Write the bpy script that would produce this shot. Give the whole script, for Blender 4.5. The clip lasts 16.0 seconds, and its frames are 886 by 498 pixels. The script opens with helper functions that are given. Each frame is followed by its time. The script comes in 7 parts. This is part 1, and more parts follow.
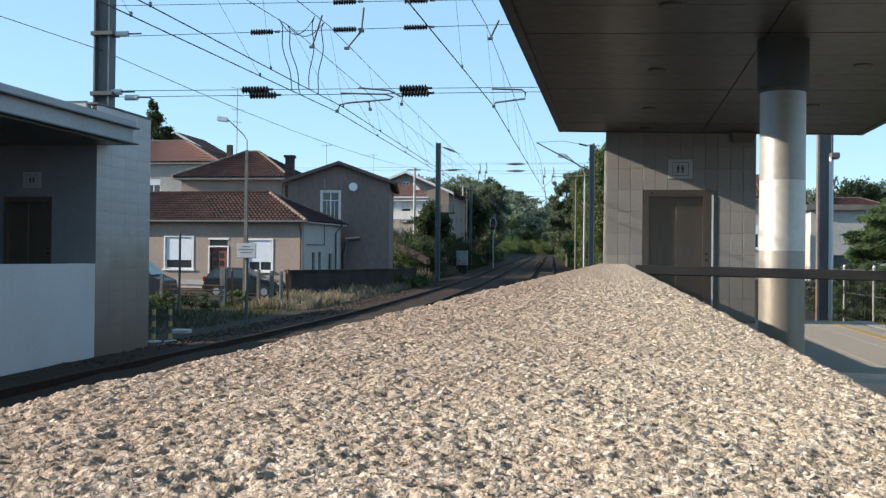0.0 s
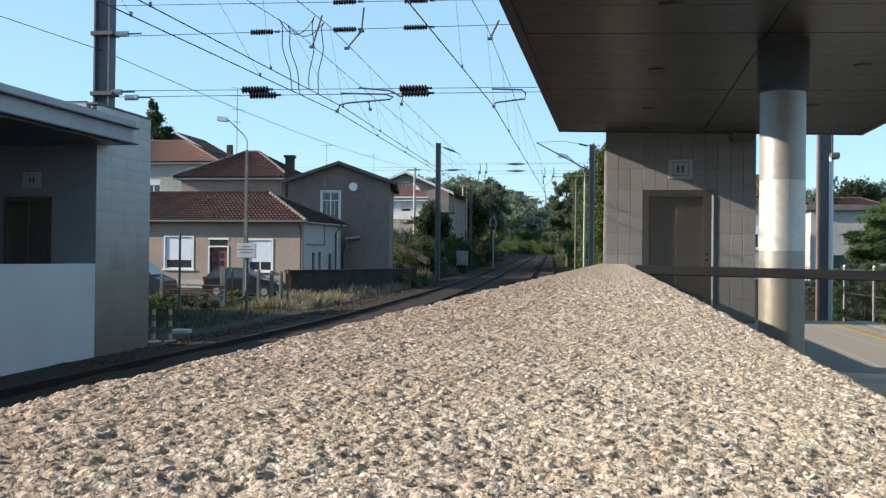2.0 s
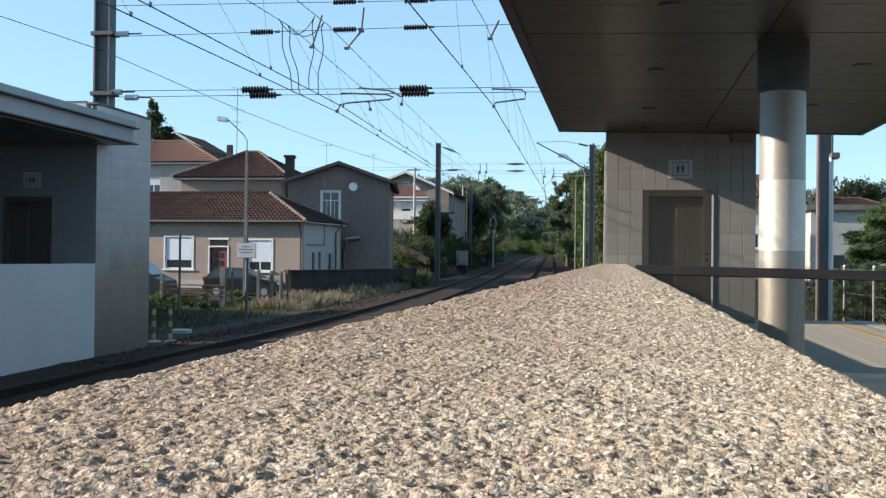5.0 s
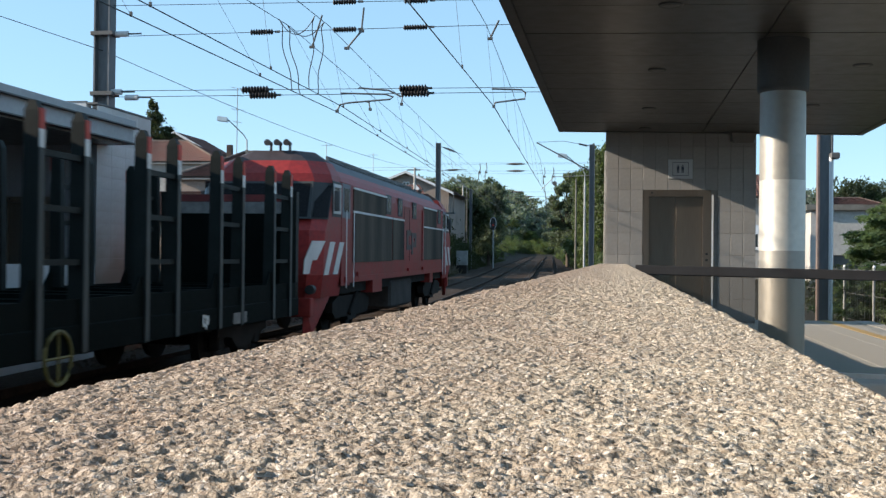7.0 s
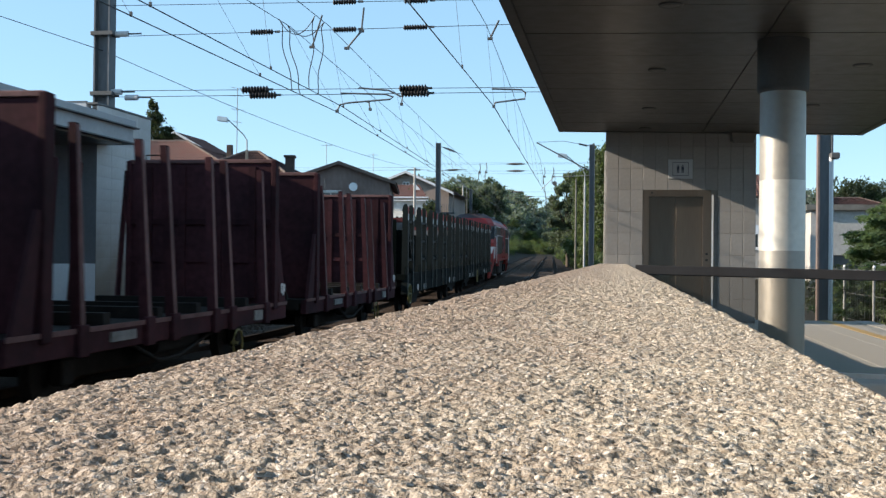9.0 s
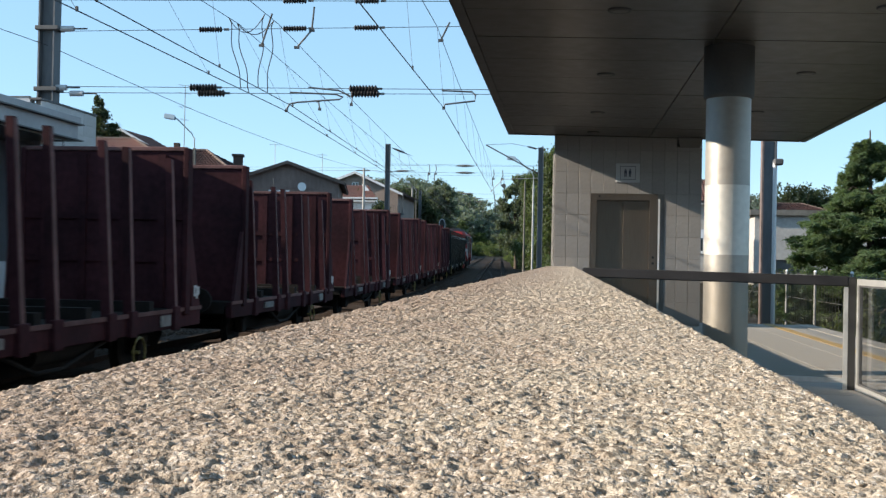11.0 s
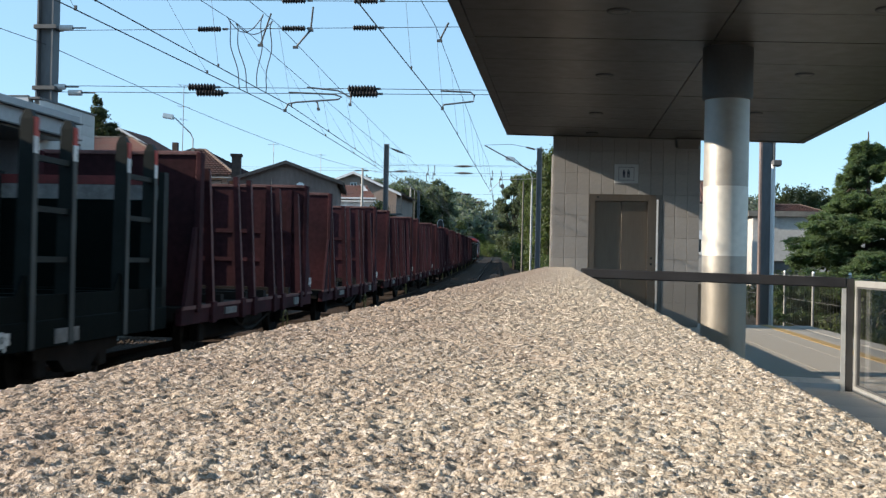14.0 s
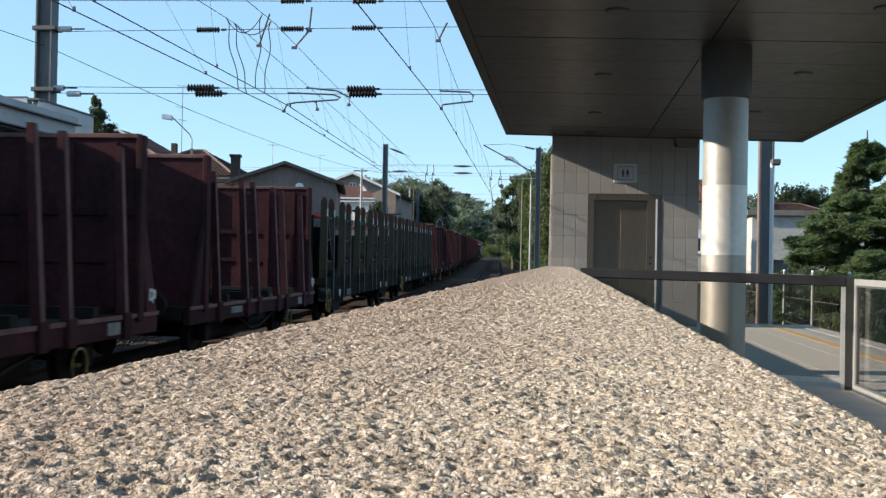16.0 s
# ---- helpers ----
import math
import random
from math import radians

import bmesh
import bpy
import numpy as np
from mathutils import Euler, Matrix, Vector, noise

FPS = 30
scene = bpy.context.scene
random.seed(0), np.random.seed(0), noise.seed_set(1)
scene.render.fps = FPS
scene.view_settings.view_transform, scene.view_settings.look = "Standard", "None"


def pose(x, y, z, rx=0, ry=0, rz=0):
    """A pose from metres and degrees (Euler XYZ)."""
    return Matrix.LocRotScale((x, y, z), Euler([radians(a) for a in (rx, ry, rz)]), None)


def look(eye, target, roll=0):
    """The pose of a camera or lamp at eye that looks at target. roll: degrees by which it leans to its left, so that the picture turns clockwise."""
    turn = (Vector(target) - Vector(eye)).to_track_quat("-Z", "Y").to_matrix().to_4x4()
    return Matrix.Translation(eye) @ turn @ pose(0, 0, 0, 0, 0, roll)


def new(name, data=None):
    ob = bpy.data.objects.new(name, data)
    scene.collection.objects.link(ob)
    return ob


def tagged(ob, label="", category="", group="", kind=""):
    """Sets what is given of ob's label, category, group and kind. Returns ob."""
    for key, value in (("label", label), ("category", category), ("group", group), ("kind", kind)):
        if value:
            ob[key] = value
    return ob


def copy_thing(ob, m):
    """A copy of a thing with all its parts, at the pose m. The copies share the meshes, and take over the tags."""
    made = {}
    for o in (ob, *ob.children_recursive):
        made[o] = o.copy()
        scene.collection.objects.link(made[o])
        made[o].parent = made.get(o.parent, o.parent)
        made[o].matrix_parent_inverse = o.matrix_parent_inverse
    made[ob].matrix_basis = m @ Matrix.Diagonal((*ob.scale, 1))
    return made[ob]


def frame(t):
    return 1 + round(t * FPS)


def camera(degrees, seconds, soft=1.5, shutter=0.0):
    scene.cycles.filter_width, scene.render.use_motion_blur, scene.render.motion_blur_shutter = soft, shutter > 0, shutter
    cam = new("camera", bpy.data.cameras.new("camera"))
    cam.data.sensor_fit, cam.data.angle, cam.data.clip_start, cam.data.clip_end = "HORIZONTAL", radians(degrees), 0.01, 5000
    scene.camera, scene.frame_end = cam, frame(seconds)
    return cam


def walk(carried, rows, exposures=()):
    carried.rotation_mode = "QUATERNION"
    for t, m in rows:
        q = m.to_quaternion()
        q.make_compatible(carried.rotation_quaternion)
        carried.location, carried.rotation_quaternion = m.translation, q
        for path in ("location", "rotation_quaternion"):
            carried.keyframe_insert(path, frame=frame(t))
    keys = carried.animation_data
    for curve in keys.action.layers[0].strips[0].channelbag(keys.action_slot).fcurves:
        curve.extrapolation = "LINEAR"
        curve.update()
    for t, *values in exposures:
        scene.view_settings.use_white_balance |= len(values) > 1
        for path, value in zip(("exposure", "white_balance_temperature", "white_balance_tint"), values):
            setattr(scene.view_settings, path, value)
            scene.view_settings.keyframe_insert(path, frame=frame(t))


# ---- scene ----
CAM_Z = 1.03
EYE = Vector((0, 0, CAM_Z))


def aim(yaw, pitch, roll, dx=0.0, dz=0.0):
    """Camera pose: degrees turned left from the track line, tilted up, leaned left."""
    e = EYE + Vector((dx, 0, dz))
    y, p = radians(yaw), radians(pitch)
    return look(e, e + Vector((-math.sin(y) * math.cos(p), math.cos(y) * math.cos(p), math.sin(p))) * 10, roll)


cam = camera(45, 16.0, soft=1.35, shutter=0.12)
POSE_A = aim(9.276, 0.471, 0.6)
POSE_B = aim(6.442, 0.585, 1.12)
POSE_C = aim(6.44, 0.6, 1.25)
POSE_D = aim(6.404, 0.598, 1.07)
walk(cam, [(0, POSE_A), (9.3, POSE_A), (11.2, POSE_B), (12.2, POSE_B), (12.5, POSE_C), (15.8, POSE_C), (15.95, POSE_D), (16.0, POSE_D)], exposures=[(0, 1.0), (16, 1.0)])

# ---- light ----
SUN_WAY = Vector((1, 0.17, -0.41)).normalized()
world = bpy.data.worlds.new("sky")
scene.world = world
world.use_nodes = True
sky = world.node_tree.nodes.new("ShaderNodeTexSky")
sky.sky_type = 'NISHITA'
sky.sun_disc = False
sky.sun_elevation = math.asin(-SUN_WAY.z)
sky.sun_rotation = math.atan2(-SUN_WAY.x, -SUN_WAY.y) % (2 * math.pi)
sky.air_density, sky.dust_density, sky.ozone_density = 0.95, 0.0, 2.9
sky.altitude = 350
haze = world.node_tree.nodes.new("ShaderNodeMix")
haze.data_type = 'RGBA'
haze.inputs[0].default_value = 0.6
haze.inputs[7].default_value = (1.8, 3.15, 4.3, 1)
world.node_tree.links.new(sky.outputs[0], haze.inputs[6])
world.node_tree.links.new(haze.outputs[2], world.node_tree.nodes["Background"].inputs[0])
world.node_tree.nodes["Background"].inputs[1].default_value = 0.12
sun_data = bpy.data.lights.new("sun", 'SUN')
sun_data.energy, sun_data.angle, sun_data.color = 4.7, radians(0.5), (1.0, 0.88, 0.73)
sun = new("sun", sun_data)
sun.matrix_world = look((-40, 0, 30), Vector((-40, 0, 30)) + SUN_WAY * 10)

# ---- materials ----


def mat(name, color, rough=0.8, metal=0.0, scale=4.0, vary=0.25, bump=0.0, fine=40.0, second=None, island=0.0, thing=0.0, spec=0.5, stretch=(1, 1, 1), bdist=0.01):
    """Principled surface with stains at two scales, fine relief and wear."""
    m = bpy.data.materials.new(name)
    m.use_nodes = True
    t = m.node_tree
    n, l = t.nodes, t.links
    p = n["Principled BSDF"]
    p.inputs["Metallic"].default_value = metal
    p.inputs["Specular IOR Level"].default_value = spec
    co = n.new("ShaderNodeTexCoord")
    mp = n.new("ShaderNodeMapping")
    mp.inputs["Scale"].default_value = stretch
    l.new(co.outputs["Object"], mp.inputs[0])

    def tex(s, d):
        x = n.new("ShaderNodeTexNoise")
        x.inputs["Scale"].default_value, x.inputs["Detail"].default_value = s, d
        l.new(mp.outputs[0], x.inputs["Vector"])
        return x

    big, small = tex(scale, 5), tex(fine, 3)
    a = Vector(color)
    b = Vector(second) if second else a * (1 - vary)
    mix = n.new("ShaderNodeMix")
    mix.data_type = 'RGBA'
    mix.inputs[6].default_value, mix.inputs[7].default_value = (*a, 1), (*b, 1)
    ramp = n.new("ShaderNodeMapRange")
    ramp.inputs[1].default_value, ramp.inputs[2].default_value = 0.35, 0.68
    l.new(big.outputs[0], ramp.inputs[0])
    l.new(ramp.outputs[0], mix.inputs[0])
    hsv = n.new("ShaderNodeHueSaturation")
    l.new(mix.outputs[2], hsv.inputs["Color"])
    val = n.new("ShaderNodeMapRange")
    val.inputs[1].default_value, val.inputs[2].default_value = 0.25, 0.75
    val.inputs[3].default_value, val.inputs[4].default_value = 1 - vary * 0.6, 1 + vary * 0.6
    l.new(small.outputs[0], val.inputs[0])
    src = val.outputs[0]
    for amount, node, sock in ((island, "ShaderNodeNewGeometry", "Random Per Island"), (thing, "ShaderNodeObjectInfo", "Random")):
        if amount:
            g = n.new(node)
            r = n.new("ShaderNodeMapRange")
            r.inputs[3].default_value, r.inputs[4].default_value = 1 - amount, 1 + amount
            l.new(g.outputs[sock], r.inputs[0])
            mu = n.new("ShaderNodeMath")
            mu.operation = 'MULTIPLY'
            l.new(src, mu.inputs[0])
            l.new(r.outputs[0], mu.inputs[1])
            src = mu.outputs[0]
    l.new(src, hsv.inputs["Value"])
    l.new(hsv.outputs[0], p.inputs["Base Color"])
    rr = n.new("ShaderNodeMapRange")
    rr.inputs[3].default_value, rr.inputs[4].default_value = max(rough - 0.1, 0.03), min(rough + 0.12, 1)
    l.new(small.outputs[0], rr.inputs[0])
    l.new(rr.outputs[0], p.inputs["Roughness"])
    if bump:
        bu = n.new("ShaderNodeBump")
        bu.inputs["Strength"].default_value, bu.inputs["Distance"].default_value = bump, bdist
        l.new(small.outputs[0], bu.inputs["Height"])
        l.new(bu.outputs[0], p.inputs["Normal"])
    return m


def leaf_mat(name, color, vary=0.4):
    m = mat(name, color, 0.6, scale=0.7, vary=0.3, fine=6, island=vary, spec=0.3)
    p = m.node_tree.nodes["Principled BSDF"]
    tr = m.node_tree.nodes.new("ShaderNodeBsdfTranslucent")
    tr.inputs[0].default_value = (color[0] * 1.6, color[1] * 1.7, color[2] * 0.9, 1)
    mx = m.node_tree.nodes.new("ShaderNodeMixShader")
    mx.inputs[0].default_value = 0.4
    m.node_tree.links.new(p.outputs[0], mx.inputs[1])
    m.node_tree.links.new(tr.outputs[0], mx.inputs[2])
    m.node_tree.links.new(mx.outputs[0], m.node_tree.nodes["Material Output"].inputs[0])
    return m


def glass_mat(name, tint=(0.93, 0.93, 0.915), rough=0.0):
    m = bpy.data.materials.new(name)
    m.use_nodes = True
    t = m.node_tree
    n = t.nodes
    n.remove(n["Principled BSDF"])
    tr, gl, mx, fr = (n.new(x) for x in ("ShaderNodeBsdfTransparent", "ShaderNodeBsdfGlossy", "ShaderNodeMixShader", "ShaderNodeLayerWeight"))
    tr.inputs[0].default_value = (*tint, 1)
    gl.inputs["Roughness"].default_value = rough
    fr.inputs["Blend"].default_value = 0.5
    po, sc = n.new("ShaderNodeMath"), n.new("ShaderNodeMath")
    po.operation, sc.operation = 'POWER', 'MULTIPLY_ADD'
    po.inputs[1].default_value, sc.inputs[1].default_value, sc.inputs[2].default_value = 5.0, 0.9, 0.03
    t.links.new(fr.outputs["Facing"], po.inputs[0])
    t.links.new(po.outputs[0], sc.inputs[0])
    t.links.new(sc.outputs[0], mx.inputs[0])
    t.links.new(tr.outputs[0], mx.inputs[1])
    t.links.new(gl.outputs[0], mx.inputs[2])
    t.links.new(mx.outputs[0], n["Material Output"].inputs[0])
    return m


def glow_mat(name, color, strength):
    m = mat(name, color, 0.3)
    p = m.node_tree.nodes["Principled BSDF"]
    p.inputs["Emission Color"].default_value = (*color, 1)
    p.inputs["Emission Strength"].default_value = strength
    return m


def aggregate_mat():
    """Washed aggregate: stones of several tones, pale chips and dark specks in cement."""
    m = mat("aggregate_surface", (0.5, 0.43, 0.315), 0.7, scale=5, vary=0.25, fine=420, bump=1.0, bdist=0.0018, second=(0.32, 0.25, 0.185))
    t = m.node_tree
    n, l = t.nodes, t.links
    p = n["Principled BSDF"]
    old = p.inputs["Base Color"].links[0].from_socket
    co = n.new("ShaderNodeTexCoord")
    wob = n.new("ShaderNodeTexNoise")
    wob.inputs["Scale"].default_value = 300
    add = n.new("ShaderNodeVectorMath")
    add.operation = 'MULTIPLY_ADD'
    add.inputs[1].default_value = (0.004, 0.004, 0.004)
    l.new(co.outputs["Object"], wob.inputs["Vector"])
    l.new(wob.outputs["Color"], add.inputs[0])
    l.new(co.outputs["Object"], add.inputs[2])
    src = old
    for scale, stops, amount in ((230, ((0.0, (0.08, 0.055, 0.04)), (0.17, (0.26, 0.195, 0.145)), (0.42, (0.45, 0.38, 0.29)), (0.78, (0.58, 0.515, 0.41)), (0.95, (0.86, 0.82, 0.75))), 0.62),
                                 (560, ((0.0, (0.12, 0.09, 0.07)), (0.28, (0.42, 0.35, 0.27)), (0.86, (0.56, 0.5, 0.42)), (0.97, (0.9, 0.88, 0.85))), 0.5)):
        vo = n.new("ShaderNodeTexVoronoi")
        vo.inputs["Scale"].default_value = scale
        l.new(add.outputs[0], vo.inputs["Vector"])
        sep = n.new("ShaderNodeSeparateColor")
        l.new(vo.outputs["Color"], sep.inputs[0])
        ra = n.new("ShaderNodeValToRGB")
        while len(ra.color_ramp.elements) < len(stops):
            ra.color_ramp.elements.new(0.5)
        for e, (pos, c) in zip(ra.color_ramp.elements, stops):
            e.position, e.color = pos, (c[0], c[1] * 0.985, c[2] * 0.985, 1)
        l.new(sep.outputs[0], ra.inputs[0])
        mx = n.new("ShaderNodeMix")
        mx.data_type = 'RGBA'
        mx.inputs[0].default_value = amount
        l.new(src, mx.inputs[6])
        l.new(ra.outputs[0], mx.inputs[7])
        src = mx.outputs[2]
    # browner, darker tint on the side towards the tracks, with an uneven border
    sx = n.new("ShaderNodeSeparateXYZ")
    l.new(co.outputs["Object"], sx.inputs[0])
    patch = n.new("ShaderNodeTexNoise")
    patch.inputs["Scale"].default_value, patch.inputs["Detail"].default_value = 7, 6
    l.new(co.outputs["Object"], patch.inputs["Vector"])
    ma = n.new("ShaderNodeMath")
    ma.operation = 'MULTIPLY_ADD'
    ma.inputs[1].default_value = 0.5
    l.new(patch.outputs[0], ma.inputs[0])
    l.new(sx.outputs[0], ma.inputs[2])
    dr = n.new("ShaderNodeMapRange")
    dr.inputs[1].default_value, dr.inputs[2].default_value = 0.0, 0.3
    dr.inputs[3].default_value, dr.inputs[4].default_value = 0.8, 0.0
    l.new(ma.outputs[0], dr.inputs[0])
    dm = n.new("ShaderNodeMix")
    dm.data_type, dm.blend_type = 'RGBA', 'MULTIPLY'
    dm.inputs[7].default_value = (0.72, 0.63, 0.6, 1)
    l.new(dr.outputs[0], dm.inputs[0])
    l.new(src, dm.inputs[6])
    l.new(dm.outputs[2], p.inputs["Base Color"])
    return m


M = dict(
    aggregate=aggregate_mat(),
    pebble=mat("washed_aggregate", (0.52, 0.46, 0.385), 0.75, scale=30, vary=0.3, fine=260, island=0.34, bump=0.25, bdist=0.001, second=(0.43, 0.37, 0.30)),
    concrete=mat("concrete", (0.42, 0.40, 0.37), 0.85, scale=1.5, vary=0.25, fine=40, bump=0.3),
    column=mat("column_paint", (0.66, 0.64, 0.59), 0.45, metal=0.5, scale=1.2, vary=0.14, fine=14, bump=0.08),
    column_grey=mat("column_grey_band", (0.42, 0.40, 0.365), 0.45, metal=0.5, scale=2, vary=0.15, fine=16, bump=0.08),
    tile=mat("grey_tile", (0.3, 0.285, 0.27), 0.5, scale=1.5, vary=0.12, fine=25, thing=0.06, bump=0.05),
    white_tile=mat("white_tile", (0.5, 0.49, 0.48), 0.45, scale=0.9, vary=0.16, fine=12, thing=0.04, bump=0.04, second=(0.38, 0.35, 0.31)),
    grout=mat("grout", (0.24, 0.23, 0.215), 0.9, scale=5, vary=0.2),
    white_wall=mat("white_render", (0.47, 0.48, 0.49), 0.75, scale=0.7, vary=0.1, fine=18, bump=0.1),
    dark_wall=mat("dark_render", (0.25, 0.25, 0.265), 0.7, scale=0.8, vary=0.15, fine=20),
    soffit=mat("brown_metal_panel", (0.108, 0.099, 0.087), 0.38, 0.35, scale=0.8, vary=0.18, fine=6, island=0.1),
    fascia=mat("grey_metal_fascia", (0.32, 0.32, 0.33), 0.5, 0.2, scale=0.9, vary=0.15, fine=9),
    steel=mat("brushed_steel", (0.2, 0.165, 0.135), 0.36, 0.85, scale=2, vary=0.15, fine=60, stretch=(1, 1, 0.05)),
    galv=mat("galvanised_steel", (0.36, 0.37, 0.37), 0.55, 0.6, scale=2, vary=0.25, fine=30),
    alu=mat("aluminium_frame", (0.62, 0.62, 0.60), 0.4, 0.6, scale=2, vary=0.12, fine=30),
    rail_dark=mat("dark_painted_steel", (0.09, 0.09, 0.09), 0.6, 0.0, scale=3, vary=0.2, fine=30),
    black=mat("black_rubber", (0.02, 0.02, 0.02), 0.6, scale=5, vary=0.3),
    wire=mat("copper_wire", (0.05, 0.055, 0.06), 0.55, 0.5, scale=3, vary=0.2),
    insulator=mat("brown_porcelain", (0.028, 0.023, 0.024), 0.5, scale=20, vary=0.2),
    grey_ins=mat("grey_insulator", (0.5, 0.5, 0.5), 0.4, scale=20, vary=0.15),
    mast=mat("painted_mast", (0.13, 0.14, 0.15), 0.6, 0.3, scale=1.3, vary=0.3, fine=12, stretch=(1, 1, 0.3)),
    rust=mat("rusty_steel", (0.23, 0.10, 0.055), 0.8, 0.2, scale=5, vary=0.4, fine=40, bump=0.2),
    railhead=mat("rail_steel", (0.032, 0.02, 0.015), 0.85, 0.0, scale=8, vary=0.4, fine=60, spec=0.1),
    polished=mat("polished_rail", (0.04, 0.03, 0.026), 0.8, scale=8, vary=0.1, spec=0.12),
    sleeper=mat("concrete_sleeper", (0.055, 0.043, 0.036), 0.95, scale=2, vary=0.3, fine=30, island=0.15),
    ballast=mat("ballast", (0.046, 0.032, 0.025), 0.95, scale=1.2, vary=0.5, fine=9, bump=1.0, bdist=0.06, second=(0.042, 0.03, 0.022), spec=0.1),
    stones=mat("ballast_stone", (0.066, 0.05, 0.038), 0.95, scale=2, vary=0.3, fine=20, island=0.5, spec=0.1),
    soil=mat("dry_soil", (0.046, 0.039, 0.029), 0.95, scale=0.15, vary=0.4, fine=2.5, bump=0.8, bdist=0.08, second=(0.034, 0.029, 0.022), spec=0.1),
    asphalt=mat("asphalt", (0.11, 0.105, 0.10), 0.9, scale=0.5, vary=0.2, fine=40, bump=0.3),
    paving=mat("platform_paving", (0.43, 0.405, 0.37), 0.8, scale=0.8, vary=0.15, fine=20, bump=0.1),
    yellow=mat("yellow_line", (0.5, 0.34, 0.13), 0.7, scale=2, vary=0.2, fine=20),
    plaster_pink=mat("pinkish_plaster", (0.33, 0.26, 0.22), 0.9, scale=0.5, vary=0.2, fine=6, bump=0.2),
    plaster_grey=mat("grey_plaster", (0.22, 0.165, 0.145), 0.9, scale=0.45, vary=0.28, fine=5, bump=0.2, stretch=(1, 1, 0.4)),
    plaster_white=mat("white_plaster", (0.42, 0.40, 0.375), 0.9, scale=0.5, vary=0.22, fine=5, bump=0.2),
    plaster_stain=mat("stained_white_plaster", (0.66, 0.64, 0.62), 0.9, scale=0.8, vary=0.3, fine=5, second=(0.36, 0.34, 0.33)),
    roof=mat("clay_roof_tile", (0.055, 0.027, 0.024), 0.9, scale=1.1, vary=0.5, fine=9, second=(0.03, 0.019, 0.018), spec=0.15, bump=0.3),
    roof_red=mat("red_roof_tile", (0.13, 0.05, 0.037), 0.85, scale=1.1, vary=0.3, fine=12, second=(0.12, 0.06, 0.047)),
    roof_edge=mat("ridge_tile", (0.16, 0.115, 0.095), 0.85, scale=3, vary=0.35, fine=15),
    frame_white=mat("white_paint", (0.72, 0.72, 0.72), 0.5, scale=3, vary=0.08),
    shutter=mat("pale_shutter", (0.62, 0.66, 0.72), 0.5, scale=2, vary=0.08),
    pane=mat("dark_window_pane", (0.03, 0.035, 0.04), 0.08, scale=3, vary=0.2, spec=0.9),
    door_wood=mat("red_brown_door", (0.16, 0.045, 0.03), 0.5, scale=3, vary=0.25, fine=25, stretch=(1, 1, 0.1)),
    car_paint=mat("dark_car_paint", (0.035, 0.04, 0.042), 0.25, 0.3, scale=2, vary=0.1, spec=0.7),
    red_light=glow_mat("red_lamp_lens", (0.3, 0.015, 0.01), 0.08),
    sign_white=mat("sign_white", (0.5, 0.51, 0.52), 0.5, scale=3, vary=0.1),
    sign_blue=mat("faded_sign_letters", (0.12, 0.16, 0.22), 0.6, scale=6, vary=0.3),
    ink=mat("sign_ink", (0.05, 0.06, 0.09), 0.6, scale=3, vary=0.1),
    bark=mat("bark", (0.10, 0.075, 0.055), 0.95, scale=3, vary=0.4, fine=20, bump=0.6),
    leaf_a=leaf_mat("leaf_green", (0.075, 0.098, 0.042)),
    leaf_b=leaf_mat("leaf_bright", (0.105, 0.135, 0.052)),
    leaf_c=leaf_mat("leaf_dark", (0.044, 0.058, 0.032)),
    needle=leaf_mat("needle_green", (0.105, 0.15, 0.078)),
    grass=leaf_mat("dry_grass", (0.17, 0.14, 0.13)),
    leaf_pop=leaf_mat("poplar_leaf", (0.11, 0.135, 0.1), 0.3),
    grass_green=leaf_mat("green_weeds", (0.042, 0.05, 0.025)),
    loco_red=mat("red_loco_paint", (0.27, 0.024, 0.024), 0.5, 0.0, scale=0.8, vary=0.35, fine=10, second=(0.2, 0.03, 0.025), spec=0.22),
    loco_roof=mat("grey_loco_roof", (0.07, 0.076, 0.09), 0.6, 0.1, scale=1.3, vary=0.3, fine=10),
    grille=mat("soiled_grille", (0.115, 0.087, 0.064), 0.8, 0.0, scale=0.75, vary=0.5, fine=9, stretch=(1, 1, 0.16), spec=0.15, second=(0.03, 0.025, 0.021), bump=0.15),
    trim_white=mat("white_stripe", (0.62, 0.60, 0.58), 0.5, scale=3, vary=0.15),
    under=mat("underframe_grime", (0.02, 0.017, 0.015), 0.85, scale=3, vary=0.4, fine=20, bump=0.3, spec=0.15),
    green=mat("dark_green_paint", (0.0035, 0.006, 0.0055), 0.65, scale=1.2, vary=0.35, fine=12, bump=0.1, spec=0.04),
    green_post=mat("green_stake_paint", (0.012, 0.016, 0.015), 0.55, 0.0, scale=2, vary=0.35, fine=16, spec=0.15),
    # oxide red in two tones: dark for shade, paler for lit and worn edges
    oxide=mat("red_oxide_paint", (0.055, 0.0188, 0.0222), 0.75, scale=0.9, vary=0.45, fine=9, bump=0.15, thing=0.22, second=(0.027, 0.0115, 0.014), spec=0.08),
    oxide_worn_lit=mat("worn_and_lit_red", (0.16, 0.085, 0.08), 0.7, 0.0, scale=2, vary=0.4, fine=12, thing=0.15, spec=0.15),
    mast_lit_rust=mat("sun_toned_rusty_mast", (0.2, 0.15, 0.135), 0.7, 0.1, scale=2, vary=0.35, fine=15),
    old_post=mat("mossy_concrete", (0.17, 0.16, 0.14), 0.9, scale=2, vary=0.35, fine=20, bump=0.3),
    stake_edge=mat("worn_stake_edge", (0.042, 0.047, 0.044), 0.6, scale=2, vary=0.35, fine=14),
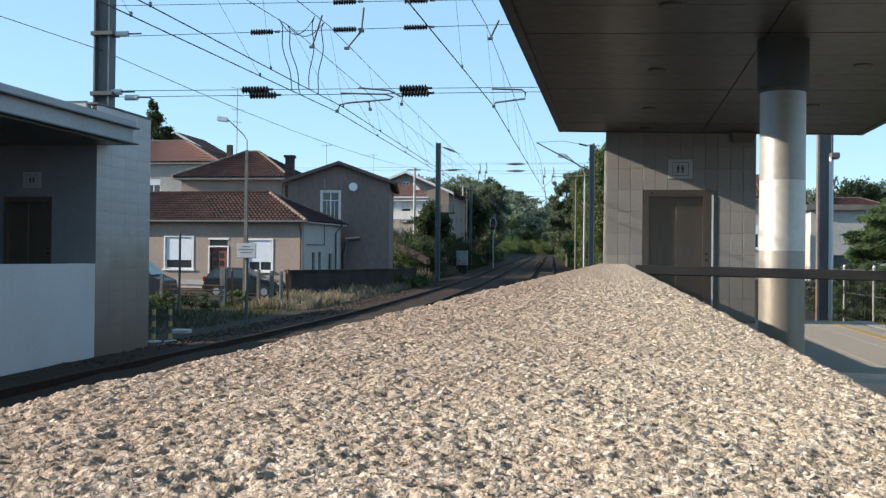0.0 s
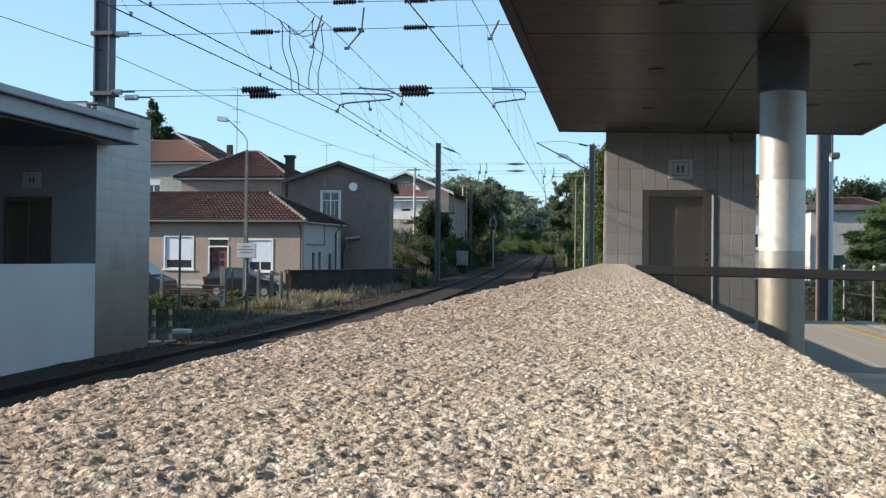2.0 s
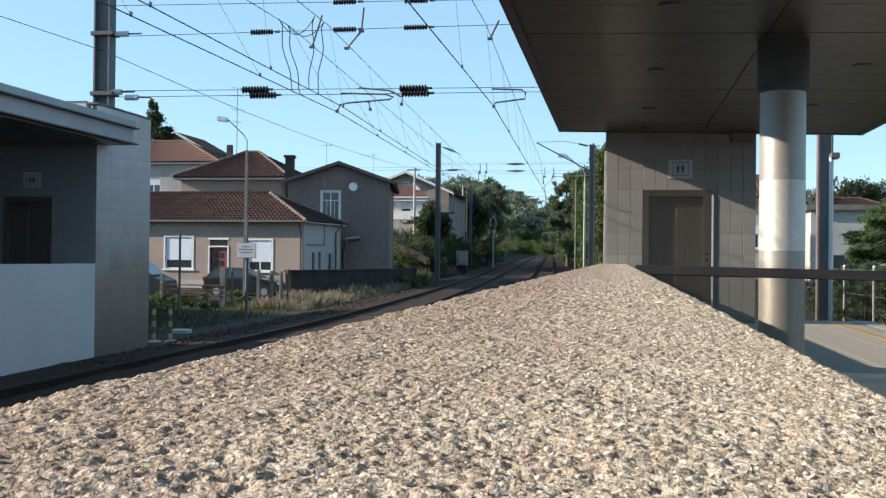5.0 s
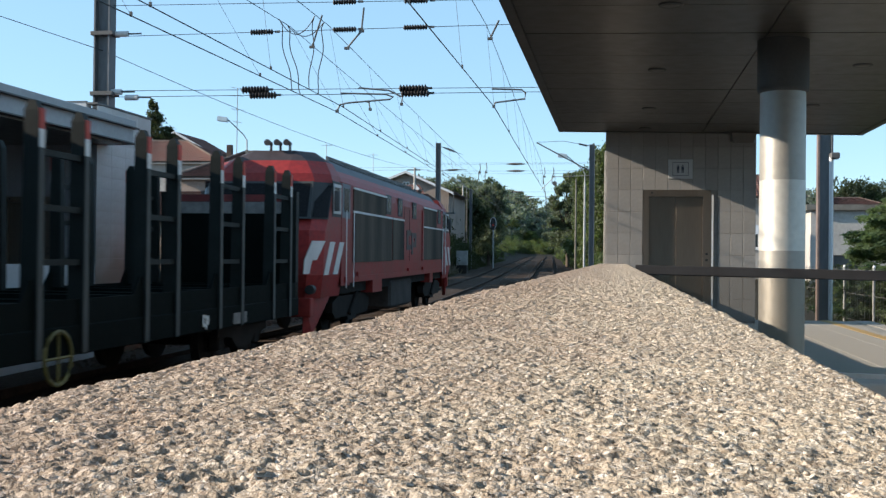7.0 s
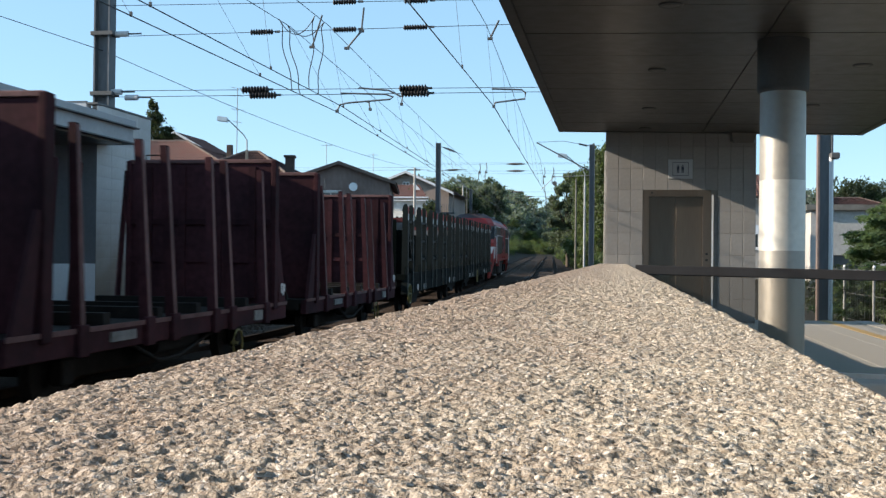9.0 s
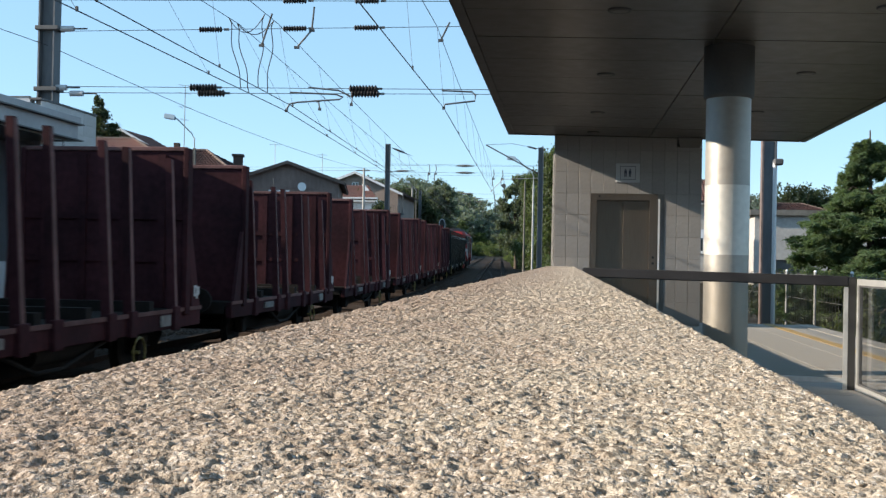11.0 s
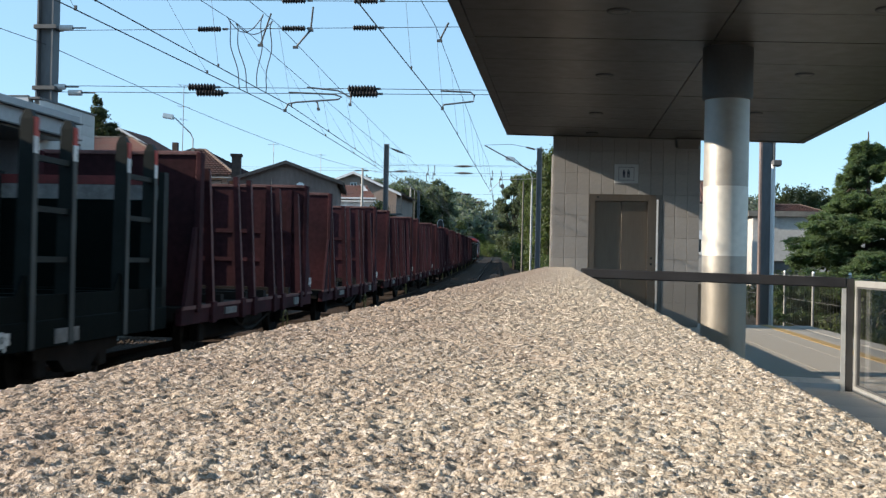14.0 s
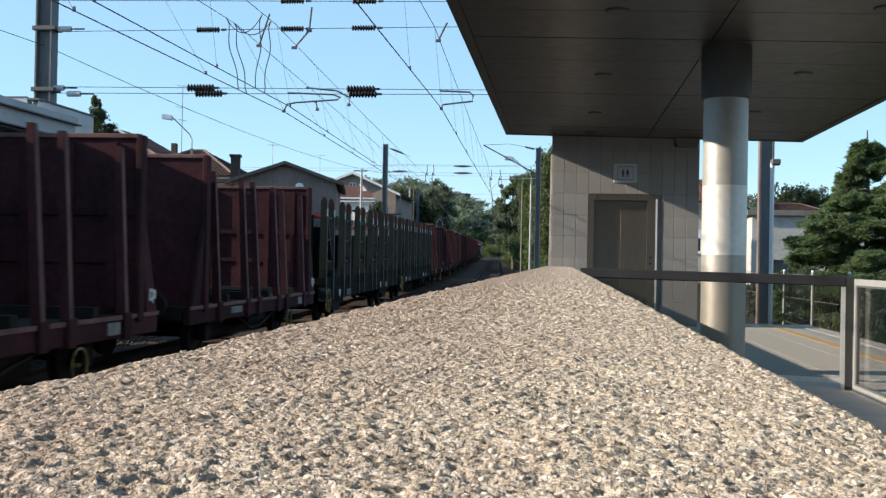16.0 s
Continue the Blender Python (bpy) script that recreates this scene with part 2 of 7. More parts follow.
    stencil=mat("faded_stencil", (0.2, 0.19, 0.18), 0.7, scale=6, vary=0.4),
    old_wall=mat("mouldy_masonry", (0.036, 0.028, 0.022), 0.95, scale=0.9, vary=0.6, fine=8, bump=0.5, bdist=0.03),
    railing=mat("charcoal_railing", (0.026, 0.026, 0.029), 0.55, scale=3, vary=0.2, fine=30, spec=0.25),
    cab_glass=mat("dark_cab_glass", (0.008, 0.008, 0.009), 0.25, scale=3, vary=0.2, spec=0.08),
    brick_dark=mat("sooty_brick", (0.07, 0.05, 0.042), 0.9, scale=4, vary=0.4, fine=20),
    dull_yellow=mat("dull_yellow_paint", (0.15, 0.12, 0.03), 0.6, scale=3, vary=0.3),
    # far leaf tones, greyed and paled in place of air haze
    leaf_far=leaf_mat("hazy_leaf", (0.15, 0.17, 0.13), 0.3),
    leaf_haze=leaf_mat("haze_toned_woods", (0.125, 0.15, 0.135), 0.25),
    stake_red=mat("red_stake_tip", (0.45, 0.05, 0.03), 0.6, scale=3, vary=0.25),
)

def washed_tile():
    """Pale tile whose lower courses are browned by rail dust in ragged patches."""
    m = mat("dust_washed_tile", (0.47, 0.46, 0.455), 0.5, scale=0.9, vary=0.14, fine=12, thing=0.05, bump=0.04, second=(0.42, 0.4, 0.37))
    n, l = m.node_tree.nodes, m.node_tree.links
    p = n["Principled BSDF"]
    old = p.inputs["Base Color"].links[0].from_socket
    geo, sep, cloud = n.new("ShaderNodeNewGeometry"), n.new("ShaderNodeSeparateXYZ"), n.new("ShaderNodeTexNoise")
    cloud.inputs["Scale"].default_value, cloud.inputs["Detail"].default_value = 1.1, 5
    l.new(geo.outputs["Position"], sep.inputs[0])
    l.new(geo.outputs["Position"], cloud.inputs["Vector"])
    add = n.new("ShaderNodeMath")
    add.operation = 'MULTIPLY_ADD'
    add.inputs[1].default_value = 1.6
    l.new(cloud.outputs[0], add.inputs[0])
    l.new(sep.outputs[2], add.inputs[2])
    ra = n.new("ShaderNodeValToRGB")
    for e, (pos, c) in zip(ra.color_ramp.elements, ((0.0, (0.3, 0.225, 0.17)), (1.0, (0.92, 0.92, 0.92)))):
        e.position, e.color = pos, (*c, 1)
    e = ra.color_ramp.elements.new(0.42)
    e.color = (0.5, 0.43, 0.36, 1)
    e = ra.color_ramp.elements.new(0.62)
    e.color = (0.76, 0.73, 0.7, 1)
    rng = n.new("ShaderNodeMapRange")
    rng.inputs[1].default_value, rng.inputs[2].default_value = -0.34, 3.9
    l.new(add.outputs[0], rng.inputs[0])
    l.new(rng.outputs[0], ra.inputs[0])
    mx = n.new("ShaderNodeMix")
    mx.data_type, mx.blend_type = 'RGBA', 'MULTIPLY'
    mx.inputs[0].default_value = 1.0
    l.new(old, mx.inputs[6])
    l.new(ra.outputs[0], mx.inputs[7])
    l.new(mx.outputs[2], p.inputs["Base Color"])
    return m


M["washed_tile"] = washed_tile()

# ---- mesh helpers ----


class Bm:
    """A bmesh with short calls for boxes, tubes and faces."""

    def __init__(self):
        self.b = bmesh.new()

    def box(self, x0, x1, y0, y1, z0, z1):
        v = [self.b.verts.new((x, y, z)) for z in (z0, z1) for x, y in ((x0, y0), (x1, y0), (x1, y1), (x0, y1))]
        for f in ((3, 2, 1, 0), (4, 5, 6, 7), (0, 1, 5, 4), (1, 2, 6, 5), (2, 3, 7, 6), (3, 0, 4, 7)):
            self.b.faces.new([v[i] for i in f])
        return self

    def hexa(self, low, high):
        """A solid between two rings of equally many corners."""
        a = [self.b.verts.new(p) for p in low]
        c = [self.b.verts.new(p) for p in high]
        k = len(a)
        self.b.faces.new(a[::-1])
        self.b.faces.new(c)
        for i in range(k):
            self.b.faces.new((a[i], a[(i + 1) % k], c[(i + 1) % k], c[i]))
        return self

    def face(self, *pts):
        self.b.faces.new([self.b.verts.new(p) for p in pts])
        return self

    def tube(self, pts, r, n=6, r2=None):
        pts = [Vector(p) for p in pts]
        rings = []
        for i, p in enumerate(pts):
            d = (pts[min(i + 1, len(pts) - 1)] - pts[max(i - 1, 0)]).normalized()
            s = d.cross((0, 0, 1) if abs(d.z) < 0.9 else (0, 1, 0)).normalized()
            u = s.cross(d)
            rad = r if r2 is None else r + (r2 - r) * i / (len(pts) - 1)
            rings.append([self.b.verts.new(p + (s * math.cos(2 * math.pi * k / n) + u * math.sin(2 * math.pi * k / n)) * rad) for k in range(n)])
        for a, c in zip(rings, rings[1:]):
            for k in range(n):
                f = self.b.faces.new((a[k], a[(k + 1) % n], c[(k + 1) % n], c[k]))
                f.smooth = n > 6
        self.caps(rings)
        return self

    def caps(self, rings):
        """End faces with corners of their own, so that round sides stay smooth."""
        self.b.faces.new([self.b.verts.new(v.co) for v in rings[0][::-1]])
        self.b.faces.new([self.b.verts.new(v.co) for v in rings[-1]])

    def lathe(self, x, y, rows, n=20):
        """Rings (z, radius) turned about an upright axis."""
        rings = [[self.b.verts.new((x + r * math.cos(2 * math.pi * k / n), y + r * math.sin(2 * math.pi * k / n), z)) for k in range(n)] for z, r in rows]
        for a, c in zip(rings, rings[1:]):
            for k in range(n):
                f = self.b.faces.new((a[k], a[(k + 1) % n], c[(k + 1) % n], c[k]))
                f.smooth = True
        self.caps(rings)
        return self

    def bevel(self, w, seg=1):
        bmesh.ops.bevel(self.b, geom=self.b.edges[:], offset=w, segments=seg, affect='EDGES', clamp_overlap=True)
        return self


def mesh_of(bm, material, name="mesh"):
    me = bpy.data.meshes.new(name)
    bmesh.ops.recalc_face_normals(bm.b, faces=bm.b.faces[:])
    bm.b.to_mesh(me)
    bm.b.free()
    me.materials.append(material)
    return me


def part(name, bm, material, parent, label=""):
    ob = new(name, mesh_of(bm, material, name))
    ob.parent = parent
    if label:
        tagged(ob, label)
    return ob


def piece(name, me, parent, m):
    ob = new(name, me)
    ob.parent = parent
    ob.matrix_basis = m
    return ob


def thing(name, label, category, at=(0, 0, 0), rz=0, group="", kind=""):
    ob = new(name)
    ob.empty_display_size = 0.2
    ob.matrix_basis = pose(*at, 0, 0, rz)
    return tagged(ob, label, category, group, kind)


def solo(name, bm, material, label, category="", kind="", group=""):
    return tagged(new(name, mesh_of(bm, material, name)), label, category, group, kind)


def mesh_np(name, verts, faces, material, smooth=False):
    me = bpy.data.meshes.new(name)
    me.from_pydata(verts.tolist() if hasattr(verts, "tolist") else verts, [], faces.tolist() if hasattr(faces, "tolist") else faces)
    me.materials.append(material)
    if smooth:
        me.shade_smooth()
    return me


# ---- the railway line: a long left-hand curve, rising after the station ----
RAIL_Z, GROUND_Z = -0.85, -1.2
CURVE_R, CURVE_END = 1400.0, 85.0


def shift(y):
    """How far the line has bent to the left at y."""
    if y <= 0:
        return 0.0
    if y < CURVE_END:
        return y * y / (2 * CURVE_R)
    return CURVE_END ** 2 / (2 * CURVE_R) + (y - CURVE_END) * CURVE_END / CURVE_R


def rise(y):
    if y < 24:
        return 0.0
    if y < 40:
        return 0.0108 * (y - 24) ** 2 / 32
    return 0.0108 * (min(y, 420) - 32)


TRACK = {"near": -3.25, "far": -7.5}


def on_track(which, y, side=0.0, up=0.0):
    return Vector((TRACK[which] + side - shift(y), y, RAIL_Z + rise(y) + up))


# ---- ground ----
def smooth(a, b, x):
    t = min(max((x - a) / (b - a), 0), 1)
    return t * t * (3 - 2 * t)


def ground_z(x, y):
    off = x + shift(y)
    z = GROUND_Z + rise(y)
    left = smooth(-12, -24, off)
    z += left * (0.12 + 3.2 * smooth(66, 108, y) + 3.0 * smooth(66, 110, y) * smooth(-24, -50, off))
    z += 2.3 * smooth(-11.6, -16, off) * smooth(78, 95, y)
    z += smooth(3, 9, off) * (0.4 + 1.5 * smooth(40, 120, y))
    z += smooth(150, 420, y) * 5 * smooth(8, 40, abs(off))
    d = math.hypot(x, y)
    far = smooth(250, 700, d)
    z += far * (25 + 5 * noise.noise((x * 0.0035, y * 0.0035, 3.1)) + 5 * noise.noise((x * 0.011, y * 0.011, 8.0)))
    return z


def build_ground():
    xs = [s * v for s in (-1, 1) for v in [800, 550, 380, 280, 210, 160, 125, 100, 84, 72]] + list(range(-64, 65, 2)) + [-2500, 2500, -1400, 1400]
    ys = [-600, -300, -150, -80, -40] + list(range(-20, 200, 3)) + list(range(200, 480, 14)) + [500, 540, 580, 620, 660, 700, 760, 840, 960, 1200, 1700, 2600]
    xs.sort()
    verts = [(x - (shift(y) if abs(x) < 100 else 0), y, ground_z(x - (shift(y) if abs(x) < 100 else 0), y)) for y in ys for x in xs]
    k = len(xs)
    faces = [(j * k + i, j * k + i + 1, (j + 1) * k + i + 1, (j + 1) * k + i) for j in range(len(ys) - 1) for i in range(k - 1)]
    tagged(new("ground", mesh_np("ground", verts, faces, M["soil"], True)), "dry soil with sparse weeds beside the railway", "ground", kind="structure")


def strip(prof, ys, jitter=0.0):
    """A long sheet along the line: prof holds (offset from the line, height over the rails)."""
    verts, faces, k = [], [], len(prof)
    for y in ys:
        for o, h in prof:
            j = random.uniform(-jitter, jitter)
            verts.append((o - shift(y), y, RAIL_Z + rise(y) + h + j))
    for a in range(len(ys) - 1):
        for i in range(k - 1):
            faces.append((a * k + i, a * k + i + 1, (a + 1) * k + i + 1, (a + 1) * k + i))
    return verts, faces


def build_track():
    prof = [(-11.6, -0.42), (-10.9, -0.36), (-10.1, -0.2), (-9.3, -0.16), (-8.3, -0.11), (-7.5, -0.11), (-6.7, -0.11), (-5.9, -0.16), (-5.3, -0.2), (-4.6, -0.16), (-3.25, -0.17), (-1.9, -0.16), (-1.2, -0.2), (-0.32, -0.34)]
    ys = [-400, -200, -100, -50] + [i * 1.5 for i in range(-20, 140)] + list(range(215, 342, 8))
    v, f = strip(prof, ys, 0.03)
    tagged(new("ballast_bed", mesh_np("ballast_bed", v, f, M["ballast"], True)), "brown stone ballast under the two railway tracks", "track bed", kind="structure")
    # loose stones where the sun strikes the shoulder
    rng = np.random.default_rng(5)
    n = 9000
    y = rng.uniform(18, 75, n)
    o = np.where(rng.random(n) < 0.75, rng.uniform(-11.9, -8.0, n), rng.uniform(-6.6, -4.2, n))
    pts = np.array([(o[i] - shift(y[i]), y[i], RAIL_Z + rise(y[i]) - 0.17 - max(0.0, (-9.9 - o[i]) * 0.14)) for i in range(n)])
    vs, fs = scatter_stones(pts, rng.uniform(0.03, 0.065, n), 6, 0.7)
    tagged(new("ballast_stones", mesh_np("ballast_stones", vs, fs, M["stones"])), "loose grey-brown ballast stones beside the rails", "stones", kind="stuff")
    for which, lab in (("near", "empty railway track with rusty rails on concrete sleepers"), ("far", "railway track with worn rails used by the train")):
        t = thing("railway_track", lab, "railway track", kind="structure")
        for g in (-0.834, 0.834):
            ys = [-60] + list(range(-20, 200, 5)) + [220, 240, 260, 285, 310, 335]
            for nm, w, z0, z1, mt in (("rail", 0.036, -0.15, -0.012, "railhead"), ("rail_head", 0.034, -0.012, 0.0, "polished")):
                b = Bm()
                rings = []
                for yy in ys:
                    c = on_track(which, yy, g)
                    rings.append([b.b.verts.new(c + Vector((dx, 0, dz))) for dx, dz in ((-w, z0), (w, z0), (w, z1), (-w, z1))])
                for p, q in zip(rings, rings[1:]):
                    for i in range(4):
                        b.b.faces.new((p[i], p[(i + 1) % 4], q[(i + 1) % 4], q[i]))
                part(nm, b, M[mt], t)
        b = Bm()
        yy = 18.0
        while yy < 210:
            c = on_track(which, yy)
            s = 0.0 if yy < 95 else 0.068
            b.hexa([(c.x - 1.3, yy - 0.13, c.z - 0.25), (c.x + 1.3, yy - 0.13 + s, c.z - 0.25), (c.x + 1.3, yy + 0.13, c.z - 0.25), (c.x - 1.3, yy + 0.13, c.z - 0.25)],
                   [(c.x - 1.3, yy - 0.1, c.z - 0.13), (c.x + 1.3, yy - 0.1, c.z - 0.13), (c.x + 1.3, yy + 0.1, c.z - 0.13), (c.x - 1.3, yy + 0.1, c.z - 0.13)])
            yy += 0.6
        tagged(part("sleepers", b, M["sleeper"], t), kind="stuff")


ICO = (1 + 5 ** 0.5) / 2
ICO_V = np.array([(-1, ICO, 0), (1, ICO, 0), (-1, -ICO, 0), (1, -ICO, 0), (0, -1, ICO), (0, 1, ICO), (0, -1, -ICO), (0, 1, -ICO), (ICO, 0, -1), (ICO, 0, 1), (-ICO, 0, -1), (-ICO, 0, 1)]) / 1.9
ICO_F = np.array([(0, 11, 5), (0, 5, 1), (0, 1, 7), (0, 7, 10), (0, 10, 11), (1, 5, 9), (5, 11, 4), (11, 10, 2), (10, 7, 6), (7, 1, 8), (3, 9, 4), (3, 4, 2), (3, 2, 6), (3, 6, 8), (3, 8, 9), (4, 9, 5), (2, 4, 11), (6, 2, 10), (8, 6, 7), (9, 8, 1)])
OCT_V = np.array([(1, 0, 0), (0, 1, 0), (-1, 0, 0), (0, -1, 0), (0, 0, 1), (0, 0, -1)], float)
OCT_F = np.array([(0, 1, 4), (1, 2, 4), (2, 3, 4), (3, 0, 4), (1, 0, 5), (2, 1, 5), (3, 2, 5), (0, 3, 5)])


def scatter_stones(pts, radii, seed, flat=0.6, rough=False):
    """Many small irregular stones as plain arrays of corners and faces."""
    rng = np.random.default_rng(seed)
    bv, bf = (ICO_V, ICO_F) if rough else (OCT_V, OCT_F)
    n, k = len(pts), len(bv)
    v = np.repeat(bv[None], n, 0) * rng.uniform(0.72, 1.28, (n, k, 1))
    v = v * (rng.uniform(0.75, 1.3, (n, 1, 3)) * np.array([1, 1, flat])) * np.asarray(radii)[:, None, None]
    a = rng.uniform(0, 6.283, n)
    tilt = rng.normal(0, 0.25, n)
    c, s = np.cos(a)[:, None], np.sin(a)[:, None]
    x, y, z = v[..., 0], v[..., 1], v[..., 2]
    z = z + tilt[:, None] * x
    v = np.stack([x * c - y * s, x * s + y * c, z], -1) + np.asarray(pts)[:, None, :]
    f = (bf[None] + (np.arange(n) * k)[:, None, None]).reshape(-1, 3)
    return v.reshape(-1, 3), f


# ---- the parapet with its washed-aggregate top ----
LEDGE = (-0.30, 0.155, 0.955)


def build_ledge():
    x0, x1, top = LEDGE
    wall = thing("parapet_wall", "long concrete parapet wall with rough washed-aggregate top", "parapet wall", kind="structure")
    b = Bm().box(x0 + 0.004, x1 - 0.004, -2.5, 18.19, GROUND_Z - 0.3, top - 0.02)
    part("wall_core", b, M["concrete"], wall)
    rng = np.random.default_rng(2)

    def rnd(i, j, k):
        v = np.sin(i * 127.1 + j * 311.7 + k * 74.7) * 43758.5453
        return v - np.floor(v)

    def stones(x, y, size, k):
        """Rounded lumps of random height, one to a jittered cell."""
        gx, gy = np.floor(x / size), np.floor(y / size)
        best = np.full(x.shape, -9.0)
        for a in (-1, 0, 1):
            for b in (-1, 0, 1):
                i, j = gx + a, gy + b
                px, py = (i + 0.5 + 0.8 * (rnd(i, j, k) - 0.5)) * size, (j + 0.5 + 0.8 * (rnd(i, j, k + 1) - 0.5)) * size
                r = size * (0.45 + 0.4 * rnd(i, j, k + 2))
                ang, st = 6.28 * rnd(i, j, k + 3), 0.7 + 0.6 * rnd(i, j, k + 4)
                dx, dy = x - px, y - py
                u, w = dx * np.cos(ang) + dy * np.sin(ang), (dy * np.cos(ang) - dx * np.sin(ang)) * st
                d = (u * u + w * w) / (r * r)
                best = np.maximum(best, 0.9 * (1 - d) + 1.3 * (rnd(i, j, k + 5) - 0.62))
        return np.clip(best, -1.1, 1.2)

    def sheet(name, ys, cols, detail):
        xs, y1 = np.linspace(x0, x1, cols), ys[-1]
        X, Y = np.meshgrid(xs, ys)
        X = X + rng.normal(0, 0.12 * (x1 - x0) / cols, X.shape) * ((X > x0 + 0.004) & (X < x1 - 0.004))
        Z = 0.0013 * np.sin(X * 31 + 2 * np.sin(Y * 9)) * np.sin(Y * 23 + 2 * np.sin(X * 19))
        Z = Z + 0.0007 * stones(X, Y, 0.0062, 1) + 0.0008 * stones(X, Y, 0.0038, 11) - 0.0022 * np.clip(stones(X, Y, 0.011, 41) - 0.55, 0, 1)
        if y1 > 0.9:
            coarse = np.clip((Y - 0.8) / 0.9, 0, 1)
            Z = Z + coarse * (0.0019 * stones(X, Y, 0.014, 51) + 0.0014 * stones(X, Y, 0.026, 61))
        if detail:
            Z = Z + 0.0005 * stones(X, Y, 0.0023, 21) + rng.normal(0, 0.00016, Z.shape)
        else:
            Z = Z + rng.normal(0, 0.0005, Z.shape)
        edge = np.minimum(X - x0, x1 - X)
        Z = Z - 0.011 * np.clip(1 - edge / 0.011, 0, 1) ** 2
        v = np.stack([X, Y, top + Z], -1).reshape(-1, 3)
        k = cols
        idx = np.arange(len(ys) * k).reshape(len(ys), k)
        f = np.stack([idx[:-1, :-1], idx[:-1, 1:], idx[1:, 1:], idx[1:, :-1]], -1).reshape(-1, 4)
        o = new(name, mesh_np(name, v, f, M["aggregate"], True))
        o.parent = wall

    def steps(a, b, s0, s1):
        ys = [a]
        while ys[-1] < b:
            t = (ys[-1] - a) / (b - a)
            ys.append(ys[-1] + s0 + (s1 - s0) * t)
        ys[-1] = b
        return np.array(ys)

    sheet("aggregate_top", steps(-0.4, 0.24, 0.01, 0.004), 120, False)
    sheet("aggregate_top", steps(0.24, 1.26, 0.0013, 0.0018), 330, True)
    sheet("aggregate_top", steps(1.25, 3.62, 0.002, 0.005), 240, False)
    sheet("aggregate_top", steps(3.6, 18.19, 0.006, 0.05), 150, False)
    # a few proud stones break the surface and its edges
    for y0, y1, n, lo, hi, sd in ((0.24, 1.5, 1500, 0.001, 0.002, 11), (1.5, 6, 4500, 0.0015, 0.003, 21), (6, 18.1, 5000, 0.0025, 0.0045, 31)):
        r = np.random.default_rng(sd)
        px, py = r.uniform(x0 - 0.001, x1 + 0.001, n), r.uniform(y0, y1, n)
        rad = lo * (hi / lo) ** (r.random(n) ** 1.6)
        low = np.clip(1 - np.minimum(px - x0, x1 - px) / 0.01, 0, 1) ** 2 * 0.009
        v, f = scatter_stones(np.stack([px, py, top + 0.0008 + rad * r.uniform(-0.6, 0.1, n) - low], -1), rad, sd + 1, 0.6, True)
        ob = new("loose_grit", mesh_np("loose_grit", v, f, M["pebble"], True))
        ob.parent = wall
        tagged(ob, kind="stuff")


# ---- platform ----
def build_platform():
    b = Bm().box(0.16, 4.3, -14, 19.6, GROUND_Z - 0.2, -0.005)
    f = solo("platform", b, M["concrete"], "concrete station platform beside the parapet wall", "platform", "structure")
    me = mesh_of(Bm().box(-0.296, 0.296, -0.296, 0.296, -0.03, 0.004), M["paving"], "paving_slab")
    for j in range(40):
        for i in range(6):
            x, y = 0.47 + i * 0.6, -4.0 + j * 0.6
            if y < 19.4:
                piece("paving_slab", me, f, pose(x, y, 0))
    solo("yellow_line", Bm().box(3.5, 3.66, -14, 19.5, -0.004, 0.009), M["yellow"], "worn yellow safety line on the platform paving", "line marking", "structure")
    solo("platform_edge", Bm().box(4.06, 4.36, -14, 19.6, -0.3, 0.006).bevel(0.01), M["concrete"], "pale concrete edge of the platform", "platform edge", "structure")
    # back wall behind the camera closes the platform
    solo("wall_back", Bm().box(0.2, 4.3, -14.3, -14, -1.2, 3.2), M["white_wall"], "plain rendered wall at the end of the platform", "wall", "structure")


def wall_cells(b, w, h, t, holes, z0=0.0):
    """A wall in its own plane x 0..w, thickness y 0..t, with openings (x0, x1, z0, z1)."""
    us = sorted({0, w, *[v for o in holes for v in o[:2]]})
    vs = sorted({z0, h, *[v for o in holes for v in o[2:4]]})
    for a, c in zip(us, us[1:]):
        for d, e in zip(vs, vs[1:]):
            mx, mz = (a + c) / 2, (d + e) / 2
            if not any(o[0] < mx < o[1] and o[2] < mz < o[3] for o in holes):
                b.box(a, c, 0, t, d, e)
    bmesh.ops.remove_doubles(b.b, verts=b.b.verts[:], dist=1e-5)
    return b


def tiles_on(parent, me, base, w, z0, z1, tw, th, holes=()):
    """Tiles over a wall plane: base maps x along, y out, z up."""
    nx, nz = round(w / tw), round((z1 - z0) / th)
    for j in range(nz):
        for i in range(nx):
            x, z = (i + 0.5) * w / nx, z0 + (j + 0.5) * (z1 - z0) / nz
            if any(o[0] - 0.01 < x < o[1] + 0.01 and o[2] - 0.01 < z < o[3] + 0.01 for o in holes):
                continue
            piece("tile", me, parent, base @ pose(x, 0, z))


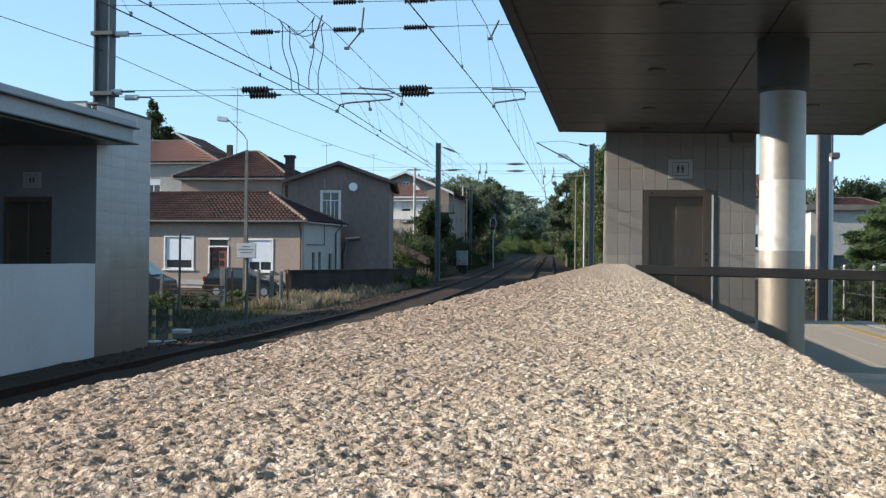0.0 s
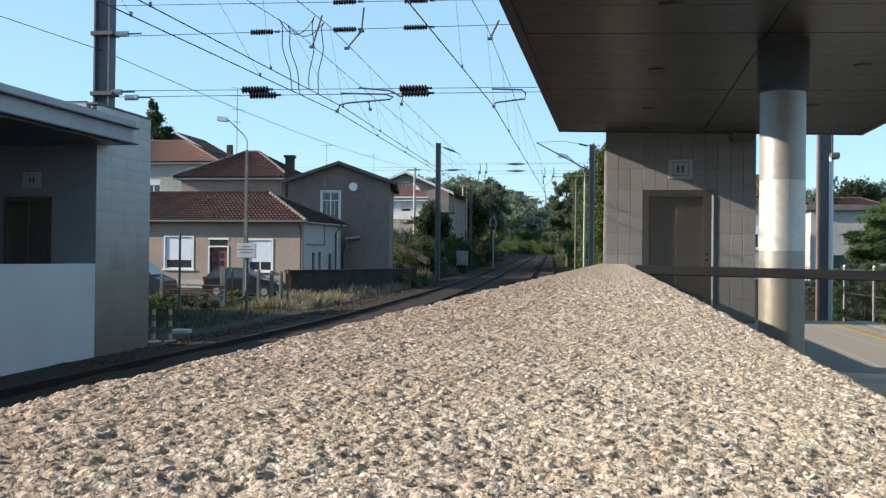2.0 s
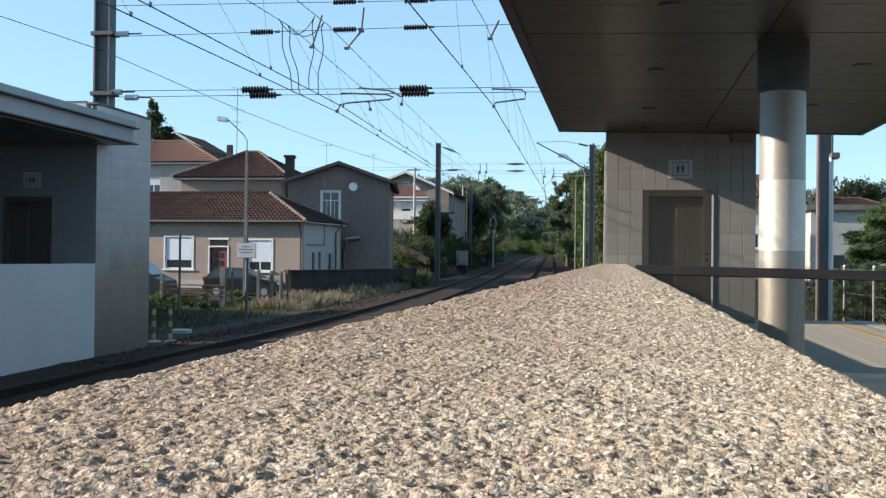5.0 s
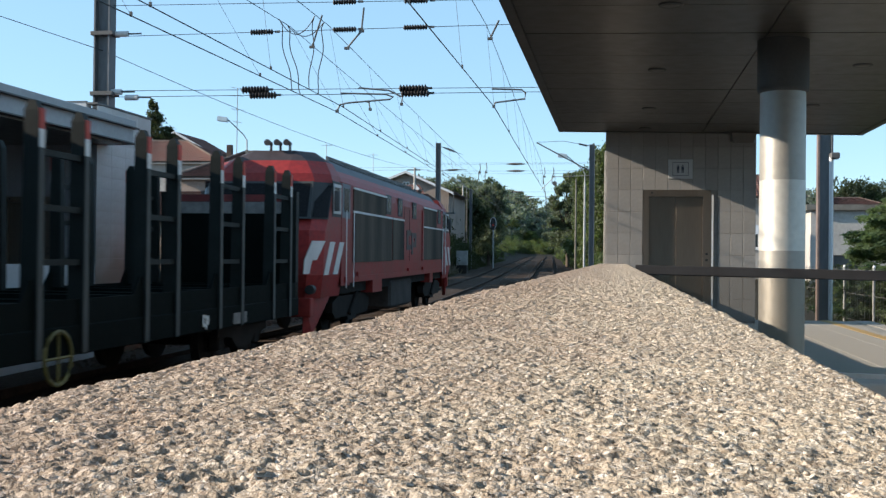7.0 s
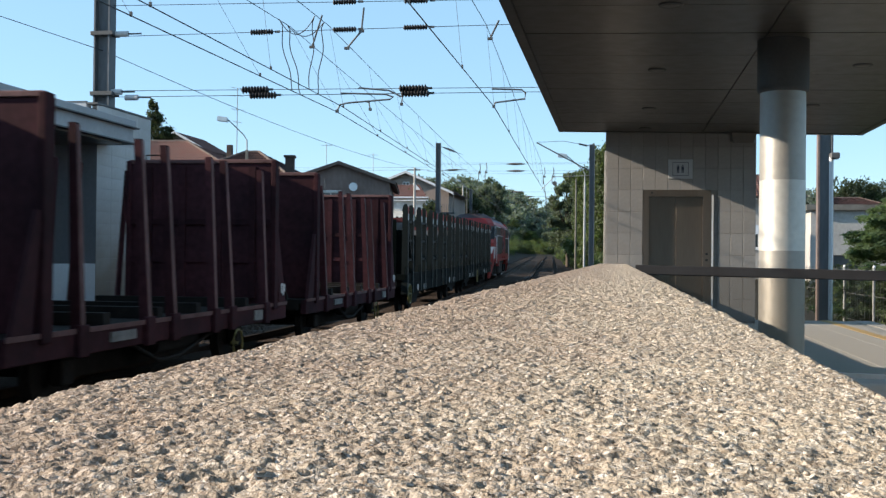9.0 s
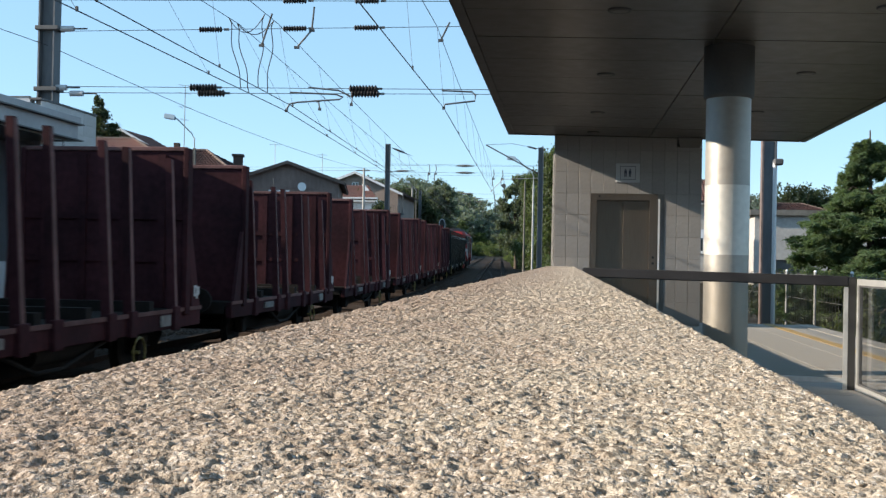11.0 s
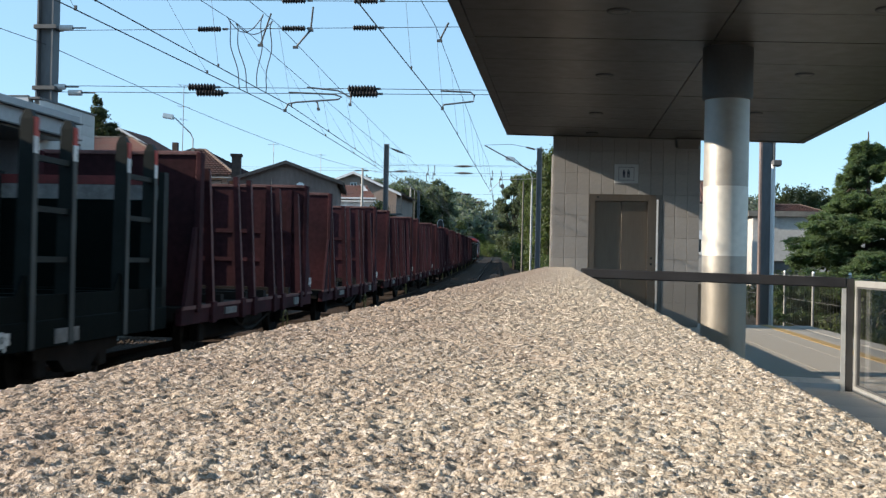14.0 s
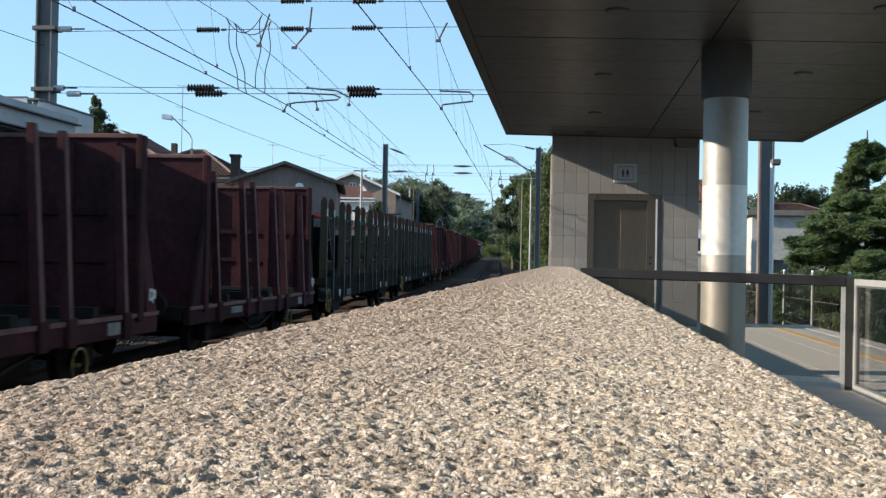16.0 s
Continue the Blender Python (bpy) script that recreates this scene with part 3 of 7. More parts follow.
def lift_sign(x, y, z):
    s = thing("lift_sign", "square white lift sign with figures in a frame", "sign", (x, y, z))
    part("plate", Bm().box(-0.2, 0.2, -0.012, 0, -0.16, 0.16).bevel(0.004), M["sign_white"], s)
    b = Bm()
    for a in ((-0.13, 0.13, 0.105, 0.112), (-0.13, 0.13, -0.112, -0.105)):
        b.box(a[0], a[1], -0.016, -0.01, a[2], a[3])
    for a in (-0.13, 0.123):
        b.box(a, a + 0.007, -0.016, -0.01, -0.105, 0.105)
    part("border", b, M["ink"], s)
    for dx in (-0.04, 0.035):
        g = Bm()
        g.box(dx - 0.022, dx + 0.022, -0.016, -0.01, -0.01, 0.04)
        g.box(dx - 0.018, dx - 0.003, -0.016, -0.01, -0.065, -0.01)
        g.box(dx + 0.003, dx + 0.018, -0.016, -0.01, -0.065, -0.01)
        g.box(dx - 0.012, dx + 0.012, -0.016, -0.01, 0.046, 0.068)
        part("pictogram", g, M["ink"], s)
    return s


def lift_door(parent, x0, x1, z1, y, dark):
    """Steel landing doors in a frame, facing the camera's side."""
    fm = M["steel"]
    part("door_frame", Bm().box(x0, x0 + 0.09, y - 0.018, y + 0.12, 0, z1).box(x1 - 0.13, x1, y - 0.018, y + 0.12, 0, z1).box(x0 + 0.09, x1 - 0.13, y - 0.018, y + 0.12, z1 - 0.11, z1), fm, parent)
    m = (x0 + x1 - 0.04) / 2
    for a, c in ((x0 + 0.09, m - 0.004), (m + 0.004, x1 - 0.13)):
        part("door_leaf", Bm().box(a, c, y + 0.05, y + 0.09, 0.01, z1 - 0.115).bevel(0.004), fm, parent)
    b = Bm()
    for z in (1.02, 1.12):
        b.box(x1 - 0.085, x1 - 0.05, y - 0.03, y - 0.016, z, z + 0.035)
    part("call_button", b.box(x0 + 0.12, x0 + 0.15, y - 0.026, y - 0.016, z1 - 0.06, z1 - 0.035), M["black"], parent)


def right_tower():
    Y, X0, X1, H = 18.2, -0.2, 2.24, 3.16
    t = thing("lift_tower", "grey tiled lift tower with closed steel doors", "lift tower", kind="structure")
    b = wall_cells(Bm(), X1 - X0, H, 0.2, [(0.68, 1.72, 0, 2.18)])
    bmesh.ops.translate(b.b, verts=b.b.verts[:], vec=(X0, Y + 0.012, 0))
    b.box(X0, X0 + 0.2, Y + 0.212, Y + 2.6, GROUND_Z, H).box(X1 - 0.2, X1, Y + 0.212, Y + 2.6, 0, H).box(X0 + 0.2, X1 - 0.2, Y + 2.4, Y + 2.6, 0, H)
    b.box(X0, X1, Y + 0.012, Y + 2.6, H + 0.25, H + 0.45)
    part("wall", b, M["grout"], t)
    part("shaft_back", Bm().box(X0 + 0.21, X1 - 0.21, Y + 0.5, Y + 0.55, 0, H), M["dark_wall"], t)
    me = mesh_of(Bm().box(-0.0985, 0.0985, -0.012, 0.004, -0.1792, 0.1792).bevel(0.003), M["tile"], "tile")
    tiles_on(t, me, pose(X0, Y + 0.01, 0), X1 - X0, 0.04, 3.28, 0.2033, 0.36, [(0.66, 1.74, 0, 2.15)])
    tiles_on(t, me, pose(X0 - 0.002, Y + 2.6, 0, 0, 0, -90), 2.6, 0.04, 3.28, 0.2033, 0.36)
    lift_door(t, 0.42, 1.52, 2.2, Y, False)
    part("light_strip", Bm().box(1.53, 1.56, Y - 0.02, Y - 0.004, 0, 2.12), M["frame_white"], t, "slim white vertical strip beside the door")
    lift_sign(1.02, Y - 0.004, 2.55)
    fl = thing("floodlight", "brown box floodlight under the canopy edge", "lamp", (2.02, Y - 0.02, 3.02))
    part("housing", Bm().hexa([(-0.16, -0.16, -0.06), (0.16, -0.16, -0.06), (0.2, 0, -0.02), (-0.2, 0, -0.02)], [(-0.2, -0.2, 0.1), (0.2, -0.2, 0.1), (0.2, 0, 0.1), (-0.2, 0, 0.1)]), M["soffit"], fl)
    part("bracket", Bm().box(-0.05, 0.05, -0.04, 0.01, 0.1, 0.16), M["rail_dark"], fl)


SLOPE = -0.02


def soffit_z(x):
    return 3.175 + SLOPE * x


def right_canopy():
    X0, X1, Y0, Y1 = -1.0, 3.9, -14, 18.18
    c = thing("canopy", "dark brown metal platform canopy with panelled underside", "canopy", kind="structure")
    b = Bm()
    step = 1.12
    seams = [X0 + 0.1, 1.36, X1 - 0.1]
    y = Y1 - 0.1
    row = 0
    while y > Y0:
        y2 = max(y - step, Y0)
        for a, d in zip(seams, seams[1:]):
            g = 0.007
            wide = 0.026 if row % 3 == 0 else 0.008
            lo = [(a + g, y2 + wide), (d - g, y2 + wide), (d - g, y - 0.004), (a + g, y - 0.004)]
            b.hexa([(p, q, soffit_z(p)) for p, q in lo], [(p, q, soffit_z(p) + 0.03) for p, q in lo])
        y = y2
        row += 1
    part("soffit_panels", b, M["soffit"], c)
    part("deck", Bm().hexa([(X0 + 0.05, Y0, soffit_z(X0) + 0.04), (X1 - 0.05, Y0, soffit_z(X1) + 0.04), (X1 - 0.05, Y1 - 0.05, soffit_z(X1) + 0.04), (X0 + 0.05, Y1 - 0.05, soffit_z(X0) + 0.04)],
                           [(X0 + 0.05, Y0, 3.6), (X1 - 0.05, Y0, 3.6), (X1 - 0.05, Y1 - 0.05, 3.6), (X0 + 0.05, Y1 - 0.05, 3.6)]), M["rail_dark"], c)
    for nm, x, w in (("edge_trim", X0, 1), ("edge_trim", X1, -1)):
        z = soffit_z(x)
        part(nm, Bm().hexa([(x, Y0, z - 0.01), (x + 0.1 * w, Y0, z - 0.01), (x + 0.1 * w, Y1, z - 0.01), (x, Y1, z - 0.01)], [(x, Y0, z + 0.45), (x + 0.1 * w, Y0, z + 0.45), (x + 0.1 * w, Y1, z + 0.45), (x, Y1, z + 0.45)]), M["soffit"], c)
    part("end_trim", Bm().hexa([(X0, Y1 - 0.08, soffit_z(X0) - 0.012), (X1, Y1 - 0.08, soffit_z(X1) - 0.012), (X1, Y1 + 0.01, soffit_z(X1) - 0.012), (X0, Y1 + 0.01, soffit_z(X0) - 0.012)],
                               [(X0, Y1 - 0.08, 3.63), (X1, Y1 - 0.08, 3.63), (X1, Y1 + 0.01, 3.63), (X0, Y1 + 0.01, 3.63)]), M["soffit"], c)
    for x, y in ((0.42, 12.2), (0.42, 15.3), (2.55, 14.9), (2.55, 11.9), (0.42, 17.6), (0.42, 9.1), (2.55, 8.9)):
        d = thing("downlight", "small round recessed downlight in the canopy", "lamp", (x, y, soffit_z(x)), group="canopy downlights")
        part("ring", Bm().lathe(0, 0, [(-0.012, 0.085), (-0.014, 0.1), (0.004, 0.105)], 18), M["rail_dark"], d)
        part("lens", Bm().lathe(0, 0, [(-0.016, 0.06), (-0.01, 0.075)], 18), M["soffit"], d)


def platform_column():
    x, y = 1.55, 10.62
    c = thing("canopy_column", "round pale painted concrete column with grey band", "column", (x, y, 0))
    part("base_band", Bm().lathe(0, 0, [(0, 0.212), (1.13, 0.212)], 40), M["column_grey"], c)
    part("shaft", Bm().lathe(0, 0, [(1.13, 0.213), (1.8, 0.213)], 40), M["column"], c)
    part("upper_shaft", Bm().lathe(0, 0, [(1.8, 0.212), (2.68, 0.212)], 40), M["column_grey"], c)
    part("collar", Bm().lathe(0, 0, [(2.64, 0.222), (2.65, 0.236), (2.68, 0.24), (3.16, 0.24)], 40), M["rail_dark"], c, "dark metal collar at the canopy")


def glass_fence():
    f = thing("glass_railing", "dark metal railing with clear glass panels", "railing")
    a, b2 = Vector((0.16, 9.75, 0)), Vector((2.37, 9.33, 0))
    d = (b2 - a).normalized()
    n = Vector((-d.y, d.x, 0))

    def bar(p, q, z0, z1, hw):
        lo = [p - n * hw, q - n * hw, q + n * hw, p + n * hw]
        return Bm().hexa([v + Vector((0, 0, z0(i))) for i, v in enumerate(lo)], [v + Vector((0, 0, z1(i))) for i, v in enumerate(lo)])

    zt = [0.985, 0.957, 0.957, 0.985]
    part("top_rail", bar(a, b2, lambda i: zt[i] - 0.085, lambda i: zt[i], 0.03).bevel(0.008), M["railing"], f)
    part("bottom_rail", bar(a, b2, lambda i: 0.06, lambda i: 0.1, 0.02), M["alu"], f)
    g = part("glass", bar(a, b2, lambda i: 0.1, lambda i: zt[i] - 0.085, 0.005), M["glass"], f)
    g.visible_shadow = False
    part("end_post", bar(b2 - d * 0.035, b2, lambda i: 0, lambda i: zt[1] - 0.09, 0.025), M["alu"], f)
    # black instead of railing grey: the colour holds the shade on its near face
    part("corner_post", bar(b2 + d * 0.004, b2 + d * 0.06, lambda i: 0, lambda i: 0.95, 0.03), M["black"], f)
    for y1 in (9.3, 7.24, 5.18):
        p = thing("glass_gate", "aluminium-framed glass panel beside the stairwell", "railing", (2.45, y1, -0.02), group="framed glass panels")
        L = 2.0
        b = Bm()
        b.box(-0.02, 0.02, -0.05, 0, 0.02, 0.955).box(-0.02, 0.02, -L, -L + 0.05, 0.02, 0.955).box(-0.02, 0.02, -L + 0.05, -0.05, 0.905, 0.955).box(-0.02, 0.02, -L + 0.05, -0.05, 0.02, 0.07)
        part("frame", b, M["alu"], p)
        gg = part("glass", Bm().box(-0.004, 0.004, -L + 0.05, -0.05, 0.07, 0.905), M["glass"], p)
        gg.visible_shadow = False
        part("gasket", Bm().box(-0.012, 0.012, -0.075, -0.05, 0.07, 0.905).box(-0.012, 0.012, -L + 0.075, -0.075, 0.07, 0.085).box(-0.012, 0.012, -L + 0.075, -0.075, 0.89, 0.905), M["rail_dark"], p)


# ---- the opposite station side ----
def left_station():
    X, Y = -10.4, 20.18
    w = thing("parapet_wall", "smooth white rendered parapet wall across the tracks", "parapet wall", kind="structure")
    part("wall", Bm().box(X - 0.3, X, -14, Y - 0.003, GROUND_Z - 0.3, 0.84).bevel(0.006), M["white_wall"], w)
    t = thing("lift_tower", "lift tower with pale tiled flank across the tracks", "lift tower", kind="structure")
    b = Bm()
    b.box(X - 0.22, X - 0.012, Y + 0.2, Y + 2.5, GROUND_Z - 0.3, 4.06)
    part("flank_wall", b, M["white_tile"], t)
    part("roof", Bm().box(X - 2.9, X - 0.23, Y + 0.02, Y + 2.5, 3.86, 4.02), M["white_wall"], t)
    part("roof_trim", Bm().box(X - 0.24, X + 0.01, Y - 0.03, Y + 2.53, 4.062, 4.1).box(X - 2.9, X - 0.24, Y - 0.03, Y + 0.05, 4.104, 4.13), M["rail_dark"], t)
    part("parapet", Bm().box(X - 2.9, X - 0.23, Y - 0.02, Y + 0.18, 3.345, 4.1), M["white_wall"], t)
    part("drain_pipe", Bm().tube([(X - 0.55, Y - 0.12, 3.9), (X - 0.55, Y + 0.0, 3.9)], 0.03, 8), M["black"], t)
    me = mesh_of(Bm().box(-0.3115, 0.3115, -0.012, 0.004, -0.1185, 0.1185).bevel(0.002), M["washed_tile"], "tile")
    tiles_on(t, me, pose(X - 0.01, Y, 0, 0, 0, 90), 2.5, -1.2, 4.04, 0.625, 0.24)
    b = wall_cells(Bm(), 2.925, 3.34, 0.2, [(0.92, 1.96, 0, 2.15)])
    bmesh.ops.translate(b.b, verts=b.b.verts[:], vec=(X - 2.93, Y, 0))
    part("front_wall", b, M["dark_wall"], t)
    lift_door(t, X - 2.02, X - 0.96, 2.19, Y, True)
    part("back_wall", Bm().box(X - 2.9, X - 0.23, Y + 2.3, Y + 2.5, -1.2, 3.85).box(X - 2.93, X - 2.73, Y + 0.21, Y + 2.29, -1.2, 3.85), M["white_wall"], t)
    lift_sign(X - 1.4, Y - 0.004, 2.53)
    c = thing("canopy", "grey metal canopy with a stepped fascia across the tracks", "canopy", kind="structure")
    E = -9.75
    part("fascia_lower", Bm().box(E - 5.2, E - 0.05, -14, Y + 0.36, 3.30, 3.62), M["fascia"], c)
    part("fascia_upper", Bm().box(E - 5.2, E, -14, Y + 0.4, 3.62, 3.76).bevel(0.01), M["fascia"], c)
    part("drip_edge", Bm().box(E - 5.2, E + 0.06, -14, Y + 0.44, 3.595, 3.619).box(E - 5.2, E + 0.05, -14, Y + 0.44, 3.275, 3.299), M["rail_dark"], c)
    part("soffit", Bm().box(E - 5.1, E - 0.1, -13.9, Y - 0.02, 3.24, 3.273), M["soffit"], c)
    solo("platform_opposite", Bm().box(X - 4.0, X - 0.31, -14, Y + 2.4, -1.4, 0), M["paving"], "paved platform across the tracks", "platform", "structure")
    # out-of-view wall, added so that its shadow covers the ground by the tracks
    solo("boundary_wall", Bm().box(-17.8, -17.5, 22.9, 37.2, -1.5, 2.5), M["concrete"], "unseen plain concrete wall added to shade the trackside ground", "wall", "structure")
    solo("wall_opposite", Bm().box(X - 4.3, X - 4.0, -14, Y + 2.4, -1.4, 3.34), M["dark_wall"], "plain dark wall closing the opposite platform", "wall", "structure")


M["glass"] = glass_mat("clear_glass", (0.85, 0.835, 0.81))


# ---- overhead line ----
SPAN_Y = 24.5


def h_mast(x, y, z0, z1, w, d, label, rz=0, rust=False):
    m = thing("catenary_mast", label, "mast", (x, y, z0), rz, group="catenary masts")
    h = z1 - z0
    part("web", Bm().box(-w / 2 + 0.02, w / 2 - 0.02, -0.012, 0.012, 0.02, h), M["mast"], m)
    for s in (-1, 1):
        # left flange: rusty brown, with the sun on it put into a paler colour
        part("flange", Bm().box(s * w / 2 - 0.02, s * w / 2 + 0.02, -d / 2, d / 2, 0.02, h), M["mast_lit_rust"] if rust and s < 0 else M["mast"], m)
    part("foot", Bm().box(-w / 2 - 0.12, w / 2 + 0.12, -d / 2 - 0.12, d / 2 + 0.12, -0.35, 0.03).bevel(0.02), M["concrete"], m)
    return m


def insulator(parent, p, way, length=0.62, r=0.075, grey=False, taper=0.0):
    p, way = Vector(p), Vector(way).normalized()
    n = 9
    pts, rad = [], []
    for i in range(n * 2 + 1):
        pts.append(p + way * (length * (i / (2 * n) - 0.5)))
        rad.append((r if i % 2 else r * 0.45) * (1 - taper * abs(i / n - 1) ** 1.5))
    b = Bm()
    s = way.cross((0, 0, 1)).normalized() if abs(way.z) < 0.9 else Vector((1, 0, 0))
    u = s.cross(way)
    rings = [[b.b.verts.new(c + (s * math.cos(k * math.pi / 5) + u * math.sin(k * math.pi / 5)) * q) for k in range(10)] for c, q in zip(pts, rad)]
    for a, c in zip(rings, rings[1:]):
        for k in range(10):
            b.b.faces.new((a[k], a[(k + 1) % 10], c[(k + 1) % 10], c[k]))
    b.b.faces.new(rings[0][::-1])
    b.b.faces.new(rings[-1])
    part("insulator", b, M["grey_ins"] if grey else M["insulator"], parent)


def sag(a, b, drop, n=10):
    a, b = Vector(a), Vector(b)
    return [a.lerp(b, i / n) - Vector((0, 0, drop * 4 * (i / n) * (1 - i / n))) for i in range(n + 1)]


def build_overhead():
    h_mast(-12.46, SPAN_Y, GROUND_Z, 9.2, 0.37, 0.34, "tall dark steel mast behind the tiled tower")
    h_mast(4.47, SPAN_Y, GROUND_Z, 9.2, 0.28, 0.2, "tall steel mast with rusty, sun-toned flange past the platform", rust=True)
    fit = thing("mast_fittings", "steel brackets clamping the span wires to the mast", "bracket", (-12.46, SPAN_Y, 0))
    for z in (4.95, 6.42):
        part("clamp", Bm().box(-0.28, 0.3, -0.2, 0.2, z - 0.05, z + 0.05).bevel(0.01), M["rail_dark"], fit)
    for z, x in ((6.42, 0.45), (5.0, 0.3), (4.86, 0.72)):
        part("strain_insulator", Bm().tube([(x - 0.16, 0, z), (x + 0.16, 0, z)], 0.07, 10), M["grey_ins"], fit, "pale grey strain insulator")
        part("turnbuckle", Bm().tube([(x + 0.16, 0, z), (x + 0.5, 0, z)], 0.02, 6), M["rail_dark"], fit)
    # head-span wires across the tracks
    for z0, z1, ins in ((7.12, 6.92, (-6.42, -4.7)), (6.36, 6.46, (-8.45, -6.41, -4.71)), (5.03, 4.92, (-8.6, -4.75)), (4.88, 4.84, (-8.4, -4.7))):
        w = thing("span_wire", "thin dark head-span wire with brown ribbed insulators", "overhead wire", group="head-span wires")
        a, b = Vector((-12.3, SPAN_Y, z0)), Vector((4.3, SPAN_Y, z1))
        part("wire", Bm().tube([a, b], 0.008, 5), M["wire"], w)
        for x in ins:
            p = a.lerp(b, (x - a.x) / (b.x - a.x))
            insulator(w, p, (1, 0, 0), 0.66 if z0 < 5.5 else 0.56, 0.095 if z0 < 5.5 else 0.075)
            part("clamp", Bm().box(p.x + 0.33, p.x + 0.45, SPAN_Y - 0.02, SPAN_Y + 0.02, p.z - 0.025, p.z + 0.025), M["rail_dark"], w)
    # steady arms that hold the contact wires
    arms = (((-6.05, 5.01), (-5.33, 4.94), (-5.0, 4.78), (-5.02, 4.62)), ((-6.49, 4.89), (-5.4, 4.85), (-5.22, 4.78), (-5.3, 4.73), (-6.3, 4.66), (-6.5, 4.62), (-6.57, 4.47)),
            ((-5.9, 4.7), (-5.8, 4.66), (-5.77, 4.51)), ((-2.9, 4.94), (-2.2, 4.91), (-2.12, 4.84), (-2.13, 4.7), (-2.82, 4.62), (-2.85, 4.54)))
    for a in arms:
        s = thing("steady_arm", "bent steel steady arm holding a contact wire", "steady arm", group="steady arms")
        part("tube", Bm().tube([(x, SPAN_Y, z) for x, z in a], 0.022, 6), M["mast"], s)
        part("wire_clip", Bm().box(a[-1][0] - 0.03, a[-1][0] + 0.03, SPAN_Y - 0.04, SPAN_Y + 0.04, a[-1][1] - 0.04, a[-1][1] + 0.02), M["rail_dark"], s)
    # running wires: supports (x, y, z) along each
    def run(name, label, pts, drop, r=0.009):
        w = thing(name, label, "overhead wire")
        path = []
        for a, b in zip(pts, pts[1:]):
            path += sag(a, b, drop * ((Vector(b) - Vector(a)).length / 50) ** 2)[:-1]
        part("wire", Bm().tube(path + [Vector(pts[-1])], r, 5), M["wire"], w)
        return w

    c1 = [(-8.35, -26, 4.55), (-6.57, 24.5, 4.45), (-8.5, 75, 4.75), (-13.0, 130, 5.4), (-19, 210, 6.1)]
    c2 = [(-7.4, -26, 4.72), (-6.44, 24.5, 4.57), (-8.8, 75, 4.95), (-13.2, 130, 5.5)]
    c3 = [(-2.95, -26, 4.6), (-2.85, 24.5, 4.54), (-4.0, 60, 4.68), (-6.9, 105, 5.1), (-13.5, 200, 6)]
    m1 = [(-9.6, -26, 6.6), (-7.75, 24.5, 6.5), (-10.1, 75, 6.8), (-13.0, 130, 6.9), (-19, 210, 7.4)]
    m2 = [(-6.6, -26, 6.6), (-6.8, 24.5, 6.5), (-9.2, 75, 6.6), (-13.2, 130, 6.9)]
    m3 = [(-3.1, -26, 6.5), (-3.05, 24.5, 6.44), (-4.3, 60, 6.55), (-6.9, 105, 6.7), (-13.5, 200, 7.4)]
    for p in (c1, c2, c3):
        run("contact_wire", "taut dark contact wire over the track", p, 0.02, 0.010)
    for p in (m1, m2, m3):
        run("messenger_wire", "sagging messenger wire above the contact wire", p, 0.12, 0.008)
    run("feeder_wire", "single feeder wire hung beside the track", [(-12.5, -26, 6.2), (-12.5, 24.5, 6.02), (-12.7, 75, 7.15), (-16.5, 130, 7.5)], 0.5, 0.009)
    for a, b in (((-13.3, 75.2, 7.5), (-42, 92, 9.2)), ((-13.3, 75.2, 7.3), (-40, 92, 9.0))):
        run("power_line", "power line running from mast to roofs", [a, b], 0.3, 0.009)
    # droppers between messenger and contact wire
    for cw, mw in ((c1, m1), (c2, m2), (c3, m3)):
        for k in range(1, 22):
            y = -6 + k * 5.1

            def at(p, drop):
                for a, b in zip(p, p[1:]):
                    if a[1] <= y <= b[1]:
                        t = (y - a[1]) / (b[1] - a[1])
                        L = ((Vector(b) - Vector(a)).length / 50) ** 2
                        return Vector(a).lerp(Vector(b), t) - Vector((0, 0, drop * L * 4 * t * (1 - t)))
            p, q = at(cw, 0.02), at(mw, 0.12)
            if p and q and q.z - p.z > 0.1:
                d = thing("dropper", "thin dropper wire hanging to the contact wire", "overhead wire", group="droppers")
                part("wire", Bm().tube([p, q], 0.0035, 4), M["wire"], d)
                part("clip", Bm().box(p.x - 0.015, p.x + 0.015, y - 0.02, y + 0.02, p.z - 0.01, p.z + 0.06), M["rail_dark"], d)
    # loose jumper cables
    for (xa, za), (xb, zb) in (((-8.05, 6.7), (-7.71, 4.98)), ((-7.84, 6.56), (-7.51, 4.9)), ((-7.17, 6.76), (-7.29, 5.01)), ((-6.95, 6.6), (-7.07, 4.89))):
        j = thing("jumper_cable", "slack electrical jumper cable between the wires", "cable", group="jumper cables")
        pts = []
        for i in range(13):
            t = i / 12
            pts.append((xa + (xb - xa) * t + 0.05 * math.sin(t * 9 + xa * 3) * (1 - t * 0.4) * (1 if i not in (0, 12) else 0), SPAN_Y + 0.1, za + (zb - za) * t))
        part("cable", Bm().tube(pts, 0.012, 6), M["wire"], j)
    for (xa, za), (xb, zb), dr in (((-8.05, 6.7), (-7.17, 6.76), 0.4), ((-7.84, 6.56), (-6.95, 6.6), 0.3)):
        j = thing("jumper_cable", "slack electrical jumper cable between the wires", "cable", group="jumper cables")
        part("cable", Bm().tube(sag((xa, SPAN_Y + 0.1, za), (xb, SPAN_Y + 0.1, zb), dr), 0.011, 6), M["wire"], j)
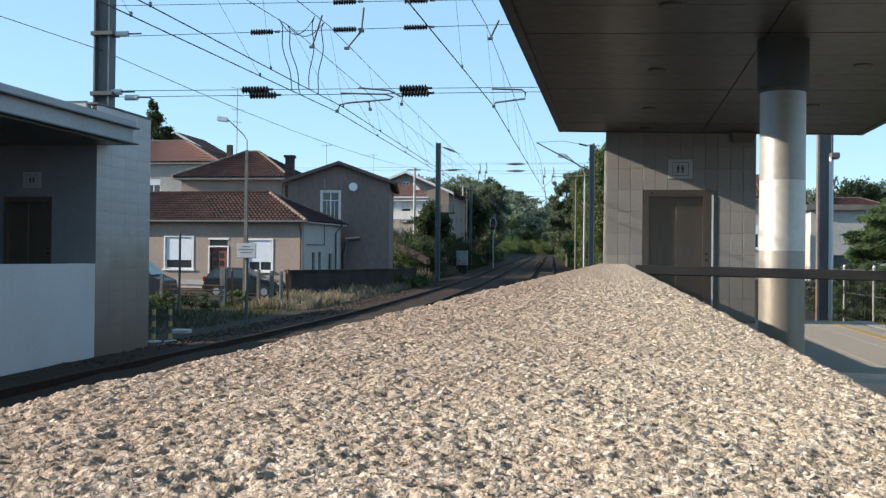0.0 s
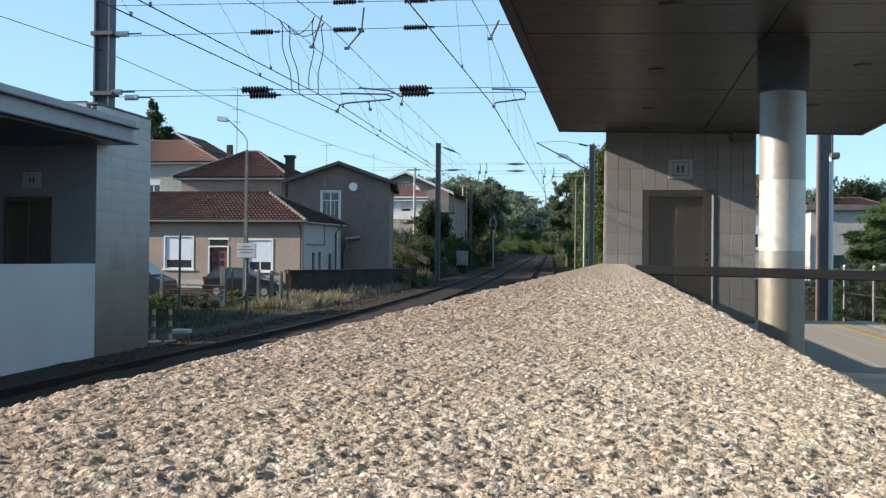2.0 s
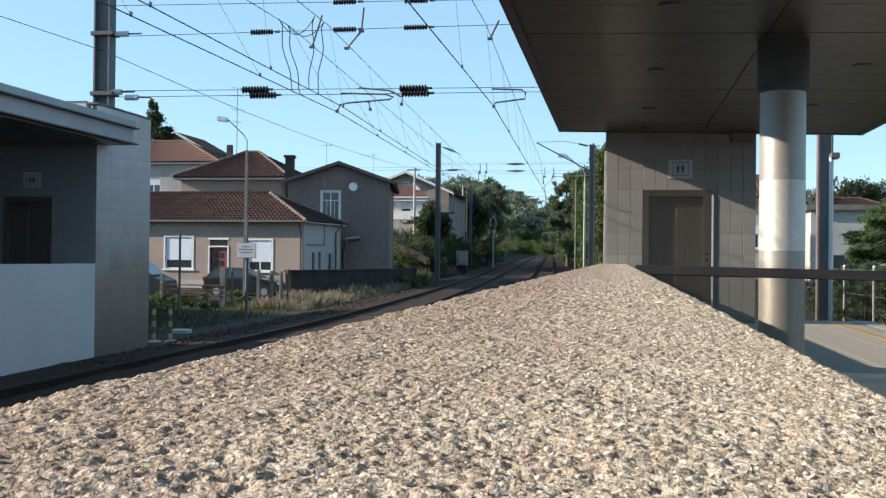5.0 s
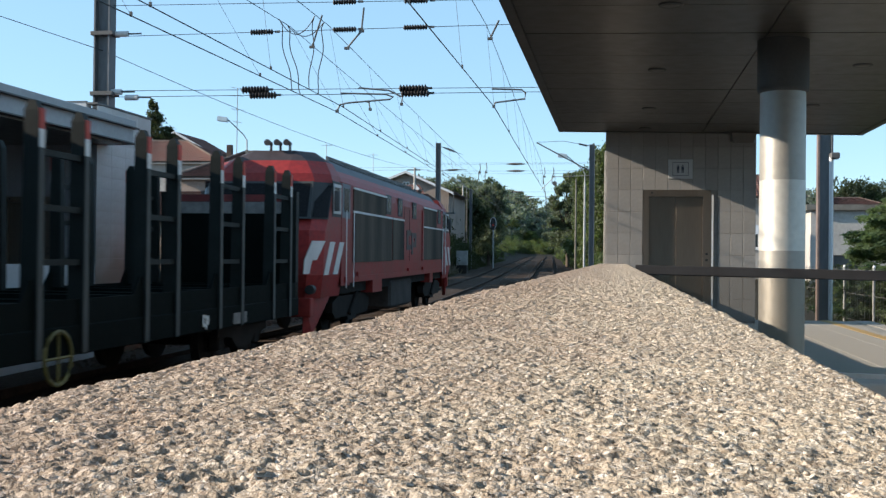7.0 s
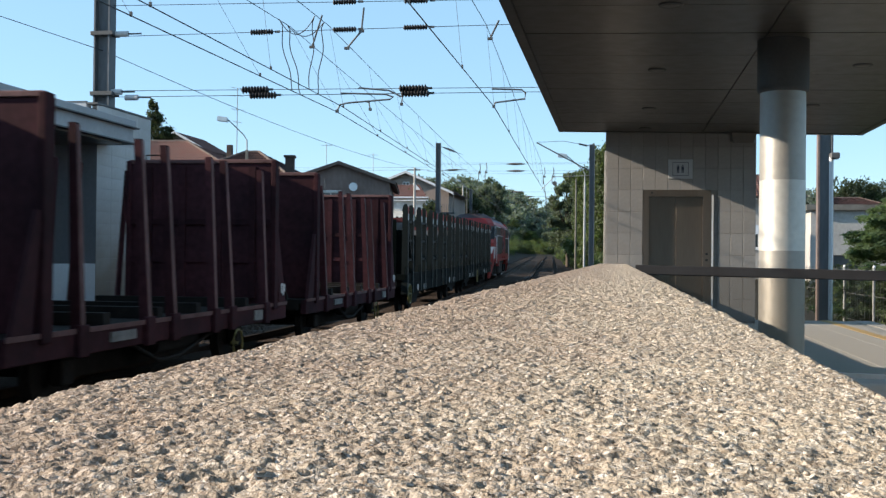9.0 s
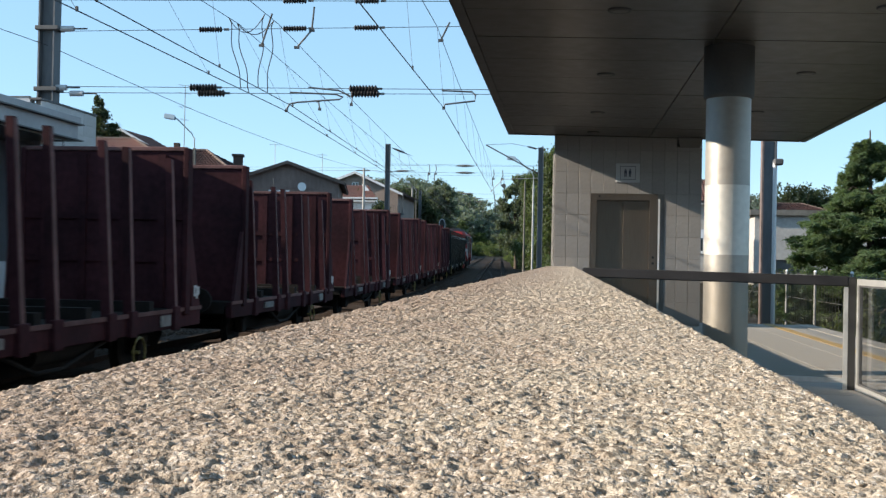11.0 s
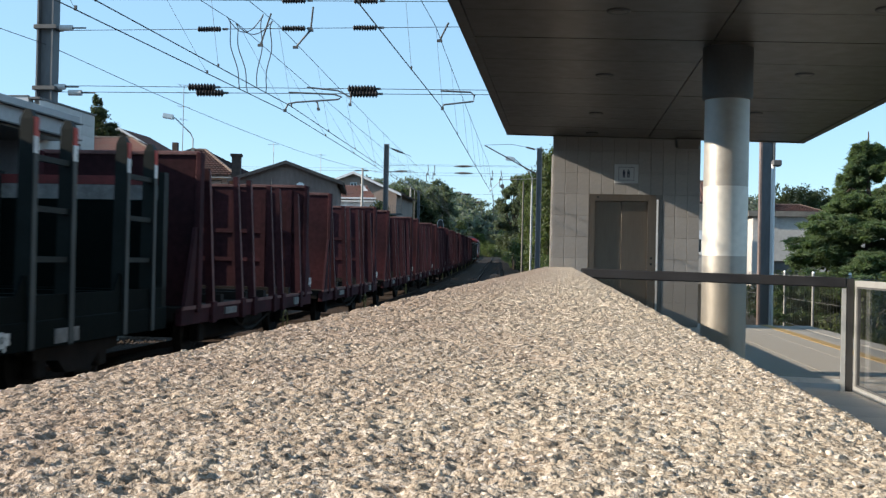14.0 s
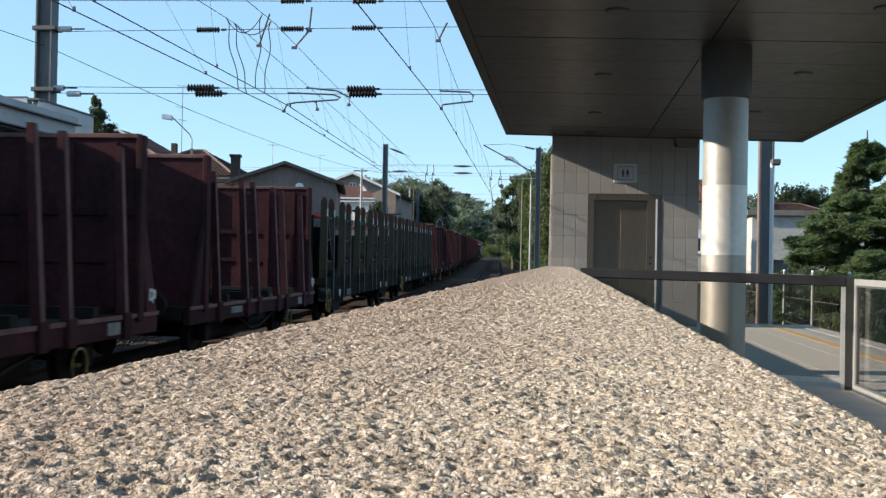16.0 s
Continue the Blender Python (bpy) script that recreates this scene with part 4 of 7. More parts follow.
    for (xa, za), (xb, zb) in (((-6.96, 6.75), (-7.2, 6.0)), ((-5.95, 6.9), (-6.0, 6.35)), ((-6.02, 6.33), (-6.35, 5.95)), ((-2.75, 6.52), (-2.95, 6.1))):
        j = thing("wire_hanger", "short steel hanger on the span wire", "bracket", group="wire hangers")
        part("rod", Bm().tube([(xa, SPAN_Y, za), (xb, SPAN_Y, zb)], 0.022, 6), M["rail_dark"], j)
        part("clip", Bm().box(xb - 0.06, xb + 0.06, SPAN_Y - 0.03, SPAN_Y + 0.03, zb - 0.03, zb + 0.03), M["rail_dark"], j)
    # masts down the line
    h_mast(-12.65, 75, ground_z(-12.65, 75), 9.2, 0.3, 0.3, "dark steel mast beside the far track")
    h_mast(-1.45, 60, ground_z(-1.45, 60), 7.42, 0.26, 0.26, "grey steel mast beside the near track")
    for y, off in ((118, -11.6), (165, -11.6), (112, 0.8), (158, 0.9), (205, 0.9)):
        x = off - shift(y)
        h_mast(x, y, ground_z(x, y), 7.8 + rise(y), 0.26, 0.26, "distant steel catenary mast")
    ca = thing("cantilever", "sloping cantilever tube with insulator over the near track", "cantilever", (-1.45, 60, 0))
    part("strut", Bm().tube([(-0.12, 0, 5.95), (-3.08, 0, 7.54)], 0.035, 8), M["rail_dark"], ca)
    part("tie", Bm().tube([(-0.12, 0, 7.35), (-1.6, 0, 7.62), (-3.08, 0, 7.56)], 0.012, 6), M["wire"], ca)
    insulator(ca, (-0.5, 0, 7.4), (1, 0, -0.25), 0.5, 0.07)
    insulator(ca, (-0.35, 0, 6.08), (1, 0, -0.5), 0.4, 0.07)
    part("registration_arm", Bm().tube([(-0.12, 0, 5.7), (-2.1, 0, 5.62), (-2.8, 0, 4.9)], 0.02, 6), M["galv"], ca)
    for y, x0, x1, z in ((66, -11.9, -1.5, 6.88), (66.2, -11.9, -1.5, 6.47), (97, -16.0, -3.0, 7.09), (140, -19, -5, 9.18), (141, -19, -5, 8.8)):
        w = thing("span_wire", "distant head-span wire with brown insulators", "overhead wire", group="head-span wires")
        part("wire", Bm().tube([(x0, y, z), (x1, y, z)], 0.007, 4), M["wire"], w)
        for t in (0.54,):
            insulator(w, (x0 + (x1 - x0) * t, y, z), (1, 0, 0), 1.15, 0.11, taper=0.75)


    # hangers and arms on the distant spans
    for y, x, z in ((97, -12.5, 9.1), (97, -11.9, 9.1), (97, -6.6, 8.7), (97, -5.8, 8.7)):
        hg = thing("wire_hanger", "distant steel hanger on the span wires", "bracket", group="wire hangers")
        part("rod", Bm().tube([(x, y, z + 0.6), (x + 0.05, y, z + 0.1), (x - 0.12, y, z - 0.25), (x - 0.1, y, z - 0.9)], 0.035, 6), M["rail_dark"], hg)
        part("clip", Bm().box(x - 0.1, x + 0.1, y - 0.05, y + 0.05, z - 0.3, z - 0.15), M["rail_dark"], hg)
    for z0, z1 in ((8.75, 8.75), (9.75, 9.72)):
        w = thing("span_wire", "distant head-span wire above the curve", "overhead wire", group="head-span wires")
        part("wire", Bm().tube([(-16, 97, z0), (-2.5, 97, z1)], 0.008, 4), M["wire"], w)
    wt = thing("tension_weight", "round tensioning wheel hanging from the line", "tension wheel")
    part("disc", Bm().tube([(-5.66, 96.95, 7.86), (-5.66, 97.05, 7.86)], 0.2, 14), M["rail_dark"], wt)
    part("cord", Bm().tube([(-5.66, 97, 8.75), (-5.66, 97, 6.3)], 0.018, 5), M["wire"], wt)
    for (xa, za), (xb, zb), nm in (((-12.6, 9.0), (-10.9, 8.35), 0.45), ((-12.6, 7.25), (-10.6, 7.3), 0.5)):
        ar = thing("cantilever", "mast arm with a tapered brown insulator", "cantilever", (0, 75, 0), group="mast arms")
        part("rod", Bm().tube([(xa, 0, za), (xb, 0, zb)], 0.014, 6), M["wire"], ar)
        insulator(ar, (xa + (xb - xa) * nm, 0, za + (zb - za) * nm), (xb - xa, 0, zb - za), 1.15, 0.11, taper=0.75)


# ---- street furniture on the far side ----
def street_lamp(x, y, z0, top, arm, label, concrete=True, reach=-1.15):
    l = thing("street_lamp", label, "street lamp", (x, y, z0))
    h = top - z0
    part("pole", Bm().hexa([(-0.11, -0.1, -0.1), (0.11, -0.1, -0.1), (0.11, 0.1, -0.1), (-0.11, 0.1, -0.1)], [(-0.06, -0.05, h - 1.5), (0.06, -0.05, h - 1.5), (0.06, 0.05, h - 1.5), (-0.06, 0.05, h - 1.5)]) if concrete
         else Bm().tube([(0, 0, -0.1), (0, 0, h - 1.5)], 0.07, 10, 0.05), M["old_post"] if concrete else M["galv"], l)
    pts = [(0, 0, h - 1.9), (0, 0, h - 1.05), (reach * 0.12, 0, h - 0.8), (reach * 0.75, 0, h - 0.12), (reach * 0.9, 0, h)]
    part("arm", Bm().tube(pts, 0.03, 8), M["galv"], l)
    b = Bm()
    a, c = reach * 0.85, reach * 1.3
    b.hexa([(a, -0.12, h - 0.16), (c, -0.18, h - 0.08), (c, 0.18, h - 0.08), (a, 0.12, h - 0.16)], [(a, -0.07, h + 0.08), (c, -0.12, h + 0.16), (c, 0.12, h + 0.16), (a, 0.07, h + 0.08)])
    b.bevel(0.03, 2)
    part("lamp_head", b, M["alu"], l)
    return l


def build_street_things():
    street_lamp(-17.75, 49.5, -1.1, 7.65, 1.2, "concrete street lamp with a bent steel arm")
    street_lamp(-17.5, 124, ground_z(-17.5, 124), 10.1, 1, "distant street lamp beside the line", True, -0.9)
    street_lamp(-1.9, 62, ground_z(-1.9, 62), 7.0, 1, "slim grey lamp post beside the near track", False, -1.2)
    lr = thing("platform_lamp", "slim white platform lamp post with square head", "street lamp", (3.95, 21.0, GROUND_Z))
    part("pole", Bm().tube([(0, 0, 0), (0, 0, 4.2)], 0.04, 12), M["frame_white"], lr)
    part("lamp_head", Bm().box(-0.03, 0.14, -0.1, 0.1, 4.16, 4.28).bevel(0.02), M["rail_dark"], lr)
    sg = thing("notice_sign", "small white notice board on a dark post", "sign", (-11.25, 31.5, GROUND_Z))
    part("post", Bm().tube([(0, 0, 0), (0, 0, 2.55)], 0.05, 10), M["rail_dark"], sg)
    part("board", Bm().box(-0.3, 0.3, -0.075, -0.055, 2.17, 2.61).bevel(0.004), M["sign_white"], sg)
    part("board_border", Bm().box(-0.31, 0.31, -0.055, -0.045, 2.16, 2.62), M["galv"], sg)
    for z, w in ((2.51, 0.13), (2.42, 0.25), (2.33, 0.2)):
        part("text_bar", Bm().box(-w, w * 0.9, -0.08, -0.076, z - 0.014, z + 0.014), M["sign_blue"], sg)
    dp = thing("steel_post", "tall dark rusty steel post in the weeds", "post", (-15.35, 36.0, GROUND_Z))
    part("shaft", Bm().tube([(0, 0, 0), (0, 0, 3.0)], 0.045, 8), M["rail_dark"], dp)
    part("cap", Bm().lathe(0, 0, [(3.0, 0.05), (3.05, 0.04)], 8), M["rust"], dp)
    # concrete and steel fence along the lane
    fp = thing("concrete_fence", "weathered concrete and steel fence posts with pipe rails", "fence")
    for x, y, w, top in ((-16.0, 42.0, 0.11, 0.5), (-14.7, 42.6, 0.06, 0.45), (-14.2, 42.8, 0.07, 0.42), (-13.85, 43.0, 0.06, 0.4), (-18.5, 41.6, 0.06, 0.2)):
        part("post", Bm().box(x - w, x + w, y - w, y + w, GROUND_Z - 0.1, top).bevel(0.012), M["old_post"], fp)
    for x, y in ((-15.66, 42.1), (-13.6, 43.1)):
        part("steel_stake", Bm().tube([(x, y, GROUND_Z), (x, y, 0.5)], 0.045, 8), M["rust"], fp)
    for z in (-0.18, -0.38, -0.6):
        part("rail", Bm().tube([(-18.6, 41.55, z), (-16.0, 41.9, z - 0.03)], 0.028, 6), M["rust"], fp)
    wl = thing("garden_wall", "low dark weathered masonry wall beside the line", "wall", kind="structure")
    part("wall_face", Bm().hexa([(-15.9, 50.0, -1.4), (-12.4, 64, -1.4), (-12.1, 64, -1.4), (-15.6, 50.0, -1.4)], [(-15.9, 50.0, 0.28), (-12.4, 64, 0.3), (-12.1, 64, 0.3), (-15.6, 50.0, 0.28)]), M["old_wall"], wl)
    part("coping", Bm().hexa([(-15.95, 49.95, 0.28), (-12.45, 64, 0.3), (-12.05, 64, 0.3), (-15.55, 49.95, 0.28)], [(-15.95, 49.95, 0.36), (-12.45, 64, 0.38), (-12.05, 64, 0.38), (-15.55, 49.95, 0.36)]), M["old_wall"], wl)
    cb = thing("equipment_cabinet", "grey trackside equipment cabinet on a plinth", "cabinet", (-14.5, 100, 0.36))
    part("body", Bm().box(-0.52, 0.52, -0.3, 0.3, 0.0, 1.3).bevel(0.02), M["galv"], cb)
    part("plinth", Bm().box(-0.5, 0.5, -0.34, 0.34, -1.4, 0.0), M["old_wall"], cb)
    part("door", Bm().box(-0.46, 0.46, -0.315, -0.302, 0.08, 1.22).bevel(0.004), M["galv"], cb)
    part("lid", Bm().box(-0.56, 0.56, -0.35, 0.35, 1.3, 1.36), M["galv"], cb)
    sx = -13.65
    s = thing("railway_signal", "dark railway light signal with a pale rim on a post", "signal", (sx, 118, ground_z(sx, 118)))
    top = 5.6 - ground_z(sx, 118)
    part("post", Bm().tube([(0, 0, 0), (0, 0, top - 1.4)], 0.09, 10), M["galv"], s)
    part("head", Bm().box(-0.32, 0.32, -0.12, 0.12, top - 1.4, top).bevel(0.08, 2), M["black"], s)
    b = Bm().tube([(0, -0.2, top - 0.9), (0, -0.125, top - 0.9)], 0.11, 14)
    part("lens", b, M["red_light"], s, "dark red signal lens")
    part("backplate_rim", Bm().tube([(0.34 * math.cos(k * math.pi / 8), -0.13, top - 0.7 + 0.66 * math.sin(k * math.pi / 8)) for k in range(-3, 11)], 0.035, 6), M["sign_white"], s, "pale curved rim of the signal head")
    for x, y in ((-11.66, 25.75), (-11.3, 25.95)):
        bp = thing("marker_post", "short black and yellow banded post in a pale round base", "post", (x, y, GROUND_Z), group="marker posts")
        part("shaft", Bm().tube([(0, 0, 0), (0, 0, 0.88)], 0.045, 10), M["rail_dark"], bp)
        for z in (0.08, 0.4, 0.7):
            part("band", Bm().tube([(0, 0, z), (0, 0, z + 0.14)], 0.048, 10), M["yellow"], bp)
        part("base", Bm().lathe(0.05, -0.05, [(-0.02, 0.19), (0.04, 0.175), (0.06, 0.08)], 16), M["concrete"], bp, "round pale concrete base")
    slab = solo("concrete_slab", Bm().box(-12.5, -12.0, 28.7, 29.1, GROUND_Z - 0.02, GROUND_Z + 0.12).bevel(0.03), M["concrete"], "small pale concrete cover slab on the ground", "slab")
    # chain fence beyond the platform
    fx = 5.4
    for i in range(9):
        y = 9.0 + i * 3.0
        p = thing("fence_post", "slim grey fence post beyond the platform edge", "post", (fx, y, GROUND_Z + 0.1), group="fence posts")
        part("shaft", Bm().tube([(0, 0, 0), (0, 0, 2.02)], 0.03, 8), M["galv"], p)
        part("cap", Bm().lathe(0, 0, [(2.02, 0.036), (2.06, 0.02)], 8), M["frame_white"], p)
    b = Bm()
    for i in range(100):
        y = 9 + i * 0.24
        b.box(fx - 0.004, fx + 0.004, y - 0.004, y + 0.004, GROUND_Z + 0.1, 0.9)
    for z in (-0.9, -0.3, 0.3, 0.85):
        b.box(fx - 0.006, fx + 0.006, 9, 33, z - 0.006, z + 0.006)
    tagged(solo("wire_fence", b, M["rail_dark"], "dark wire mesh fence beyond the platform", "fence"), kind="stuff")


# ---- houses ----
def tiled_roof(parent, p0, p1, p2, p3, material, name="roof", pitch=0.24, row=0.36):
    """Wavy clay tiles in stepped rows; p0-p1 is the eave, p3-p2 the upper edge."""
    p0, p1, p2, p3 = (Vector(p) for p in (p0, p1, p2, p3))
    eave = p1 - p0
    along = eave.normalized()
    up = ((p3 + p2) / 2 - (p0 + p1) / 2)
    nrm = along.cross(up).normalized()
    if nrm.z < 0:
        nrm = -nrm
    rows = max(2, int(up.length / row))
    verts, faces = [], []
    sub = 4
    for r in range(rows):
        for half, (v, lift) in enumerate(((r / rows, 0.05), ((r + 1.12) / rows, 0.012))):
            v = min(v, 1.0)
            a, b = p0.lerp(p3, v), p1.lerp(p2, v)
            s0, s1 = (a - p0).dot(along), (b - p0).dot(along)
            n = max(2, int(eave.length / pitch) * sub)
            for i in range(n + 1):
                s = s0 + (s1 - s0) * i / n
                h = lift + 0.045 * abs(math.sin(math.pi * s / pitch)) + 0.008 * noise.noise((s * 3.1, r * 1.7, p0.x))
                verts.append(a + along * (s - s0) + nrm * h)
        n = max(2, int(eave.length / pitch) * sub)
        o = r * 2 * (n + 1)
        faces += [(o + i, o + i + 1, o + n + 2 + i, o + n + 1 + i) for i in range(n)]
        if r:
            faces += [(o - n - 1 + i, o - n + i, o + 1 + i, o + i) for i in range(n)]
    ob = new(name, mesh_np(name, [tuple(v) for v in verts], faces, material))
    ob.parent = parent
    part("roof_board", Bm().hexa([p - nrm * 0.08 for p in (p0, p1, p2, p3)], [p for p in (p0, p1, p2, p3)]), M["roof_edge"], ob) if (p2 - p3).length > 0.05 else None
    return ob


def ridge(parent, a, b, material=None):
    a, b = Vector(a), Vector(b)
    n = max(2, int((b - a).length / 0.4))
    for i in range(n):
        p, q = a.lerp(b, i / n), a.lerp(b, (i + 1.1) / n)
        part("ridge_tile", Bm().tube([p + Vector((0, 0, 0.03)), q + Vector((0, 0, 0.05))], 0.13, 7, 0.085), material or M["roof_edge"], parent)


def window(parent, x, z0, z1, w, y, shutter=0.0, mullions=1, frame="frame_white", surround=True, sill=True):
    """A window unit set into an opening of a front wall at depth y (outward is -y)."""
    wd = new("window")
    wd.parent = parent
    f = Bm()
    t = 0.07
    f.box(x, x + t, y + 0.05, y + 0.11, z0, z1).box(x + w - t, x + w, y + 0.05, y + 0.11, z0, z1).box(x + t, x + w - t, y + 0.05, y + 0.11, z1 - t, z1).box(x + t, x + w - t, y + 0.05, y + 0.11, z0, z0 + t)
    for i in range(mullions):
        c = x + w * (i + 1) / (mullions + 1)
        f.box(c - t / 2, c + t / 2, y + 0.05, y + 0.11, z0 + t, z1 - t)
    part("frame", f, M[frame], wd)
    part("pane", Bm().box(x + t, x + w - t, y + 0.075, y + 0.09, z0 + t, z1 - t), M["pane"], wd)
    if shutter:
        zs = z1 - (z1 - z0) * shutter
        b = Bm()
        k = int((z1 - zs) / 0.06)
        for i in range(k):
            b.box(x + t, x + w - t, y + 0.03, y + 0.048, zs + i * 0.06, zs + i * 0.06 + 0.06)
        bmesh.ops.remove_doubles(b.b, verts=b.b.verts[:], dist=1e-5)
        part("roller_shutter", b, M["shutter"], wd, "pale closed roller shutter")
    if surround:
        s = Bm()
        g = 0.09
        s.box(x - g, x, y - 0.03, y + 0.02, z0 - g, z1 + g).box(x + w, x + w + g, y - 0.03, y + 0.02, z0 - g, z1 + g).box(x, x + w, y - 0.03, y + 0.02, z1, z1 + g)
        part("surround", s, M["frame_white"], wd)
    if sill:
        part("sill", Bm().box(x - 0.16, x + w + 0.16, y - 0.08, y + 0.03, z0 - 0.09, z0), M["frame_white"], wd)
    return wd


def front_wall(parent, w, z0, z1, holes, material, t=0.28):
    b = wall_cells(Bm(), w, z1, t, holes, z0)
    return part("wall", b, material, parent)


def side_box(parent, x0, x1, y0, y1, z0, z1, material, name="wall"):
    return part(name, Bm().box(x0, x1, y0, y1, z0, z1), material, parent)


def house_low():
    """Long single-storey house; local x runs along the front, y goes back."""
    W, D, Z0, Z1 = 11.2, 6.6, -1.5, 2.95
    h = thing("house", "low pinkish plaster house with clay-tiled hipped roof", "house", (-28.35, 57.75, 0), -4)
    h1 = [(2.95, 4.62, 0.25, 2.05), (5.68, 6.76, -1.2, 1.92), (8.0, 9.42, 0.18, 1.9)]
    front_wall(h, W, Z0, Z1, h1, M["plaster_pink"])
    part("plinth", Bm().box(-0.03, 5.6, -0.04, -0.002, Z0, -0.35).box(6.84, W + 0.02, -0.04, -0.002, Z0, -0.35), M["concrete"], h)
    window(h, 2.95, 0.25, 2.05, 1.67, 0, 0.72)
    window(h, 8.0, 0.18, 1.9, 1.42, 0, 0.7)
    dr = part("door", Bm().box(5.75, 6.69, 0.1, 0.16, -1.2, 1.48).bevel(0.006), M["door_wood"], h, "red-brown wooden door")
    for x in (5.98, 6.36):
        for z in (0.0, 0.45, 0.9):
            part("door_pane", Bm().box(x - 0.12, x + 0.12, 0.085, 0.1, z, z + 0.28), M["pane"], dr)
    part("door_lintel", Bm().box(5.6, 6.84, -0.03, 0.06, 1.5, 1.58).box(5.6, 5.68, -0.03, 0.02, -1.2, 1.5).box(6.76, 6.84, -0.03, 0.02, -1.2, 1.5).box(5.6, 6.84, -0.03, 0.02, 1.92, 2.02), M["frame_white"], h)
    part("transom", Bm().box(5.7, 6.74, 0.08, 0.1, 1.58, 1.92), M["pane"], h)
    # flank towards the line
    fl = wall_cells(Bm(), D - 0.56, Z1, 0.25, [(1.3, 1.75, -0.1, 1.25), (2.35, 2.8, -0.1, 1.3), (4.1, 4.7, -0.1, 1.2)], Z0)
    bmesh.ops.rotate(fl.b, verts=fl.b.verts[:], cent=(0, 0, 0), matrix=Matrix.Rotation(radians(90), 3, 'Z'))
    bmesh.ops.translate(fl.b, verts=fl.b.verts[:], vec=(W, 0.28, 0))
    part("flank_wall", fl, M["plaster_white"], h, "white painted flank wall")
    for a, c in ((1.3, 1.75), (2.35, 2.8), (4.1, 4.7)):
        part("slit_window", Bm().box(W - 0.16, W - 0.1, 0.28 + a, 0.28 + c, -0.1, 1.25), M["pane"], h)
    side_box(h, 0, 0.25, 0.28, D - 0.28, Z0, Z1, M["plaster_pink"])
    side_box(h, 0, W, D - 0.28, D, Z0, Z1, M["plaster_pink"], "back_wall")
    part("eave_board", Bm().box(-0.3, W + 0.32, -0.34, 0.0, Z1 - 0.06, Z1 + 0.02).box(W, W + 0.32, 0.0, D + 0.3, Z1 - 0.06, Z1 + 0.02).box(-0.3, W + 0.3, D, D + 0.3, Z1 - 0.06, Z1 + 0.02), M["concrete"], h)
    R = 4.72
    e = 0.36
    c0, c1, c2, c3 = (-e, -e, Z1), (W + e, -e, Z1), (W + e, D + e, Z1), (-e, D + e, Z1)
    r0, r1 = (-e, D / 2, R), (W - 3.3, D / 2, R)
    rf = tiled_roof(h, c0, c1, r1, r0, M["roof"])
    tiled_roof(h, c1, c2, r1, r1, M["roof"])
    tiled_roof(h, c2, c3, r0, r1, M["roof"])
    ridge(rf, r0, r1, M["roof"])
    ridge(rf, c1, r1)
    ridge(rf, c2, r1)
    part("gutter", Bm().tube([(-0.3, -0.44, Z1 - 0.02), (W + 0.44, -0.44, Z1 - 0.02)], 0.07, 8), M["rail_dark"], h)
    part("downpipe", Bm().tube([(W - 0.12, -0.42, Z1 - 0.06), (W - 0.06, -0.08, Z1 - 0.5), (W - 0.06, -0.08, Z0)], 0.05, 8), M["rail_dark"], h)
    part("downpipe", Bm().tube([(W + 0.4, 5.6, Z1), (W + 0.1, 5.4, Z1 - 0.5), (W + 0.1, 5.4, Z0)], 0.05, 8), M["rail_dark"], h)
    part("cable_pipe", Bm().tube([(W + 0.08, 3.4, Z1 + 2.6), (W + 0.08, 3.4, 1.7), (W + 0.08, 0.6, 1.7)], 0.03, 6), M["rail_dark"], h)


